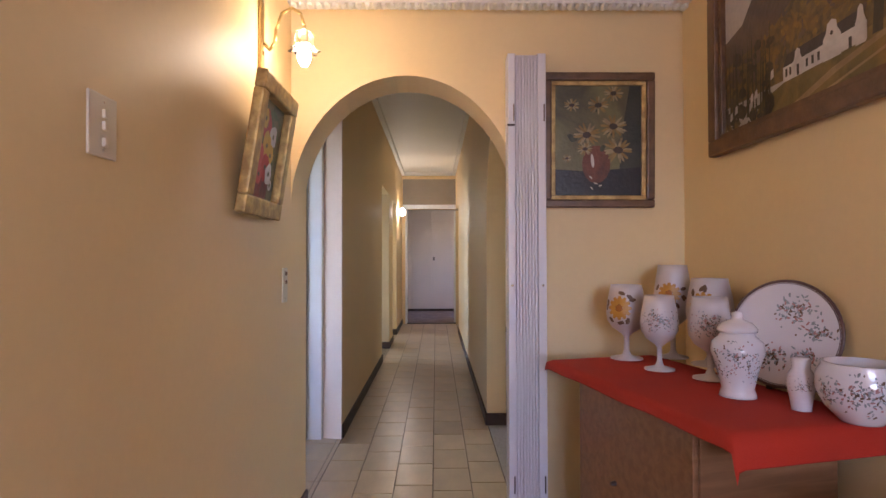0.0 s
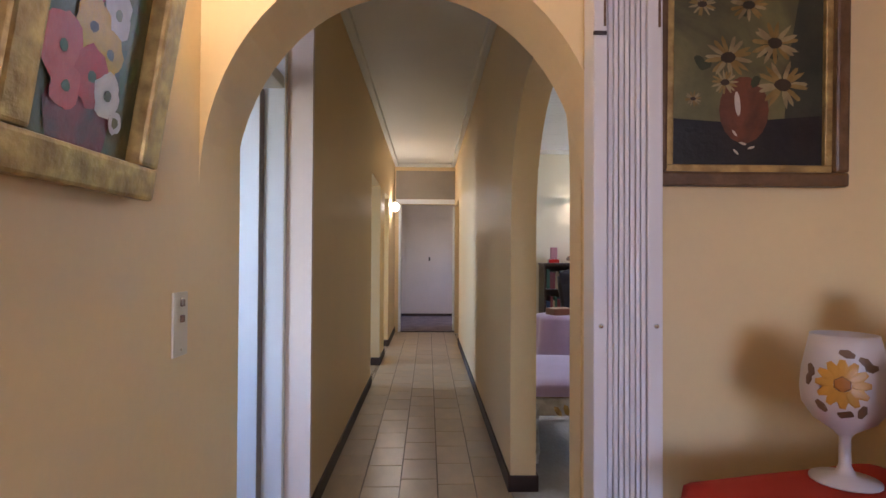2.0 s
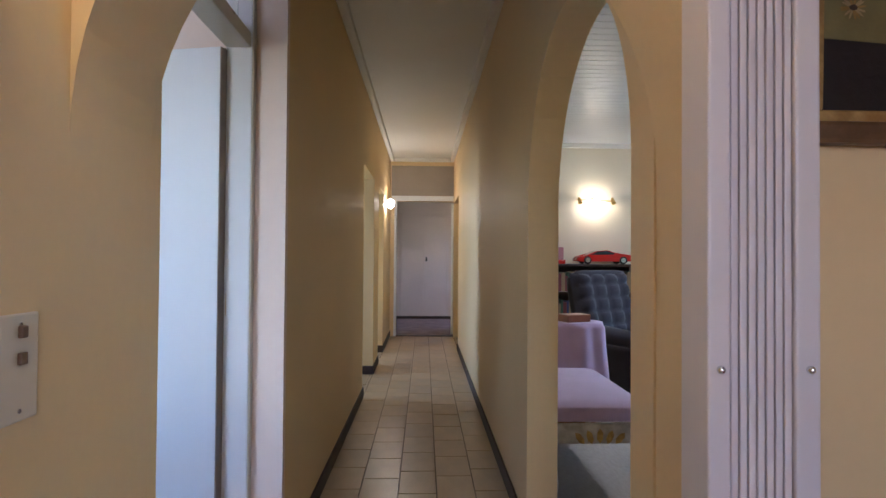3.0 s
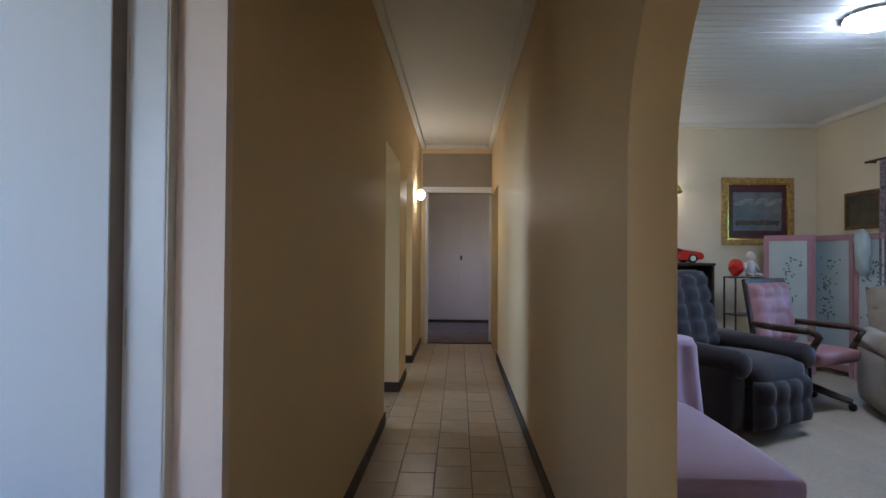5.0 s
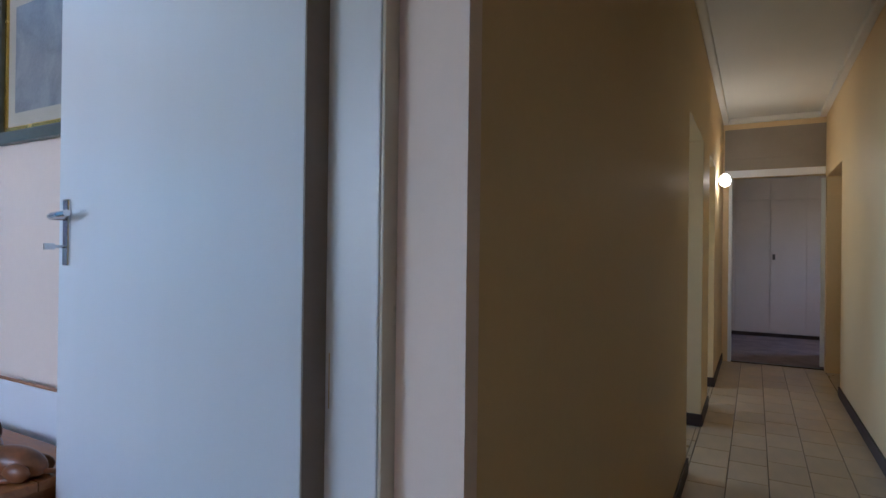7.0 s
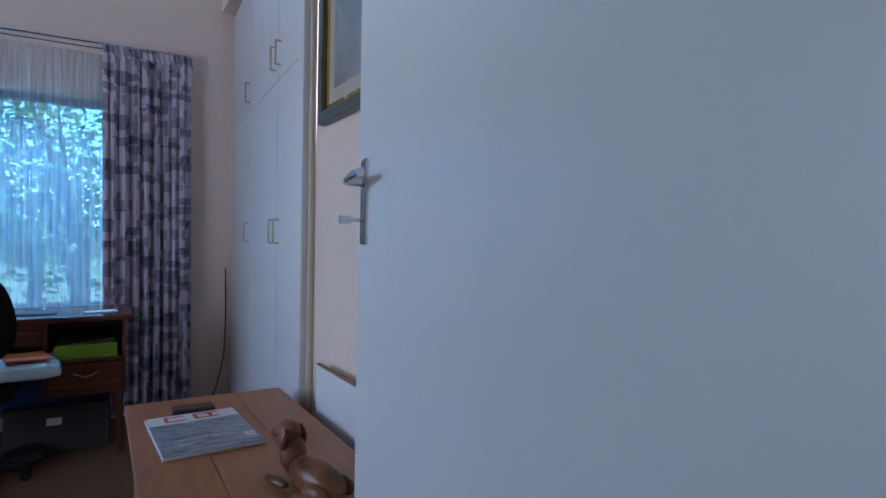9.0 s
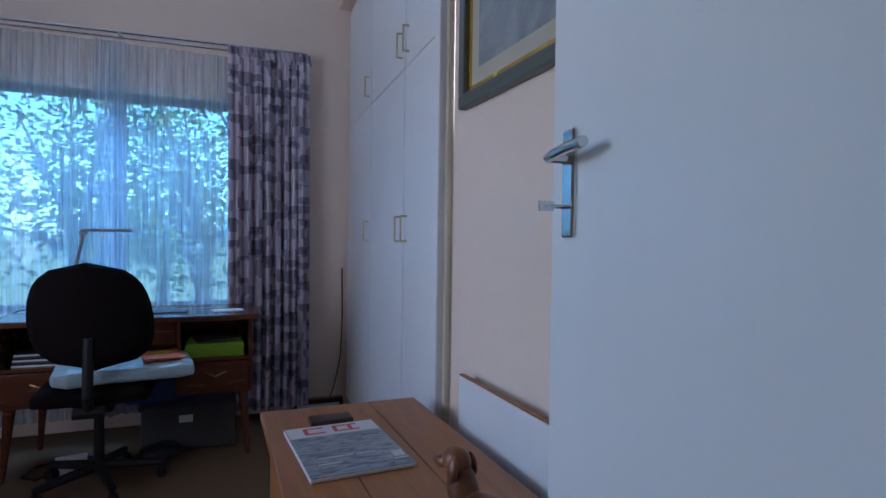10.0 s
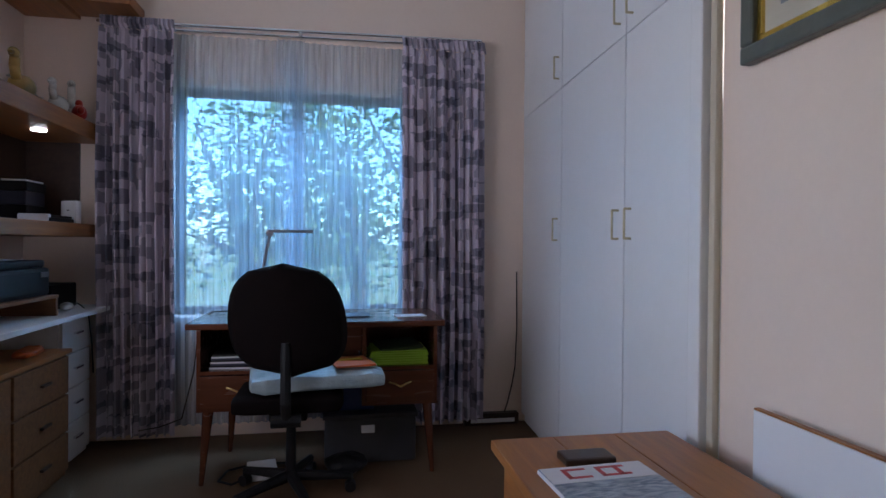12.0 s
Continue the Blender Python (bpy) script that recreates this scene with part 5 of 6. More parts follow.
for i in range(N1 + 1):
    line = []
    for j in range(N2 + 1):
        x = -0.03 + (SL + 0.10) * i / N1
        y = -0.035 + (SD + 0.02) * j / N2
        z = SH + 0.001
        if x > SL + 0.004:
            z -= (x - SL) * 0.95
            x = SL + 0.006 + (x - SL) * 0.25
        if y < -0.004:
            z -= -y * 0.9 * (1 + 0.06 * math.sin(x * 17))
            y = -0.006 + y * 0.2
        if x < -0.004:
            z -= -x * 0.35
        z += 0.0012 * max(0, noise.noise((x * 9, y * 9, 0)))
        line.append(bm.verts.new((x, y, z)))
    gr.append(line)
for a, b in zip(gr[:-1], gr[1:]):
    for j in range(N2):
        bm.faces.new((a[j], b[j], b[j + 1], a[j + 1]))
ret = bmesh.ops.extrude_face_region(bm, geom=list(bm.faces))
bmesh.ops.translate(bm, verts=[v for v in ret["geom"] if isinstance(v, bmesh.types.BMVert)], vec=(0, 0, 0.003))
part("cloth", bm, REDC, cl, smooth=True)
CZ = SH + 0.0055
FROSTED = mat("frosted_white_glass", (0.54, 0.47, 0.46), 0.35, 0.02, 6, 40, 0.01)
AMBERP = mat("painted_amber_centre", (0.36, 0.12, 0.015), 0.4, 0.1, 10, 60, 0.0)
GOLDP = mat("painted_gold_petal", (0.50, 0.24, 0.03), 0.4, 0.1, 10, 60, 0.0)
BROWNP = mat("painted_brown_leaf", (0.14, 0.07, 0.03), 0.4, 0.1, 10, 60, 0.0)
GREYP = mat("painted_grey_green_spray", (0.26, 0.28, 0.29), 0.4, 0.1, 10, 60, 0.0)
ROSEP = mat("painted_dull_rose", (0.42, 0.20, 0.18), 0.4, 0.1, 10, 60, 0.0)
RIMP = mat("dark_brown_rim_paint", (0.10, 0.05, 0.045), 0.3, 0.1, 10, 60, 0.0)


def radius_at(profile, z):
    for (r0, z0), (r1, z1) in zip(profile[:-1], profile[1:]):
        if z0 <= z <= z1 and z1 > z0:
            return r0 + (r1 - r0) * (z - z0) / (z1 - z0)
    return profile[-1][0]


def stick(bm, profile, a, z, su, sv, turn=0.0, lift=0.0006):
    """A small painted patch on the wall of a turned vessel, facing out at angle a."""
    e = 0.004
    r = radius_at(profile, z)
    slope = math.atan2(radius_at(profile, z + e) - radius_at(profile, z - e), 2 * e)
    m = pose(0, 0, 0, 0, 0, math.degrees(a)) @ pose(r + lift, 0, z, 0, math.degrees(slope), 0) @ pose(0, 0, 0, math.degrees(turn), 0, 0)
    bmesh.ops.create_icosphere(bm, subdivisions=1, radius=1, matrix=m @ Matrix.Diagonal((0.0011, su, sv, 1)))


def spray(ob, profile, a0, z0, size, mats, seed, n=14, sunflower=False):
    rnd = random.Random(seed)
    if sunflower:
        bm = bm_new()
        for q in range(12):
            t = 6.2832 * q / 12
            rr = radius_at(profile, z0)
            stick(bm, profile, a0 + size * 0.7 * math.cos(t) / rr, z0 + size * 0.7 * math.sin(t), size * 0.46, size * 0.24, t)
        tagged(part("painted_flower", bm, mats[0], ob), kind="stuff")
        bm = bm_new()
        stick(bm, profile, a0, z0, size * 0.38, size * 0.38, 0, 0.0012)
        for q in range(9):
            t = rnd.random() * 6.28
            rr = radius_at(profile, z0)
            stick(bm, profile, a0 + size * 1.45 * math.cos(t) / rr, z0 + size * 1.35 * math.sin(t), size * 0.36, size * 0.2, rnd.random() * 3)
        tagged(part("painted_leaf", bm, mats[1], ob), kind="stuff")
        bm = bm_new()
        stick(bm, profile, a0, z0, size * 0.34, size * 0.34, 0, 0.0018)
        part("painted_centre", bm, AMBERP, ob)
    else:
        for mi, m in enumerate(mats):
            bm = bm_new()
            for q in range((n if mi == 0 else n // 3) * 2):
                rr = radius_at(profile, z0)
                stick(bm, profile, a0 + max(-1.2, min(1.2, rnd.gauss(0, 0.55))) * size / rr, z0 + max(-0.8, min(0.8, rnd.gauss(0, 0.36))) * size, size * rnd.uniform(0.04, 0.11), size * rnd.uniform(0.02, 0.05), rnd.random() * 3, 0.0006 + 0.0004 * mi)
            tagged(part("painted_spray", bm, m, ob), kind="stuff")


def goblet(x, y, h, rb, sunflower, seed, label, a0):
    g = empty("goblet", label, "goblet", (x, y, CZ), 0, "painted goblets")
    s = h
    prof = [(0.0, 0.0), (rb * 0.80, 0.001), (rb * 0.80, 0.005), (rb * 0.25, 0.014), (rb * 0.14, 0.03), (rb * 0.13, 0.30 * s), (rb * 0.25, 0.34 * s), (rb * 0.70, 0.42 * s), (rb * 0.95, 0.52 * s), (rb * 1.0, 0.62 * s), (rb * 0.96, 0.75 * s), (rb * 0.84, 0.90 * s), (rb * 0.76, s), (rb * 0.73, s), (rb * 0.82, 0.88 * s), (rb * 0.95, 0.62 * s), (rb * 0.6, 0.42 * s), (0.0, 0.37 * s)]
    part("glass", lathe(bm_new(), prof[1:-1], n=36), FROSTED, g, smooth=True)
    p2 = prof[1:13]
    if sunflower:
        spray(g, p2, a0, 0.70 * s, rb * 0.55, (GOLDP, BROWNP), seed, sunflower=True)
    else:
        spray(g, p2, a0, 0.68 * s, rb * 0.75, (GREYP, BROWNP, ROSEP), seed, 46)
        spray(g, p2, a0 + 2.2, 0.68 * s, rb * 0.75, (GREYP, BROWNP, ROSEP), seed + 1, 30)
    return g


TOC = radians(-118)
goblet(0.699, 2.405, 0.273, 0.072, True, 1, "frosted white glass goblet painted with a golden sunflower", TOC - 0.2)
goblet(0.880, 2.425, 0.345, 0.067, True, 2, "tall frosted white goblet painted with a golden sunflower", TOC - 0.1)
goblet(0.945, 2.275, 0.300, 0.077, True, 3, "wide frosted white goblet painted with a golden sunflower", TOC - 0.25)
goblet(0.737, 2.196, 0.247, 0.060, False, 4, "frosted white goblet painted with a grey flower spray", TOC)
goblet(0.835, 2.050, 0.251, 0.064, False, 5, "frosted white goblet painted with a grey flower spray", TOC)


def china(name, label, x, y, prof, sprays, lid=None):
    g = empty(name, label, name.replace("_", " "), (x, y, CZ))
    prof = [(r * 1.12, z * 1.14) for r, z in prof]
    lid = [(r * 1.12, z * 1.14) for r, z in lid] if lid else None
    sprays = [(a, z * 1.14, s * 1.12, n) for a, z, s, n in sprays]
    part("body", lathe(bm_new(), prof, n=36), PORC, g, smooth=True)
    for k, (a, z, s, n) in enumerate(sprays):
        spray(g, prof, a, z, s, (GREYP, ROSEP, BROWNP), 30 + k + int(100 * x), n)
    if lid:
        part("lid", lathe(bm_new(), lid, n=32), PORC, g, smooth=True)
    return g


china("ginger_jar", "white porcelain ginger jar with lid and painted flowers", 0.805, 1.840, [(0.042, 0), (0.040, 0.008), (0.036, 0.02), (0.045, 0.06), (0.060, 0.105), (0.056, 0.128), (0.040, 0.142), (0.038, 0.150)], ((TOC, 0.098, 0.045, 34), (TOC + 0.9, 0.06, 0.03, 16), (TOC - 0.9, 0.06, 0.03, 16)),
      [(0.044, 0.151), (0.045, 0.158), (0.034, 0.172), (0.014, 0.180), (0.012, 0.186), (0.013, 0.194), (0.004, 0.199)])
china("bud_vase", "small white porcelain vase with painted flowers", 0.885, 1.700, [(0.020, 0), (0.020, 0.006), (0.024, 0.03), (0.029, 0.055), (0.026, 0.075), (0.018, 0.088), (0.019, 0.108), (0.016, 0.112)], ((TOC, 0.055, 0.022, 18),))
china("planter_bowl", "white porcelain bowl painted with flowers", 0.955, 1.598, [(0.038, 0), (0.042, 0.005), (0.066, 0.030), (0.080, 0.062), (0.079, 0.092), (0.068, 0.112), (0.070, 0.117), (0.063, 0.117), (0.072, 0.092), (0.072, 0.058), (0.034, 0.010)], ((TOC + 0.1, 0.062, 0.052, 40), (TOC - 0.7, 0.066, 0.045, 24)))
pl = empty("display_plate", "white porcelain plate with flowers and a dark rim, standing upright", "plate")
pl.matrix_world = pose(0.968, 1.888, CZ + 0.158, 78, 0, -58) @ Matrix.Scale(1.07, 4)
prof = [(0.07, -0.006), (0.085, 0.0), (0.110, 0.004), (0.137, 0.014), (0.139, 0.018), (0.134, 0.018), (0.108, 0.010), (0.085, 0.005), (0.0001, 0.004)]
part("plate", lathe(bm_new(), prof, n=48), PORC, pl, smooth=True)
bm = bm_new()
lathe(bm, [(0.1300, 0.0185), (0.1372, 0.0135), (0.1405, 0.0150), (0.1405, 0.0190), (0.1372, 0.0200), (0.1330, 0.0190)], n=48, caps=False)
part("rim", bm, RIMP, pl, smooth=True)
rnd = random.Random(5)
for mi, m in enumerate((GREYP, ROSEP, BROWNP)):
    bm = bm_new()
    for cx, cy, sp, cnt in ((0.02, 0.065, 0.045, 30), (0.075, 0.01, 0.035, 20), (-0.035, -0.06, 0.045, 30), (0.06, -0.05, 0.03, 14)):
        for q in range((cnt if mi == 0 else cnt // 3) * 2):
            px, py = cx + rnd.gauss(0, 0.55) * sp, cy + rnd.gauss(0, 0.34) * sp
            rr = math.hypot(px, py)
            if rr < 0.128:
                z = 0.005 if rr < 0.085 else 0.005 + (rr - 0.085) * 0.27
                bmesh.ops.create_icosphere(bm, subdivisions=1, radius=1, matrix=pose(px, py, z + 0.0004 * mi, 0, 0, rnd.random() * 180) @ Matrix.Diagonal((0.008 * rnd.uniform(0.3, 1), 0.0026, 0.0012, 1)))
    tagged(part("painted_spray", bm, m, pl), kind="stuff")
ps = empty("plate_stand", "small dark wooden easel holding the plate", "plate stand", (0.98, 1.893, CZ), -58)
part("foot", box(bm_new(), -0.05, -0.035, -0.03, 0.07, 0.0, 0.012, 0.002), DARKW, ps)
part("foot", box(bm_new(), 0.035, 0.05, -0.03, 0.07, 0.0, 0.012, 0.002), DARKW, ps)
part("upright", box(bm_new(), -0.05, 0.05, 0.045, 0.056, 0.0125, 0.16, 0.003), DARKW, ps)
PINK = mat("dusty_pink_upholstery", (0.48, 0.20, 0.21), 0.8, 0.08, 6, 160, 0.08, sheen=0.2)
sk2 = empty("pink_stool", "dusty pink upholstered stool beside the sideboard", "stool", (0.90, 1.20, 0.0), -13)
bm = bm_new()
pillow(bm, -0.20, 0.12, -0.17, 0.17, 0.56, 0.655, 0.03, 0.012)
part("seat", bm, PINK, sk2, smooth=True)
for x in (-0.16, 0.08):
    for y in (-0.13, 0.13):
        part("leg", tube(bm_new(), (x, y, 0.002), (x, y, 0.565), 0.014, 0.02, 10), DARKW, sk2)

# ================= corridor =================
sc2 = empty("wall_sconce", "lit white glass globe lamp on the corridor wall", "wall lamp", (XL, 9.395, 1.92))
bm = bm_new()
tube(bm, (0.0005, 0, 0), (0.012, 0, 0), 0.045, 0.045, 20)
part("backplate", bm, BRASS, sc2)
bm = bm_new()
blob(bm, (0.062, 0, 0), (0.050, 0.055, 0.062), sub=3)
gb = part("globe", bm, glow("lit_opal_glass", (1.0, 0.90, 0.72), 4.0), sc2, smooth=True)
gb.visible_shadow = False

# end doorway: frame, boarded fanlight, open leaf
ed = empty("door_frame", "white painted door frame with a boarded panel over it", "door frame", kind="structure")
part("jamb", box(bm_new(), -0.555, -0.52, YE - 0.012, YE + 0.14, 0.0, 2.06, 0.003), WHITE, ed)
part("jamb", box(bm_new(), 0.365, 0.40, YE - 0.012, YE + 0.14, 0.0, 2.06, 0.003), WHITE, ed)
part("head", box(bm_new(), -0.60, 0.349, YE - 0.016, YE - 0.001, 2.062, 2.14, 0.004), WHITE, ed)
BOARD = mat("grey_brown_hardboard", (0.33, 0.28, 0.22), 0.7, 0.04, 4, 60, 0.03)
part("panel", box(bm_new(), -0.60, 0.349, YE - 0.010, YE - 0.001, 2.142, 2.60, 0.002), BOARD, ed)
part("rail", box(bm_new(), -0.60, 0.349, YE - 0.018, YE - 0.0105, 2.26, 2.285, 0.002), BOARD, ed)
part("threshold", box(bm_new(), -0.555, 0.40, YE - 0.01, YE + 0.06, 0.001, 0.012, 0.003), DARKW, ed)
d2 = empty("door", "cream painted flush door standing open into the far room", "door", (0.362, YE + 0.142, 0.0), 84, kind="structure")
part("leaf", box(bm_new(), 0.0, 0.82, 0.0, 0.04, 0.012, 2.04, 0.003), CEIL, d2)
part("handle", box(bm_new(), 0.74, 0.775, 0.0405, 0.048, 0.95, 1.12, 0.003), CHROME, d2)
wd = empty("wardrobe", "pale pinkish white wardrobe with tall doors and a keyhole", "wardrobe", (-0.175, 12.8, 0.0))
WARD = mat("pale_pinkish_white_paint", (0.62, 0.50, 0.45), 0.5, 0.03, 2, 30, 0.02)
part("carcass", box(bm_new(), -0.85, 0.85, 0.021, 0.58, 0.06, 2.6), WARD, wd)
part("plinth", box(bm_new(), -0.85, 0.85, 0.05, 0.58, 0.004, 0.0595), DARKW, wd)
for a, b in ((-0.83, -0.372), (-0.368, 0.072), (0.076, 0.52), (0.524, 0.83)):
    dd = part("door", box(bm_new(), a, b, 0.0, 0.02, 0.065, 1.99, 0.003), WARD, wd)
    part("top_door", box(bm_new(), a, b, 0.0, 0.02, 2.01, 2.58, 0.003), WARD, wd)
    if a == 0.076:
        part("key_plate", box(bm_new(), a + 0.03, a + 0.065, -0.006, -0.0005, 1.13, 1.21, 0.002), DARKW, dd)

# ================= living room =================
def quilt(bm, x0, x1, z0, z1, y, nx, nz, depth, th):
    """A buttoned, padded panel in the plane x-z, bulging towards -y."""
    N, M = nx * 6, nz * 6
    g = []
    for j in range(M + 1):
        line = []
        for i in range(N + 1):
            u, v = i / N, j / M
            b = abs(math.sin(u * nx * math.pi + (v * nz * 0.5) % 1 * 0)) ** 0.5 * abs(math.sin(v * nz * math.pi)) ** 0.5
            edge = min(1, 8 * u, 8 * (1 - u), 8 * v, 8 * (1 - v)) ** 0.5
            line.append(bm.verts.new((x0 + (x1 - x0) * u, y - (th * edge + depth * b), z0 + (z1 - z0) * v)))
        g.append(line)
    for a, b in zip(g[:-1], g[1:]):
        for i in range(N):
            bm.faces.new((a[i], a[i + 1], b[i + 1], b[i]))
    back = [g[0][0], g[0][-1], g[-1][-1], g[-1][0]]
    bv = [bm.verts.new((v.co.x, y, v.co.z)) for v in back]
    bm.faces.new(bv[::-1])
    edges = ([v for v in g[0]], [l[-1] for l in g], [v for v in g[-1]][::-1], [l[0] for l in g][::-1])
    for k, run in enumerate(edges):
        bm.faces.new([bv[k]] + run + [bv[(k + 1) % 4]])
    return bm


def recliner(label, place, rz, w, material, nx, nz, hb):
    r = empty("recliner", label, "armchair", (*place, 0.004), rz)
    hw = w / 2
    bm = bm_new()
    pillow(bm, -hw + 0.17, hw - 0.17, -0.46, 0.22, 0.10, 0.36, 0.05, 0.0)
    part("base", bm, material, r, smooth=True)
    bm = bm_new()
    pillow(bm, -hw + 0.17, hw - 0.17, -0.50, 0.20, 0.33, 0.50, 0.07, 0.035)
    part("seat_cushion", bm, material, r, smooth=True)
    bm = bm_new()
    quilt(bm, -hw + 0.17, hw - 0.17, 0.08, 0.40, -0.47, nx, 2, 0.03, 0.06)
    part("footrest", bm, material, r, smooth=True)
    for s in (-1, 1):
        bm = bm_new()
        x = s * (hw - 0.10)
        pillow(bm, x - 0.10, x + 0.10, -0.42, 0.30, 0.05, 0.48, 0.05, 0.0)
        tube(bm, (x, -0.44, 0.50), (x, 0.30, 0.54), 0.088, 0.095, 16)
        blob(bm, (x, -0.44, 0.50), (0.088, 0.05, 0.088), sub=2)
        part("armrest", bm, material, r, smooth=True)
    bm = bm_new()
    quilt(bm, -hw + 0.10, hw - 0.10, 0.0, hb - 0.42, 0.0, nx, nz, 0.035, 0.10)
    bk = part("backrest", bm, material, r, smooth=True)
    bk.matrix_basis = pose(0, 0.26, 0.44, -14, 0, 0)
    bm = bm_new()
    pillow(bm, -hw + 0.12, hw - 0.12, -0.07, 0.05, hb - 0.62, hb - 0.40, 0.05, 0.0)
    hd2 = part("head_cushion", bm, material, r, smooth=True)
    hd2.matrix_basis = pose(0, 0.24, 0.44, -14, 0, 0)
    bm = bm_new()
    pillow(bm, -hw + 0.12, hw - 0.12, 0.002, 0.11, -0.30, hb - 0.44, 0.05, 0.0)
    sh = part("back_shell", bm, material, r, smooth=True)
    sh.matrix_basis = pose(0, 0.26, 0.44, -14, 0, 0)
    return r


SUEDE = mat("charcoal_velour", (0.019, 0.014, 0.024), 0.85, 0.2, 7, 120, 0.1, sheen=0.15)
CREAML = mat("beige_suede", (0.26, 0.215, 0.17), 0.8, 0.12, 6, 120, 0.08, sheen=0.3)
recliner("charcoal velour buttoned recliner armchair", (1.79, 6.93), 30, 0.92, SUEDE, 4, 5, 1.06)
recliner("beige suede padded recliner armchair", (3.52, 7.02), -20, 0.98, CREAML, 2, 3, 0.94)

# bench with lilac cushion
LILAC = mat("lilac_velvet", (0.50, 0.36, 0.58), 0.75, 0.06, 5, 160, 0.06, sheen=0.4)
BWHITE = mat("distressed_white_paint", (0.60, 0.57, 0.53), 0.55, 0.12, 16, 60, 0.06, second=(0.36, 0.32, 0.28))
bn = empty("bench", "white carved bench with a padded lilac velvet seat", "bench", (0.775, 5.09, 0.005), 0)
bm = bm_new()
pillow(bm, -0.26, 0.26, -0.50, 0.50, 0.385, 0.475, 0.035, 0.03, 8)
part("seat_cushion", bm, LILAC, bn, smooth=True)
for x0, x1, y0, y1 in ((-0.24, 0.24, -0.485, -0.465), (-0.24, 0.24, 0.465, 0.485), (-0.245, -0.225, -0.465, 0.465), (0.225, 0.245, -0.465, 0.465)):
    part("apron", box(bm_new(), x0, x1, y0, y1, 0.285, 0.384, 0.006), BWHITE, bn)
bm = bm_new()
for x in (-0.10, -0.05, 0.0, 0.05, 0.10):
    blob(bm, (x, -0.488, 0.325 - 0.012 * abs(x) * 10), (0.018, 0.008, 0.036), (0, x * 400, 0), 1)
part("carving", bm, GILT, bn)
bm = bm_new()
for y in (-0.12, -0.06, 0.0, 0.06, 0.12):
    blob(bm, (0.248, y, 0.325), (0.008, 0.020, 0.034), (y * 300, 0, 0), 1)
part("carving", bm, GILT, bn)
for x in (-0.22, 0.22):
    for y in (-0.45, 0.45):
        bm = bm_new()
        sx, sy = (1 if x > 0 else -1), (1 if y > 0 else -1)
        pts = [(x, y, 0.36), (x + 0.02 * sx, y + 0.02 * sy, 0.27), (x + 0.005 * sx, y + 0.005 * sy, 0.16), (x - 0.012 * sx, y - 0.012 * sy, 0.07), (x + 0.01 * sx, y + 0.01 * sy, 0.015)]
        for (a, b), (r0, r1) in zip(zip(pts[:-1], pts[1:]), ((0.035, 0.034), (0.034, 0.022), (0.022, 0.016), (0.016, 0.022))):
            tube(bm, a, b, r0, r1, 10)
        blob(bm, (pts[-1][0], pts[-1][1], 0.016), (0.028, 0.028, 0.016), sub=1)
        part("leg", bm, BWHITE, bn, smooth=True)

# small round table under a lilac throw
rt2 = empty("round_table", "small brown round-topped table", "table", (1.03, 6.02, 0.005))
part("top", lathe(bm_new(), [(0.19, 0.70), (0.20, 0.712), (0.19, 0.725)]), OAKX, rt2)
part("column", tube(bm_new(), (0, 0, 0.02), (0, 0, 0.70), 0.03, 0.025, 12), OAKX, rt2)
part("foot", lathe(bm_new(), [(0.16, 0.0), (0.15, 0.02), (0.04, 0.03)]), OAKX, rt2)
th = empty("throw", "lilac cloth hanging over the small round table", "cloth", (1.03, 6.02, 0.0))
bm = bm_new()
n = 72
rings = []
for r, z in ((0.0, 0.7325), (0.12, 0.7325), (0.205, 0.731), (0.215, 0.70), (0.225, 0.55), (0.24, 0.42), (0.25, 0.32)):
    rings.append([bm.verts.new(((r + 0.016 * math.sin(7 * a) * (1 if z < 0.71 else 0)) * math.cos(a), (r + 0.016 * math.sin(7 * a) * (1 if z < 0.71 else 0)) * math.sin(a), z)) for a in (6.2832 * k / n for k in range(n))])
for p, q in zip(rings[:-1], rings[1:]):
    for k in range(n):
        bm.faces.new((p[k], p[(k + 1) % n], q[(k + 1) % n], q[k]))
part("cloth", bm, LILAC, th, smooth=True)
bx = empty("wooden_box", "reddish brown wooden box on the lilac cloth", "box", (1.02, 6.0, 0.7335), 20)
part("box", box(bm_new(), -0.10, 0.10, -0.07, 0.07, 0, 0.055, 0.008), mat("red_brown_wood", (0.22, 0.07, 0.035), 0.35, 0.1, 5, 50, 0.03), bx)

# bookcase with model car
bc = empty("bookcase", "dark wooden low bookcase against the wall", "bookcase", (2.05, 8.99, 0.005))
BW = 0.58
part("side", box(bm_new(), -BW, -BW + 0.025, -0.18, 0.18, 0, 1.10), DARKW, bc)
part("side", box(bm_new(), BW - 0.025, BW, -0.18, 0.18, 0, 1.10), DARKW, bc)
for z in (0.04, 0.40, 0.76):
    part("shelf", box(bm_new(), -BW + 0.026, BW - 0.026, -0.17, 0.17, z, z + 0.022), DARKW, bc)
part("top", box(bm_new(), -BW - 0.01, BW + 0.01, -0.19, 0.18, 1.101, 1.13, 0.004), DARKW, bc)
part("back_panel", box(bm_new(), -BW + 0.026, BW - 0.026, 0.172, 0.18, 0.0, 1.10), DARKW, bc)
rnd = random.Random(11)
BOOKM = [mat("book_cloth_" + n_, c_, 0.7, 0.08, 6, 80, 0.04) for n_, c_ in (("maroon", (0.16, 0.03, 0.03)), ("navy", (0.03, 0.05, 0.12)), ("green", (0.04, 0.09, 0.05)), ("tan", (0.30, 0.20, 0.10)))]
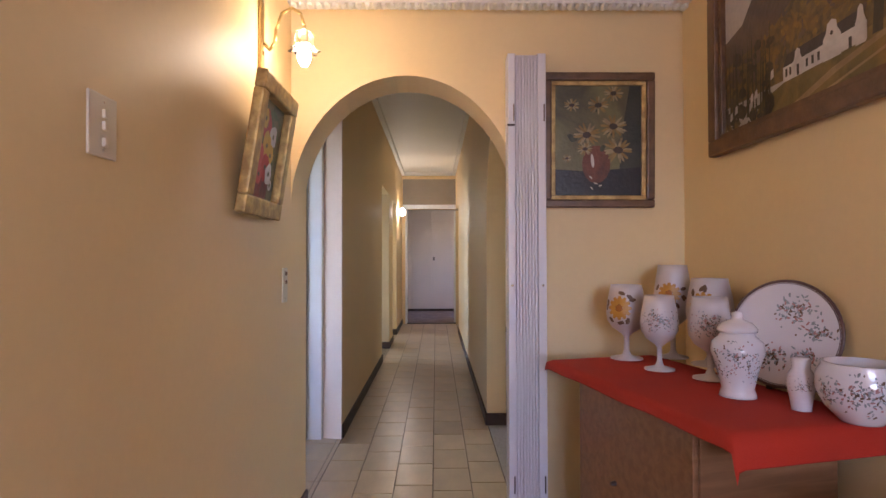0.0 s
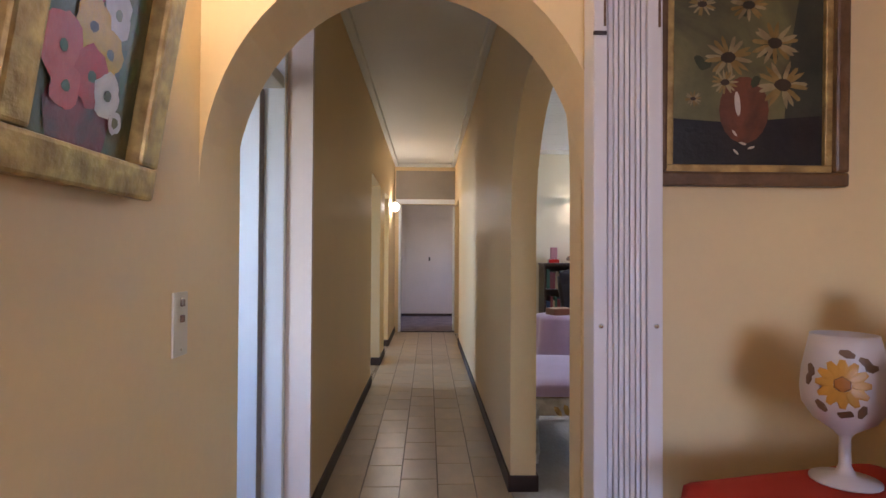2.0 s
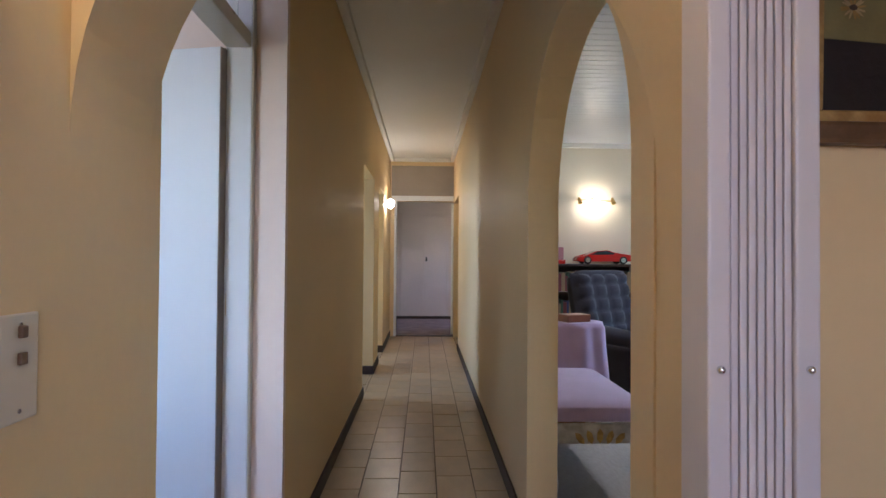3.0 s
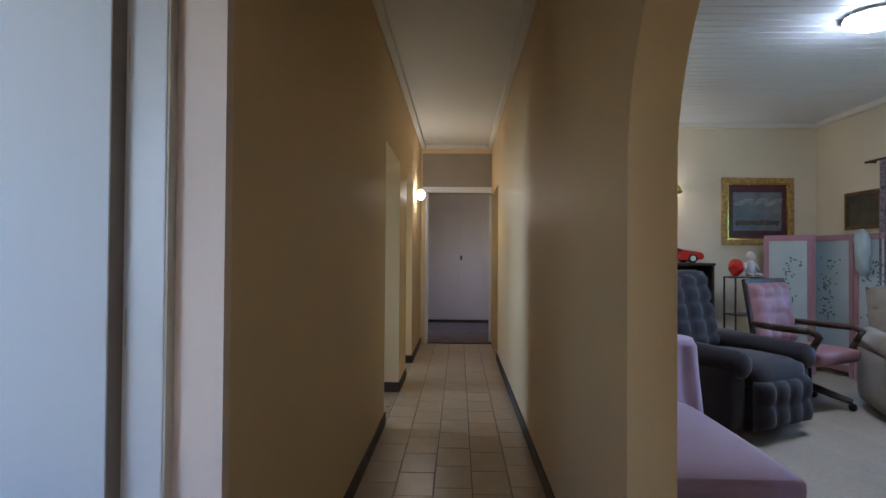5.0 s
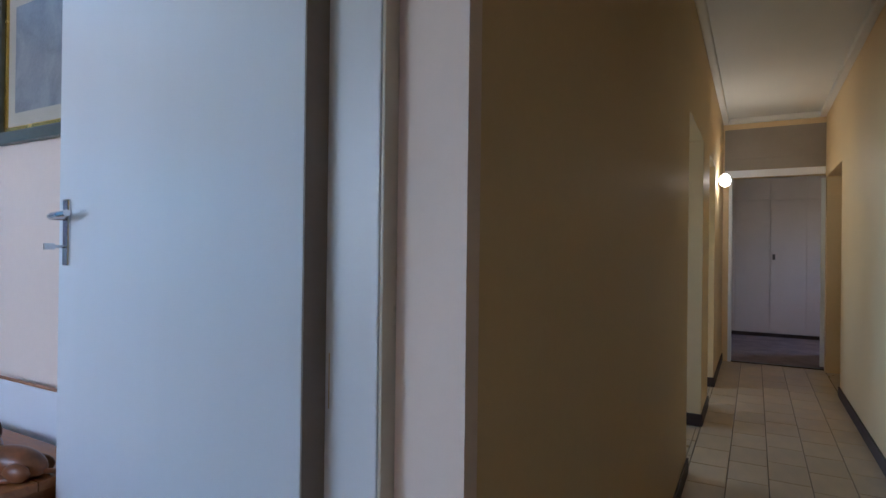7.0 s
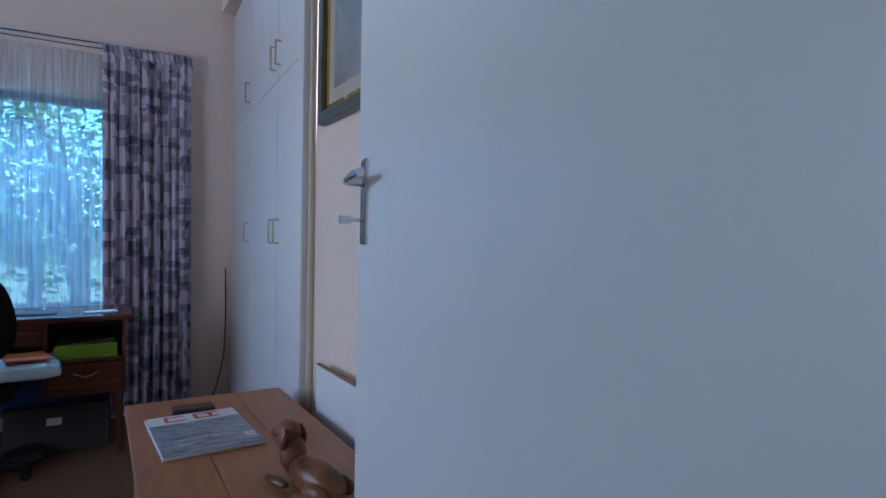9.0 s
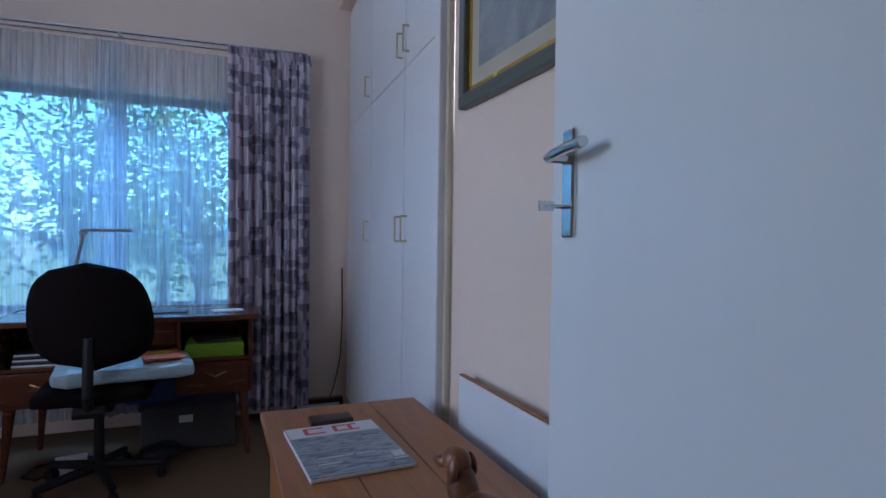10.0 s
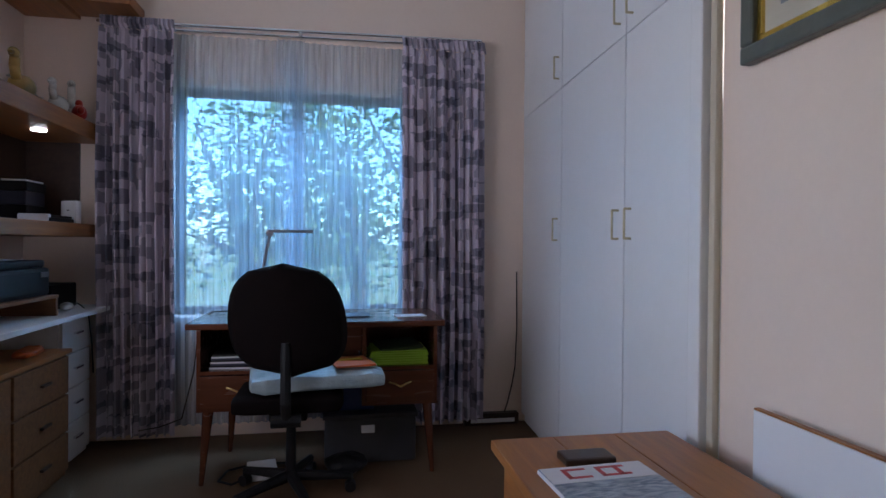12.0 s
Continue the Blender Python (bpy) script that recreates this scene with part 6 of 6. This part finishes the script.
for z in (0.062, 0.422, 0.782):
    x = 1.52
    while x < 2.56:
        w = rnd.uniform(0.025, 0.05)
        h = rnd.uniform(0.19, 0.27)
        b_ = empty("book", "cloth-bound book standing on the dark bookcase", "book", (x + w / 2, 8.97, z + 0.006), 0, "books on the bookcase")
        part("cover", box(bm_new(), -w / 2 + 0.001, w / 2 - 0.001, -0.09, 0.09, 0, h, 0.003), BOOKM[rnd.randrange(4)], b_)
        x += w
CARRED = mat("glossy_red_car_paint", (0.55, 0.02, 0.015), 0.15, 0.03, 6, 40, 0.0, coat=0.6)
car = empty("model_car", "large glossy red model sports car", "model car", (2.17, 8.93, 1.136), 0)
L = 0.70
out = [(-0.35, 0.035), (-0.34, 0.085), (-0.22, 0.105), (-0.10, 0.165), (0.04, 0.172), (0.16, 0.125), (0.30, 0.118), (0.345, 0.10), (0.35, 0.045), (0.30, 0.03), (-0.30, 0.028)]
bm = bm_new()
prism(bm, out, "y", -0.14, 0.14)
bmesh.ops.bevel(bm, geom=list(bm.edges), offset=0.012, segments=2, affect="EDGES")
part("body", bm, CARRED, car, smooth=False)
bm = bm_new()
prism(bm, [(-0.19, 0.112), (-0.10, 0.158), (0.03, 0.164), (0.12, 0.132), (0.10, 0.118)], "y", -0.1425, -0.1405)
part("side_window", bm, BLACK, car)
for x in (-0.225, 0.225):
    for s in (-1, 1):
        y = s * 0.125
        bm = bm_new()
        tube(bm, (x, y - 0.02, 0.048), (x, y + 0.02, 0.048), 0.048, 0.048, 22)
        wh = part("wheel", bm, BLACK, car)
        bm = bm_new()
        tube(bm, (x, y + s * 0.0205, 0.048), (x, y + s * 0.024, 0.048), 0.032, 0.030, 16)
        part("rim", bm, CHROME, wh)
bx = empty("ornament_box", "small pink and red ornament on the bookcase", "ornament", (1.62, 8.93, 1.136))
part("base", box(bm_new(), -0.07, 0.07, -0.05, 0.05, 0, 0.05, 0.006), CARRED, bx)
part("block", box(bm_new(), -0.04, 0.05, -0.03, 0.03, 0.051, 0.21, 0.01), PINK, bx)

# wall lamp, pictures
lw = empty("spot_lamp", "brass bar wall lamp with two lit bulbs", "wall lamp", (2.14, 9.2, 1.96))
part("bar", tube(bm_new(), (-0.24, -0.05, 0.02), (0.26, -0.05, 0.0), 0.007), BRASS, lw)
part("backplate", tube(bm_new(), (0, -0.0005, 0.01), (0, -0.06, 0.01), 0.03, 0.02, 16), BRASS, lw)
for x in (-0.2, 0.24):
    part("spot", tube(bm_new(), (x, -0.03, 0.04), (x, -0.09, -0.03), 0.018, 0.03, 12), BRASS, lw)
bm = bm_new()
blob(bm, (0.0, -0.10, -0.02), (0.045, 0.045, 0.045), sub=3)
g2 = part("bulb", bm, glow("lit_spot_glass", (1.0, 0.9, 0.7), 4.0), lw, smooth=True)
g2.visible_shadow = False
LAKE = [oil("blue_grey_lake_art", (0.13, 0.16, 0.20), (0.22, 0.24, 0.26), 4), oil("maroon_mount", (0.10, 0.025, 0.04), (0.07, 0.02, 0.03)), oil("pale_cloud", (0.36, 0.38, 0.40), (0.22, 0.25, 0.28)), oil("dark_reed", (0.06, 0.06, 0.05), (0.10, 0.09, 0.07))]


def lake(bm, w, h):
    flat(bm, [(-w / 2, -h / 2), (w / 2, -h / 2), (w / 2, h / 2), (-w / 2, h / 2)], -0.006, 1)
    a, b = w * 0.40, h * 0.34
    flat(bm, [(-a, -b), (a, -b), (a, b), (-a, b)], -0.008, 0)
    for k in range(9):
        disc(bm, (-0.3 + 0.08 * k) * w, (0.14 + 0.03 * (k % 3)) * h, 0.08 * w, 0.04 * h, -0.0085 - 0.0001 * k, 2, 10, 0, 0.4, k)
        disc(bm, (-0.32 + 0.08 * k) * w, -0.20 * h, 0.05 * w, 0.05 * h, -0.0090 - 0.0001 * k, 3, 8, 0, 0.5, k)


picture("picture", "blue-grey lake print with maroon mount in a gilt frame", (3.28, 9.2, 1.72), 0, 0.80, 0.76, 0.06, 0.035, GILT, LAKE, lake, None, GOLDB)
DKART = [oil("dark_landscape_art", (0.10, 0.085, 0.05), (0.05, 0.045, 0.03), 5)]


def dark_art(bm, w, h):
    flat(bm, [(-w / 2, -h / 2), (w / 2, -h / 2), (w / 2, h / 2), (-w / 2, h / 2)], -0.006, 0)


picture("picture", "dark landscape painting in a thin brown frame", (3.95, 8.46, 1.68), -90, 0.50, 0.38, 0.03, 0.03, BRFRAME, DKART, dark_art, None, None)

# folding screen
SCRF = mat("mauve_pink_screen_frame", (0.40, 0.22, 0.27), 0.5, 0.06, 6, 60, 0.03)
SCRP = mat("pale_blue_grey_screen_panel", (0.50, 0.58, 0.62), 0.5, 0.05, 3, 50, 0.02)
SCRL = mat("painted_blue_green_foliage", (0.10, 0.20, 0.18), 0.6, 0.1, 8, 60, 0.0)
fs = empty("folding_screen", "four-panel folding screen with painted plants and pink frames", "folding screen")
pts = [(3.20, 8.90), (3.54, 8.60), (3.70, 8.96), (3.80, 8.38), (3.90, 7.92)]
for k, (a, b) in enumerate(zip(pts[:-1], pts[1:])):
    w = math.hypot(b[0] - a[0], b[1] - a[1]) - 0.006
    an = math.degrees(math.atan2(b[1] - a[1], b[0] - a[0]))
    pn = part("panel", box(bm_new(), 0.05, w - 0.05, -0.008, 0.008, 0.12, 1.37), SCRP, fs)
    pn.matrix_basis = pose(a[0], a[1], 0.005, 0, 0, an)
    bm = bm_new()
    for x0, x1, z0, z1 in ((0, 0.05, 0, 1.43), (w - 0.05, w, 0, 1.43), (0.0505, w - 0.0505, 1.37, 1.43), (0.0505, w - 0.0505, 0.06, 0.12)):
        box(bm, x0, x1, -0.016, 0.016, z0, z1, 0.004)
    part("panel_frame", bm, SCRF, pn)
    rnd = random.Random(40 + k)
    bm = bm_new()
    for q in range(60):
        z = 0.45 + 0.75 * rnd.random()
        x = w / 2 + rnd.gauss(0, 0.055) + 0.05 * math.sin(z * 6)
        bmesh.ops.create_icosphere(bm, subdivisions=1, radius=1, matrix=pose(x, -0.0085, z, 0, rnd.random() * 180, 0) @ Matrix.Diagonal((0.026 * rnd.uniform(0.4, 1), 0.0012, 0.009, 1)))
    part("painted_plant", bm, SCRL, pn)
hb = empty("hanging_bag", "pale sheer cloth bag hanging on the screen", "bag", (3.81, 8.24, 1.10))
bm = bm_new()
blob(bm, (-0.03, 0, 0.15), (0.06, 0.10, 0.24), sub=3)
for v in bm.verts:
    v.co += 0.03 * noise.noise_vector(v.co * 9)
part("cloth", bm, mat("pale_aqua_sheer_cloth", (0.50, 0.62, 0.66), 0.8, 0.08, 8, 90, 0.05), hb, smooth=True)

# pink swivel armchair
pc = empty("swivel_armchair", "dusty pink buttoned leather swivel armchair with carved wooden arms", "armchair", (2.72, 7.42, 0.005), 30)
PINKL = mat("dusty_pink_leather", (0.34, 0.17, 0.19), 0.4, 0.1, 6, 60, 0.05)
bm = bm_new()
quilt(bm, -0.26, 0.26, 0.0, 0.52, 0.0, 4, 4, 0.025, 0.05)
bk = part("backrest", bm, PINKL, pc, smooth=True)
bk.matrix_basis = pose(0, 0.22, 0.46, -10, 0, 0)
bm = bm_new()
box(bm, -0.29, 0.29, 0.001, 0.035, -0.05, 0.56, 0.015)
bk2 = part("back_frame", bm, DARKW, pc)
bk2.matrix_basis = pose(0, 0.22, 0.46, -10, 0, 0)
bm = bm_new()
pillow(bm, -0.28, 0.28, -0.30, 0.22, 0.36, 0.47, 0.04, 0.02)
part("seat", bm, PINKL, pc, smooth=True)
for s in (-1, 1):
    bm = bm_new()
    path_tube(bm, [(s * 0.28, 0.25, 0.64), (s * 0.31, 0.05, 0.63), (s * 0.31, -0.22, 0.63), (s * 0.31, -0.29, 0.60), (s * 0.30, -0.24, 0.52), (s * 0.29, -0.20, 0.42)], 0.026, 10)
    part("arm", bm, DARKW, pc, smooth=True)
part("post", tube(bm_new(), (0, -0.03, 0.12), (0, -0.03, 0.37), 0.03, 0.03, 12), BLACK, pc)
for k in range(4):
    a = radians(90 * k + 20)
    bm = bm_new()
    tube(bm, (0, -0.03, 0.16), (0.30 * math.cos(a), -0.03 + 0.30 * math.sin(a), 0.07), 0.035, 0.022, 10)
    lg = part("leg", bm, DARKW, pc)
    bm = bm_new()
    blob(bm, (0.30 * math.cos(a), -0.03 + 0.30 * math.sin(a), 0.032), (0.03, 0.03, 0.032), sub=2)
    part("castor", bm, BLACK, lg, smooth=True)

# side stand with doll
ss = empty("side_stand", "dark open metal stand beside the bookcase", "stand", (2.84, 8.62, 0.005))
for x in (-0.14, 0.14):
    for y in (-0.12, 0.12):
        part("post", tube(bm_new(), (x, y, 0), (x, y, 0.98), 0.010, 0.010, 8), DARKW, ss)
for z in (0.25, 0.6, 0.98):
    part("shelf", box(bm_new(), -0.15, 0.15, -0.13, 0.13, z, z + 0.015, 0.002), DARKW, ss)
rb2 = empty("red_bag", "crumpled red bag on the dark stand", "bag", (2.76, 8.62, 1.001))
bm = bm_new()
blob(bm, (0, 0, 0.09), (0.07, 0.08, 0.09), sub=3)
for v in bm.verts:
    v.co += 0.02 * noise.noise_vector(v.co * 15)
    v.co.z = max(0, v.co.z)
part("bag", bm, CARRED, rb2)
bm = bm_new()
blob(bm, (0, 0, 0.09), (0.05, 0.045, 0.09), sub=2)
blob(bm, (0, 0, 0.215), (0.042, 0.042, 0.048), sub=2)
for s in (-1, 1):
    tube(bm, (s * 0.03, 0, 0.03), (s * 0.05, -0.10, 0.02), 0.02, 0.014, 8)
    tube(bm, (s * 0.045, 0, 0.14), (s * 0.08, -0.03, 0.06), 0.015, 0.012, 8)
dl2 = part("doll", bm, PORC, None, smooth=True)
dl2.matrix_world = pose(2.90, 8.60, 0.9995, 0, 0, 10)
tagged(dl2, "plain white porcelain doll sitting on the dark stand", "doll")

# ceiling light
cl2 = empty("ceiling_light", "lit round frosted ceiling light", "ceiling light", (2.50, 6.33, HC))
part("rim", tube(bm_new(), (0, 0, -0.02), (0, 0, -0.0005), 0.17, 0.17, 32), CHROME, cl2)
bm = bm_new()
lathe(bm, [(0.02, -0.085), (0.09, -0.075), (0.14, -0.05), (0.16, -0.0205)], n=32)
dg = part("diffuser", bm, glow("lit_frosted_diffuser", (0.92, 0.97, 1.0), 6.0), cl2, smooth=True)
dg.visible_shadow = False

# living room window and curtain
wl2 = empty("window_2", "dark-framed wide living room window", "window", (0, 0, 0), kind="structure")
bm = bm_new()
for y0, y1, z0, z1 in ((6.35, 6.41, 0.25, 2.05), (7.79, 7.85, 0.25, 2.05), (6.41, 7.79, 0.25, 0.31), (6.41, 7.79, 1.99, 2.05), (7.2, 7.24, 0.31, 1.99)):
    box(bm, 4.02, 4.07, y0, y1, z0, z1, 0.004)
part("window_frame", bm, DKFRAME, wl2)
for y0, y1 in ((6.412, 7.198), (7.242, 7.788)):
    p = part("pane", box(bm_new(), 4.043, 4.047, y0, y1, 0.312, 1.988), PANE, wl2)
    p.visible_shadow = False
FLORAL = mat("grey_mauve_floral_print", (0.34, 0.28, 0.29), 0.9, 0.3, 16, 90, 0.05, second=(0.12, 0.09, 0.11), warp=2.0)
cv = empty("curtain", "grey floral curtain gathered beside the living room window", "curtain")
part("panel", curtain_sheet(bm_new(), 3.86, 7.60, 8.14, 0.05, 2.12, 8, 0.028, 21, 8, 140), FLORAL, cv, smooth=True)
part("rail", tube(bm_new(), (3.86, 6.0, 2.13), (3.86, 8.32, 2.13), 0.010), DARKW, cv)
part("bracket", box(bm_new(), 3.862, 3.9495, 8.29, 8.305, 2.12, 2.14), DARKW, cv)

# windows of the other rooms: plain frames
for nm, ax, c0, lo, hi, z0, z1 in (("window_7", "y", 1.50, -3.4, -1.6, 0.80, 2.10), ("window_3", "y", -2.72, -0.35, 0.85, 0.85, 2.05), ("window_4", "x", -2.62, 6.5, 7.6, 0.9, 2.0), ("window_5", "x", -2.62, 8.4, 9.4, 0.9, 2.0), ("window_6", "x", 1.94, 11.2, 12.4, 0.9, 2.0)):
    wv = empty(nm, "plain dark-framed window", "window", kind="structure")
    bm = bm_new()
    mid = (lo + hi) / 2
    for a, b, p, q in ((lo, lo + 0.04, z0, z1), (hi - 0.04, hi, z0, z1), (mid - 0.02, mid + 0.02, z0 + 0.04, z1 - 0.04), (lo + 0.04, hi - 0.04, z0, z0 + 0.04), (lo + 0.04, hi - 0.04, z1 - 0.04, z1)):
        if ax == "x":
            box(bm, c0, c0 + 0.04, a, b, p, q)
        else:
            box(bm, a, b, c0, c0 + 0.04, p, q)
    part("window_frame", bm, DKFRAME, wv)

# ================= garden =================
GRASS = mat("dry_lawn", (0.10, 0.12, 0.04), 0.95, 0.3, 0.8, 30, 0.2, second=(0.16, 0.13, 0.06))
bm = bm_new()
box(bm, -700, 700, -700, 700, -0.6, -0.30)
tagged(part("ground", bm, GRASS), "dry garden lawn around the house", kind="structure")
BARK = mat("grey_brown_bark", (0.11, 0.08, 0.06), 0.9, 0.2, 8, 40, 0.3)
LEAF = mat("glossy_green_leaf", (0.055, 0.11, 0.03), 0.5, 0.2, 3, 20, 0.0, second=(0.10, 0.13, 0.035))


def garden_tree(x, y, h, spread, seed, leaves):
    rnd = random.Random(seed)
    tr = empty("tree", "leafy green garden tree outside the window", "tree", (x, y, -0.301), 0, "garden trees")
    bm = bm_new()
    tips = []
    tube(bm, (0, 0, 0), (0.08, 0.05, h * 0.4), 0.11, 0.075, 9)
    for k in range(9):
        a = rnd.random() * 6.283
        z0 = h * rnd.uniform(0.18, 0.42)
        e = Vector((spread * rnd.uniform(0.4, 0.9) * math.cos(a), spread * rnd.uniform(0.4, 0.9) * math.sin(a), h * rnd.uniform(0.35, 0.95)))
        m_ = Vector((e.x * 0.45, e.y * 0.45, (z0 + e.z) / 2))
        tube(bm, (0.06, 0.04, z0), m_, 0.045, 0.028, 7)
        tube(bm, m_, e, 0.028, 0.008, 6)
        tips += [e, m_ * 0.4 + e * 0.6, m_]
    part("trunk", bm, BARK, tr)
    vs, fs_ = [], []
    for k in range(leaves):
        c = tips[rnd.randrange(len(tips))] + Vector((rnd.gauss(0, 0.30), rnd.gauss(0, 0.30), rnd.gauss(0, 0.32)))
        u = Vector((rnd.gauss(0, 1), rnd.gauss(0, 1), rnd.gauss(0, 0.6))).normalized()
        w = u.cross(Vector((rnd.gauss(0, 1), rnd.gauss(0, 1), rnd.gauss(0, 1)))).normalized()
        s = rnd.uniform(0.035, 0.075)
        i = len(vs)
        vs += [c - u * s, c + w * s * 0.4, c + u * s, c - w * s * 0.4]
        fs_.append((i, i + 1, i + 2, i + 3))
    me = bpy.data.meshes.new("crown")
    me.from_pydata([tuple(v) for v in vs], [], fs_)
    me.materials.append(LEAF)
    cr = new("crown", me)
    cr.parent = tr
    return tr


for k, (x, y, h, s) in enumerate(((-7.6, 3.5, 3.6, 1.1), (-8.4, 2.2, 3.4, 1.0), (-9.2, 4.6, 4.2, 1.5), (-8.0, 0.2, 3.4, 1.1), (-10.6, 2.9, 3.2, 1.3), (-11.5, 5.8, 4.8, 1.8), (-12.5, 0.2, 4.0, 1.8))):
    garden_tree(x, y, h, s, 50 + k, 2600)

# ================= floor tiles =================
TW, TLEN, GAP = 0.197, 0.300, 0.005


def tile_mesh(w, l):
    bm = bm_new()
    box(bm, -w / 2, w / 2, -l / 2, l / 2, -0.005, 0.001, 0.0)
    bmesh.ops.bevel(bm, geom=[e for e in bm.edges if all(v.co.z > 0 for v in e.verts)], offset=0.0015, segments=1, affect="EDGES")
    me = bpy.data.meshes.new("tile")
    bm.to_mesh(me)
    bm.free()
    me.materials.append(TILE)
    return me


tiles = {}
x = XL + 0.002
col = 0
while x < XR + 0.005:
    w = min(TW, XR + 0.006 - x)
    y = YB - 0.23 - (0.15 if col % 2 else 0.02) - 0.03 * (col % 3)
    while y < YE:
        y0, y1 = max(y, YA - 0.24), min(y + TLEN, YE - 0.012)
        l = y1 - y0
        if w > 0.02 and l > 0.03:
            key = (round(w, 3), round(l, 3))
            if key not in tiles:
                tiles[key] = tile_mesh(w - GAP, l - GAP)
            ob = new("tile", tiles[key])
            ob.parent = floor
            ob.location = (x + w / 2, (y0 + y1) / 2, 0.0)
            ob.rotation_euler = (0.002 * math.sin(31 * x + 17 * y), 0.0015 * math.sin(13 * y), 0)
        y += TLEN
    x += TW
    col += 1
# tiles of the entrance and the sill of the doorways, joined
vs, fs_ = [], []
for (ax0, ax1, ay0, ay1) in ((XL, 1.05, -2.6, YA - 0.242), (-0.838, XL, 2.99, 4.015), (-0.838, XL, 6.70, 7.63), (-0.838, XL, 8.26, 8.97), (XR + 0.01, 1.9, 9.19, YE), (XR + 0.008, 1.05, YA - 0.24, YB)):
    x = ax0
    while x < ax1 - 0.02:
        y = ay0
        while y < ay1 - 0.02:
            a, b, c, d = x + 0.0025, min(x + TW, ax1) - 0.0025, y + 0.0025, min(y + TLEN, ay1) - 0.0025
            i = len(vs)
            vs += [(a, c, 0.0), (b, c, 0.0), (b, d, 0.0), (a, d, 0.0), (a, c, -0.005), (b, c, -0.005), (b, d, -0.005), (a, d, -0.005)]
            fs_ += [(i, i + 1, i + 2, i + 3), (i, i + 4, i + 5, i + 1), (i + 1, i + 5, i + 6, i + 2), (i + 2, i + 6, i + 7, i + 3), (i + 3, i + 7, i + 4, i)]
            y += TLEN
        x += TW
me = bpy.data.meshes.new("tiles")
me.from_pydata(vs, [], fs_)
me.materials.append(TILE)
ts = new("tile_field", me)
ts.parent = floor
ts["kind"] = "stuff"
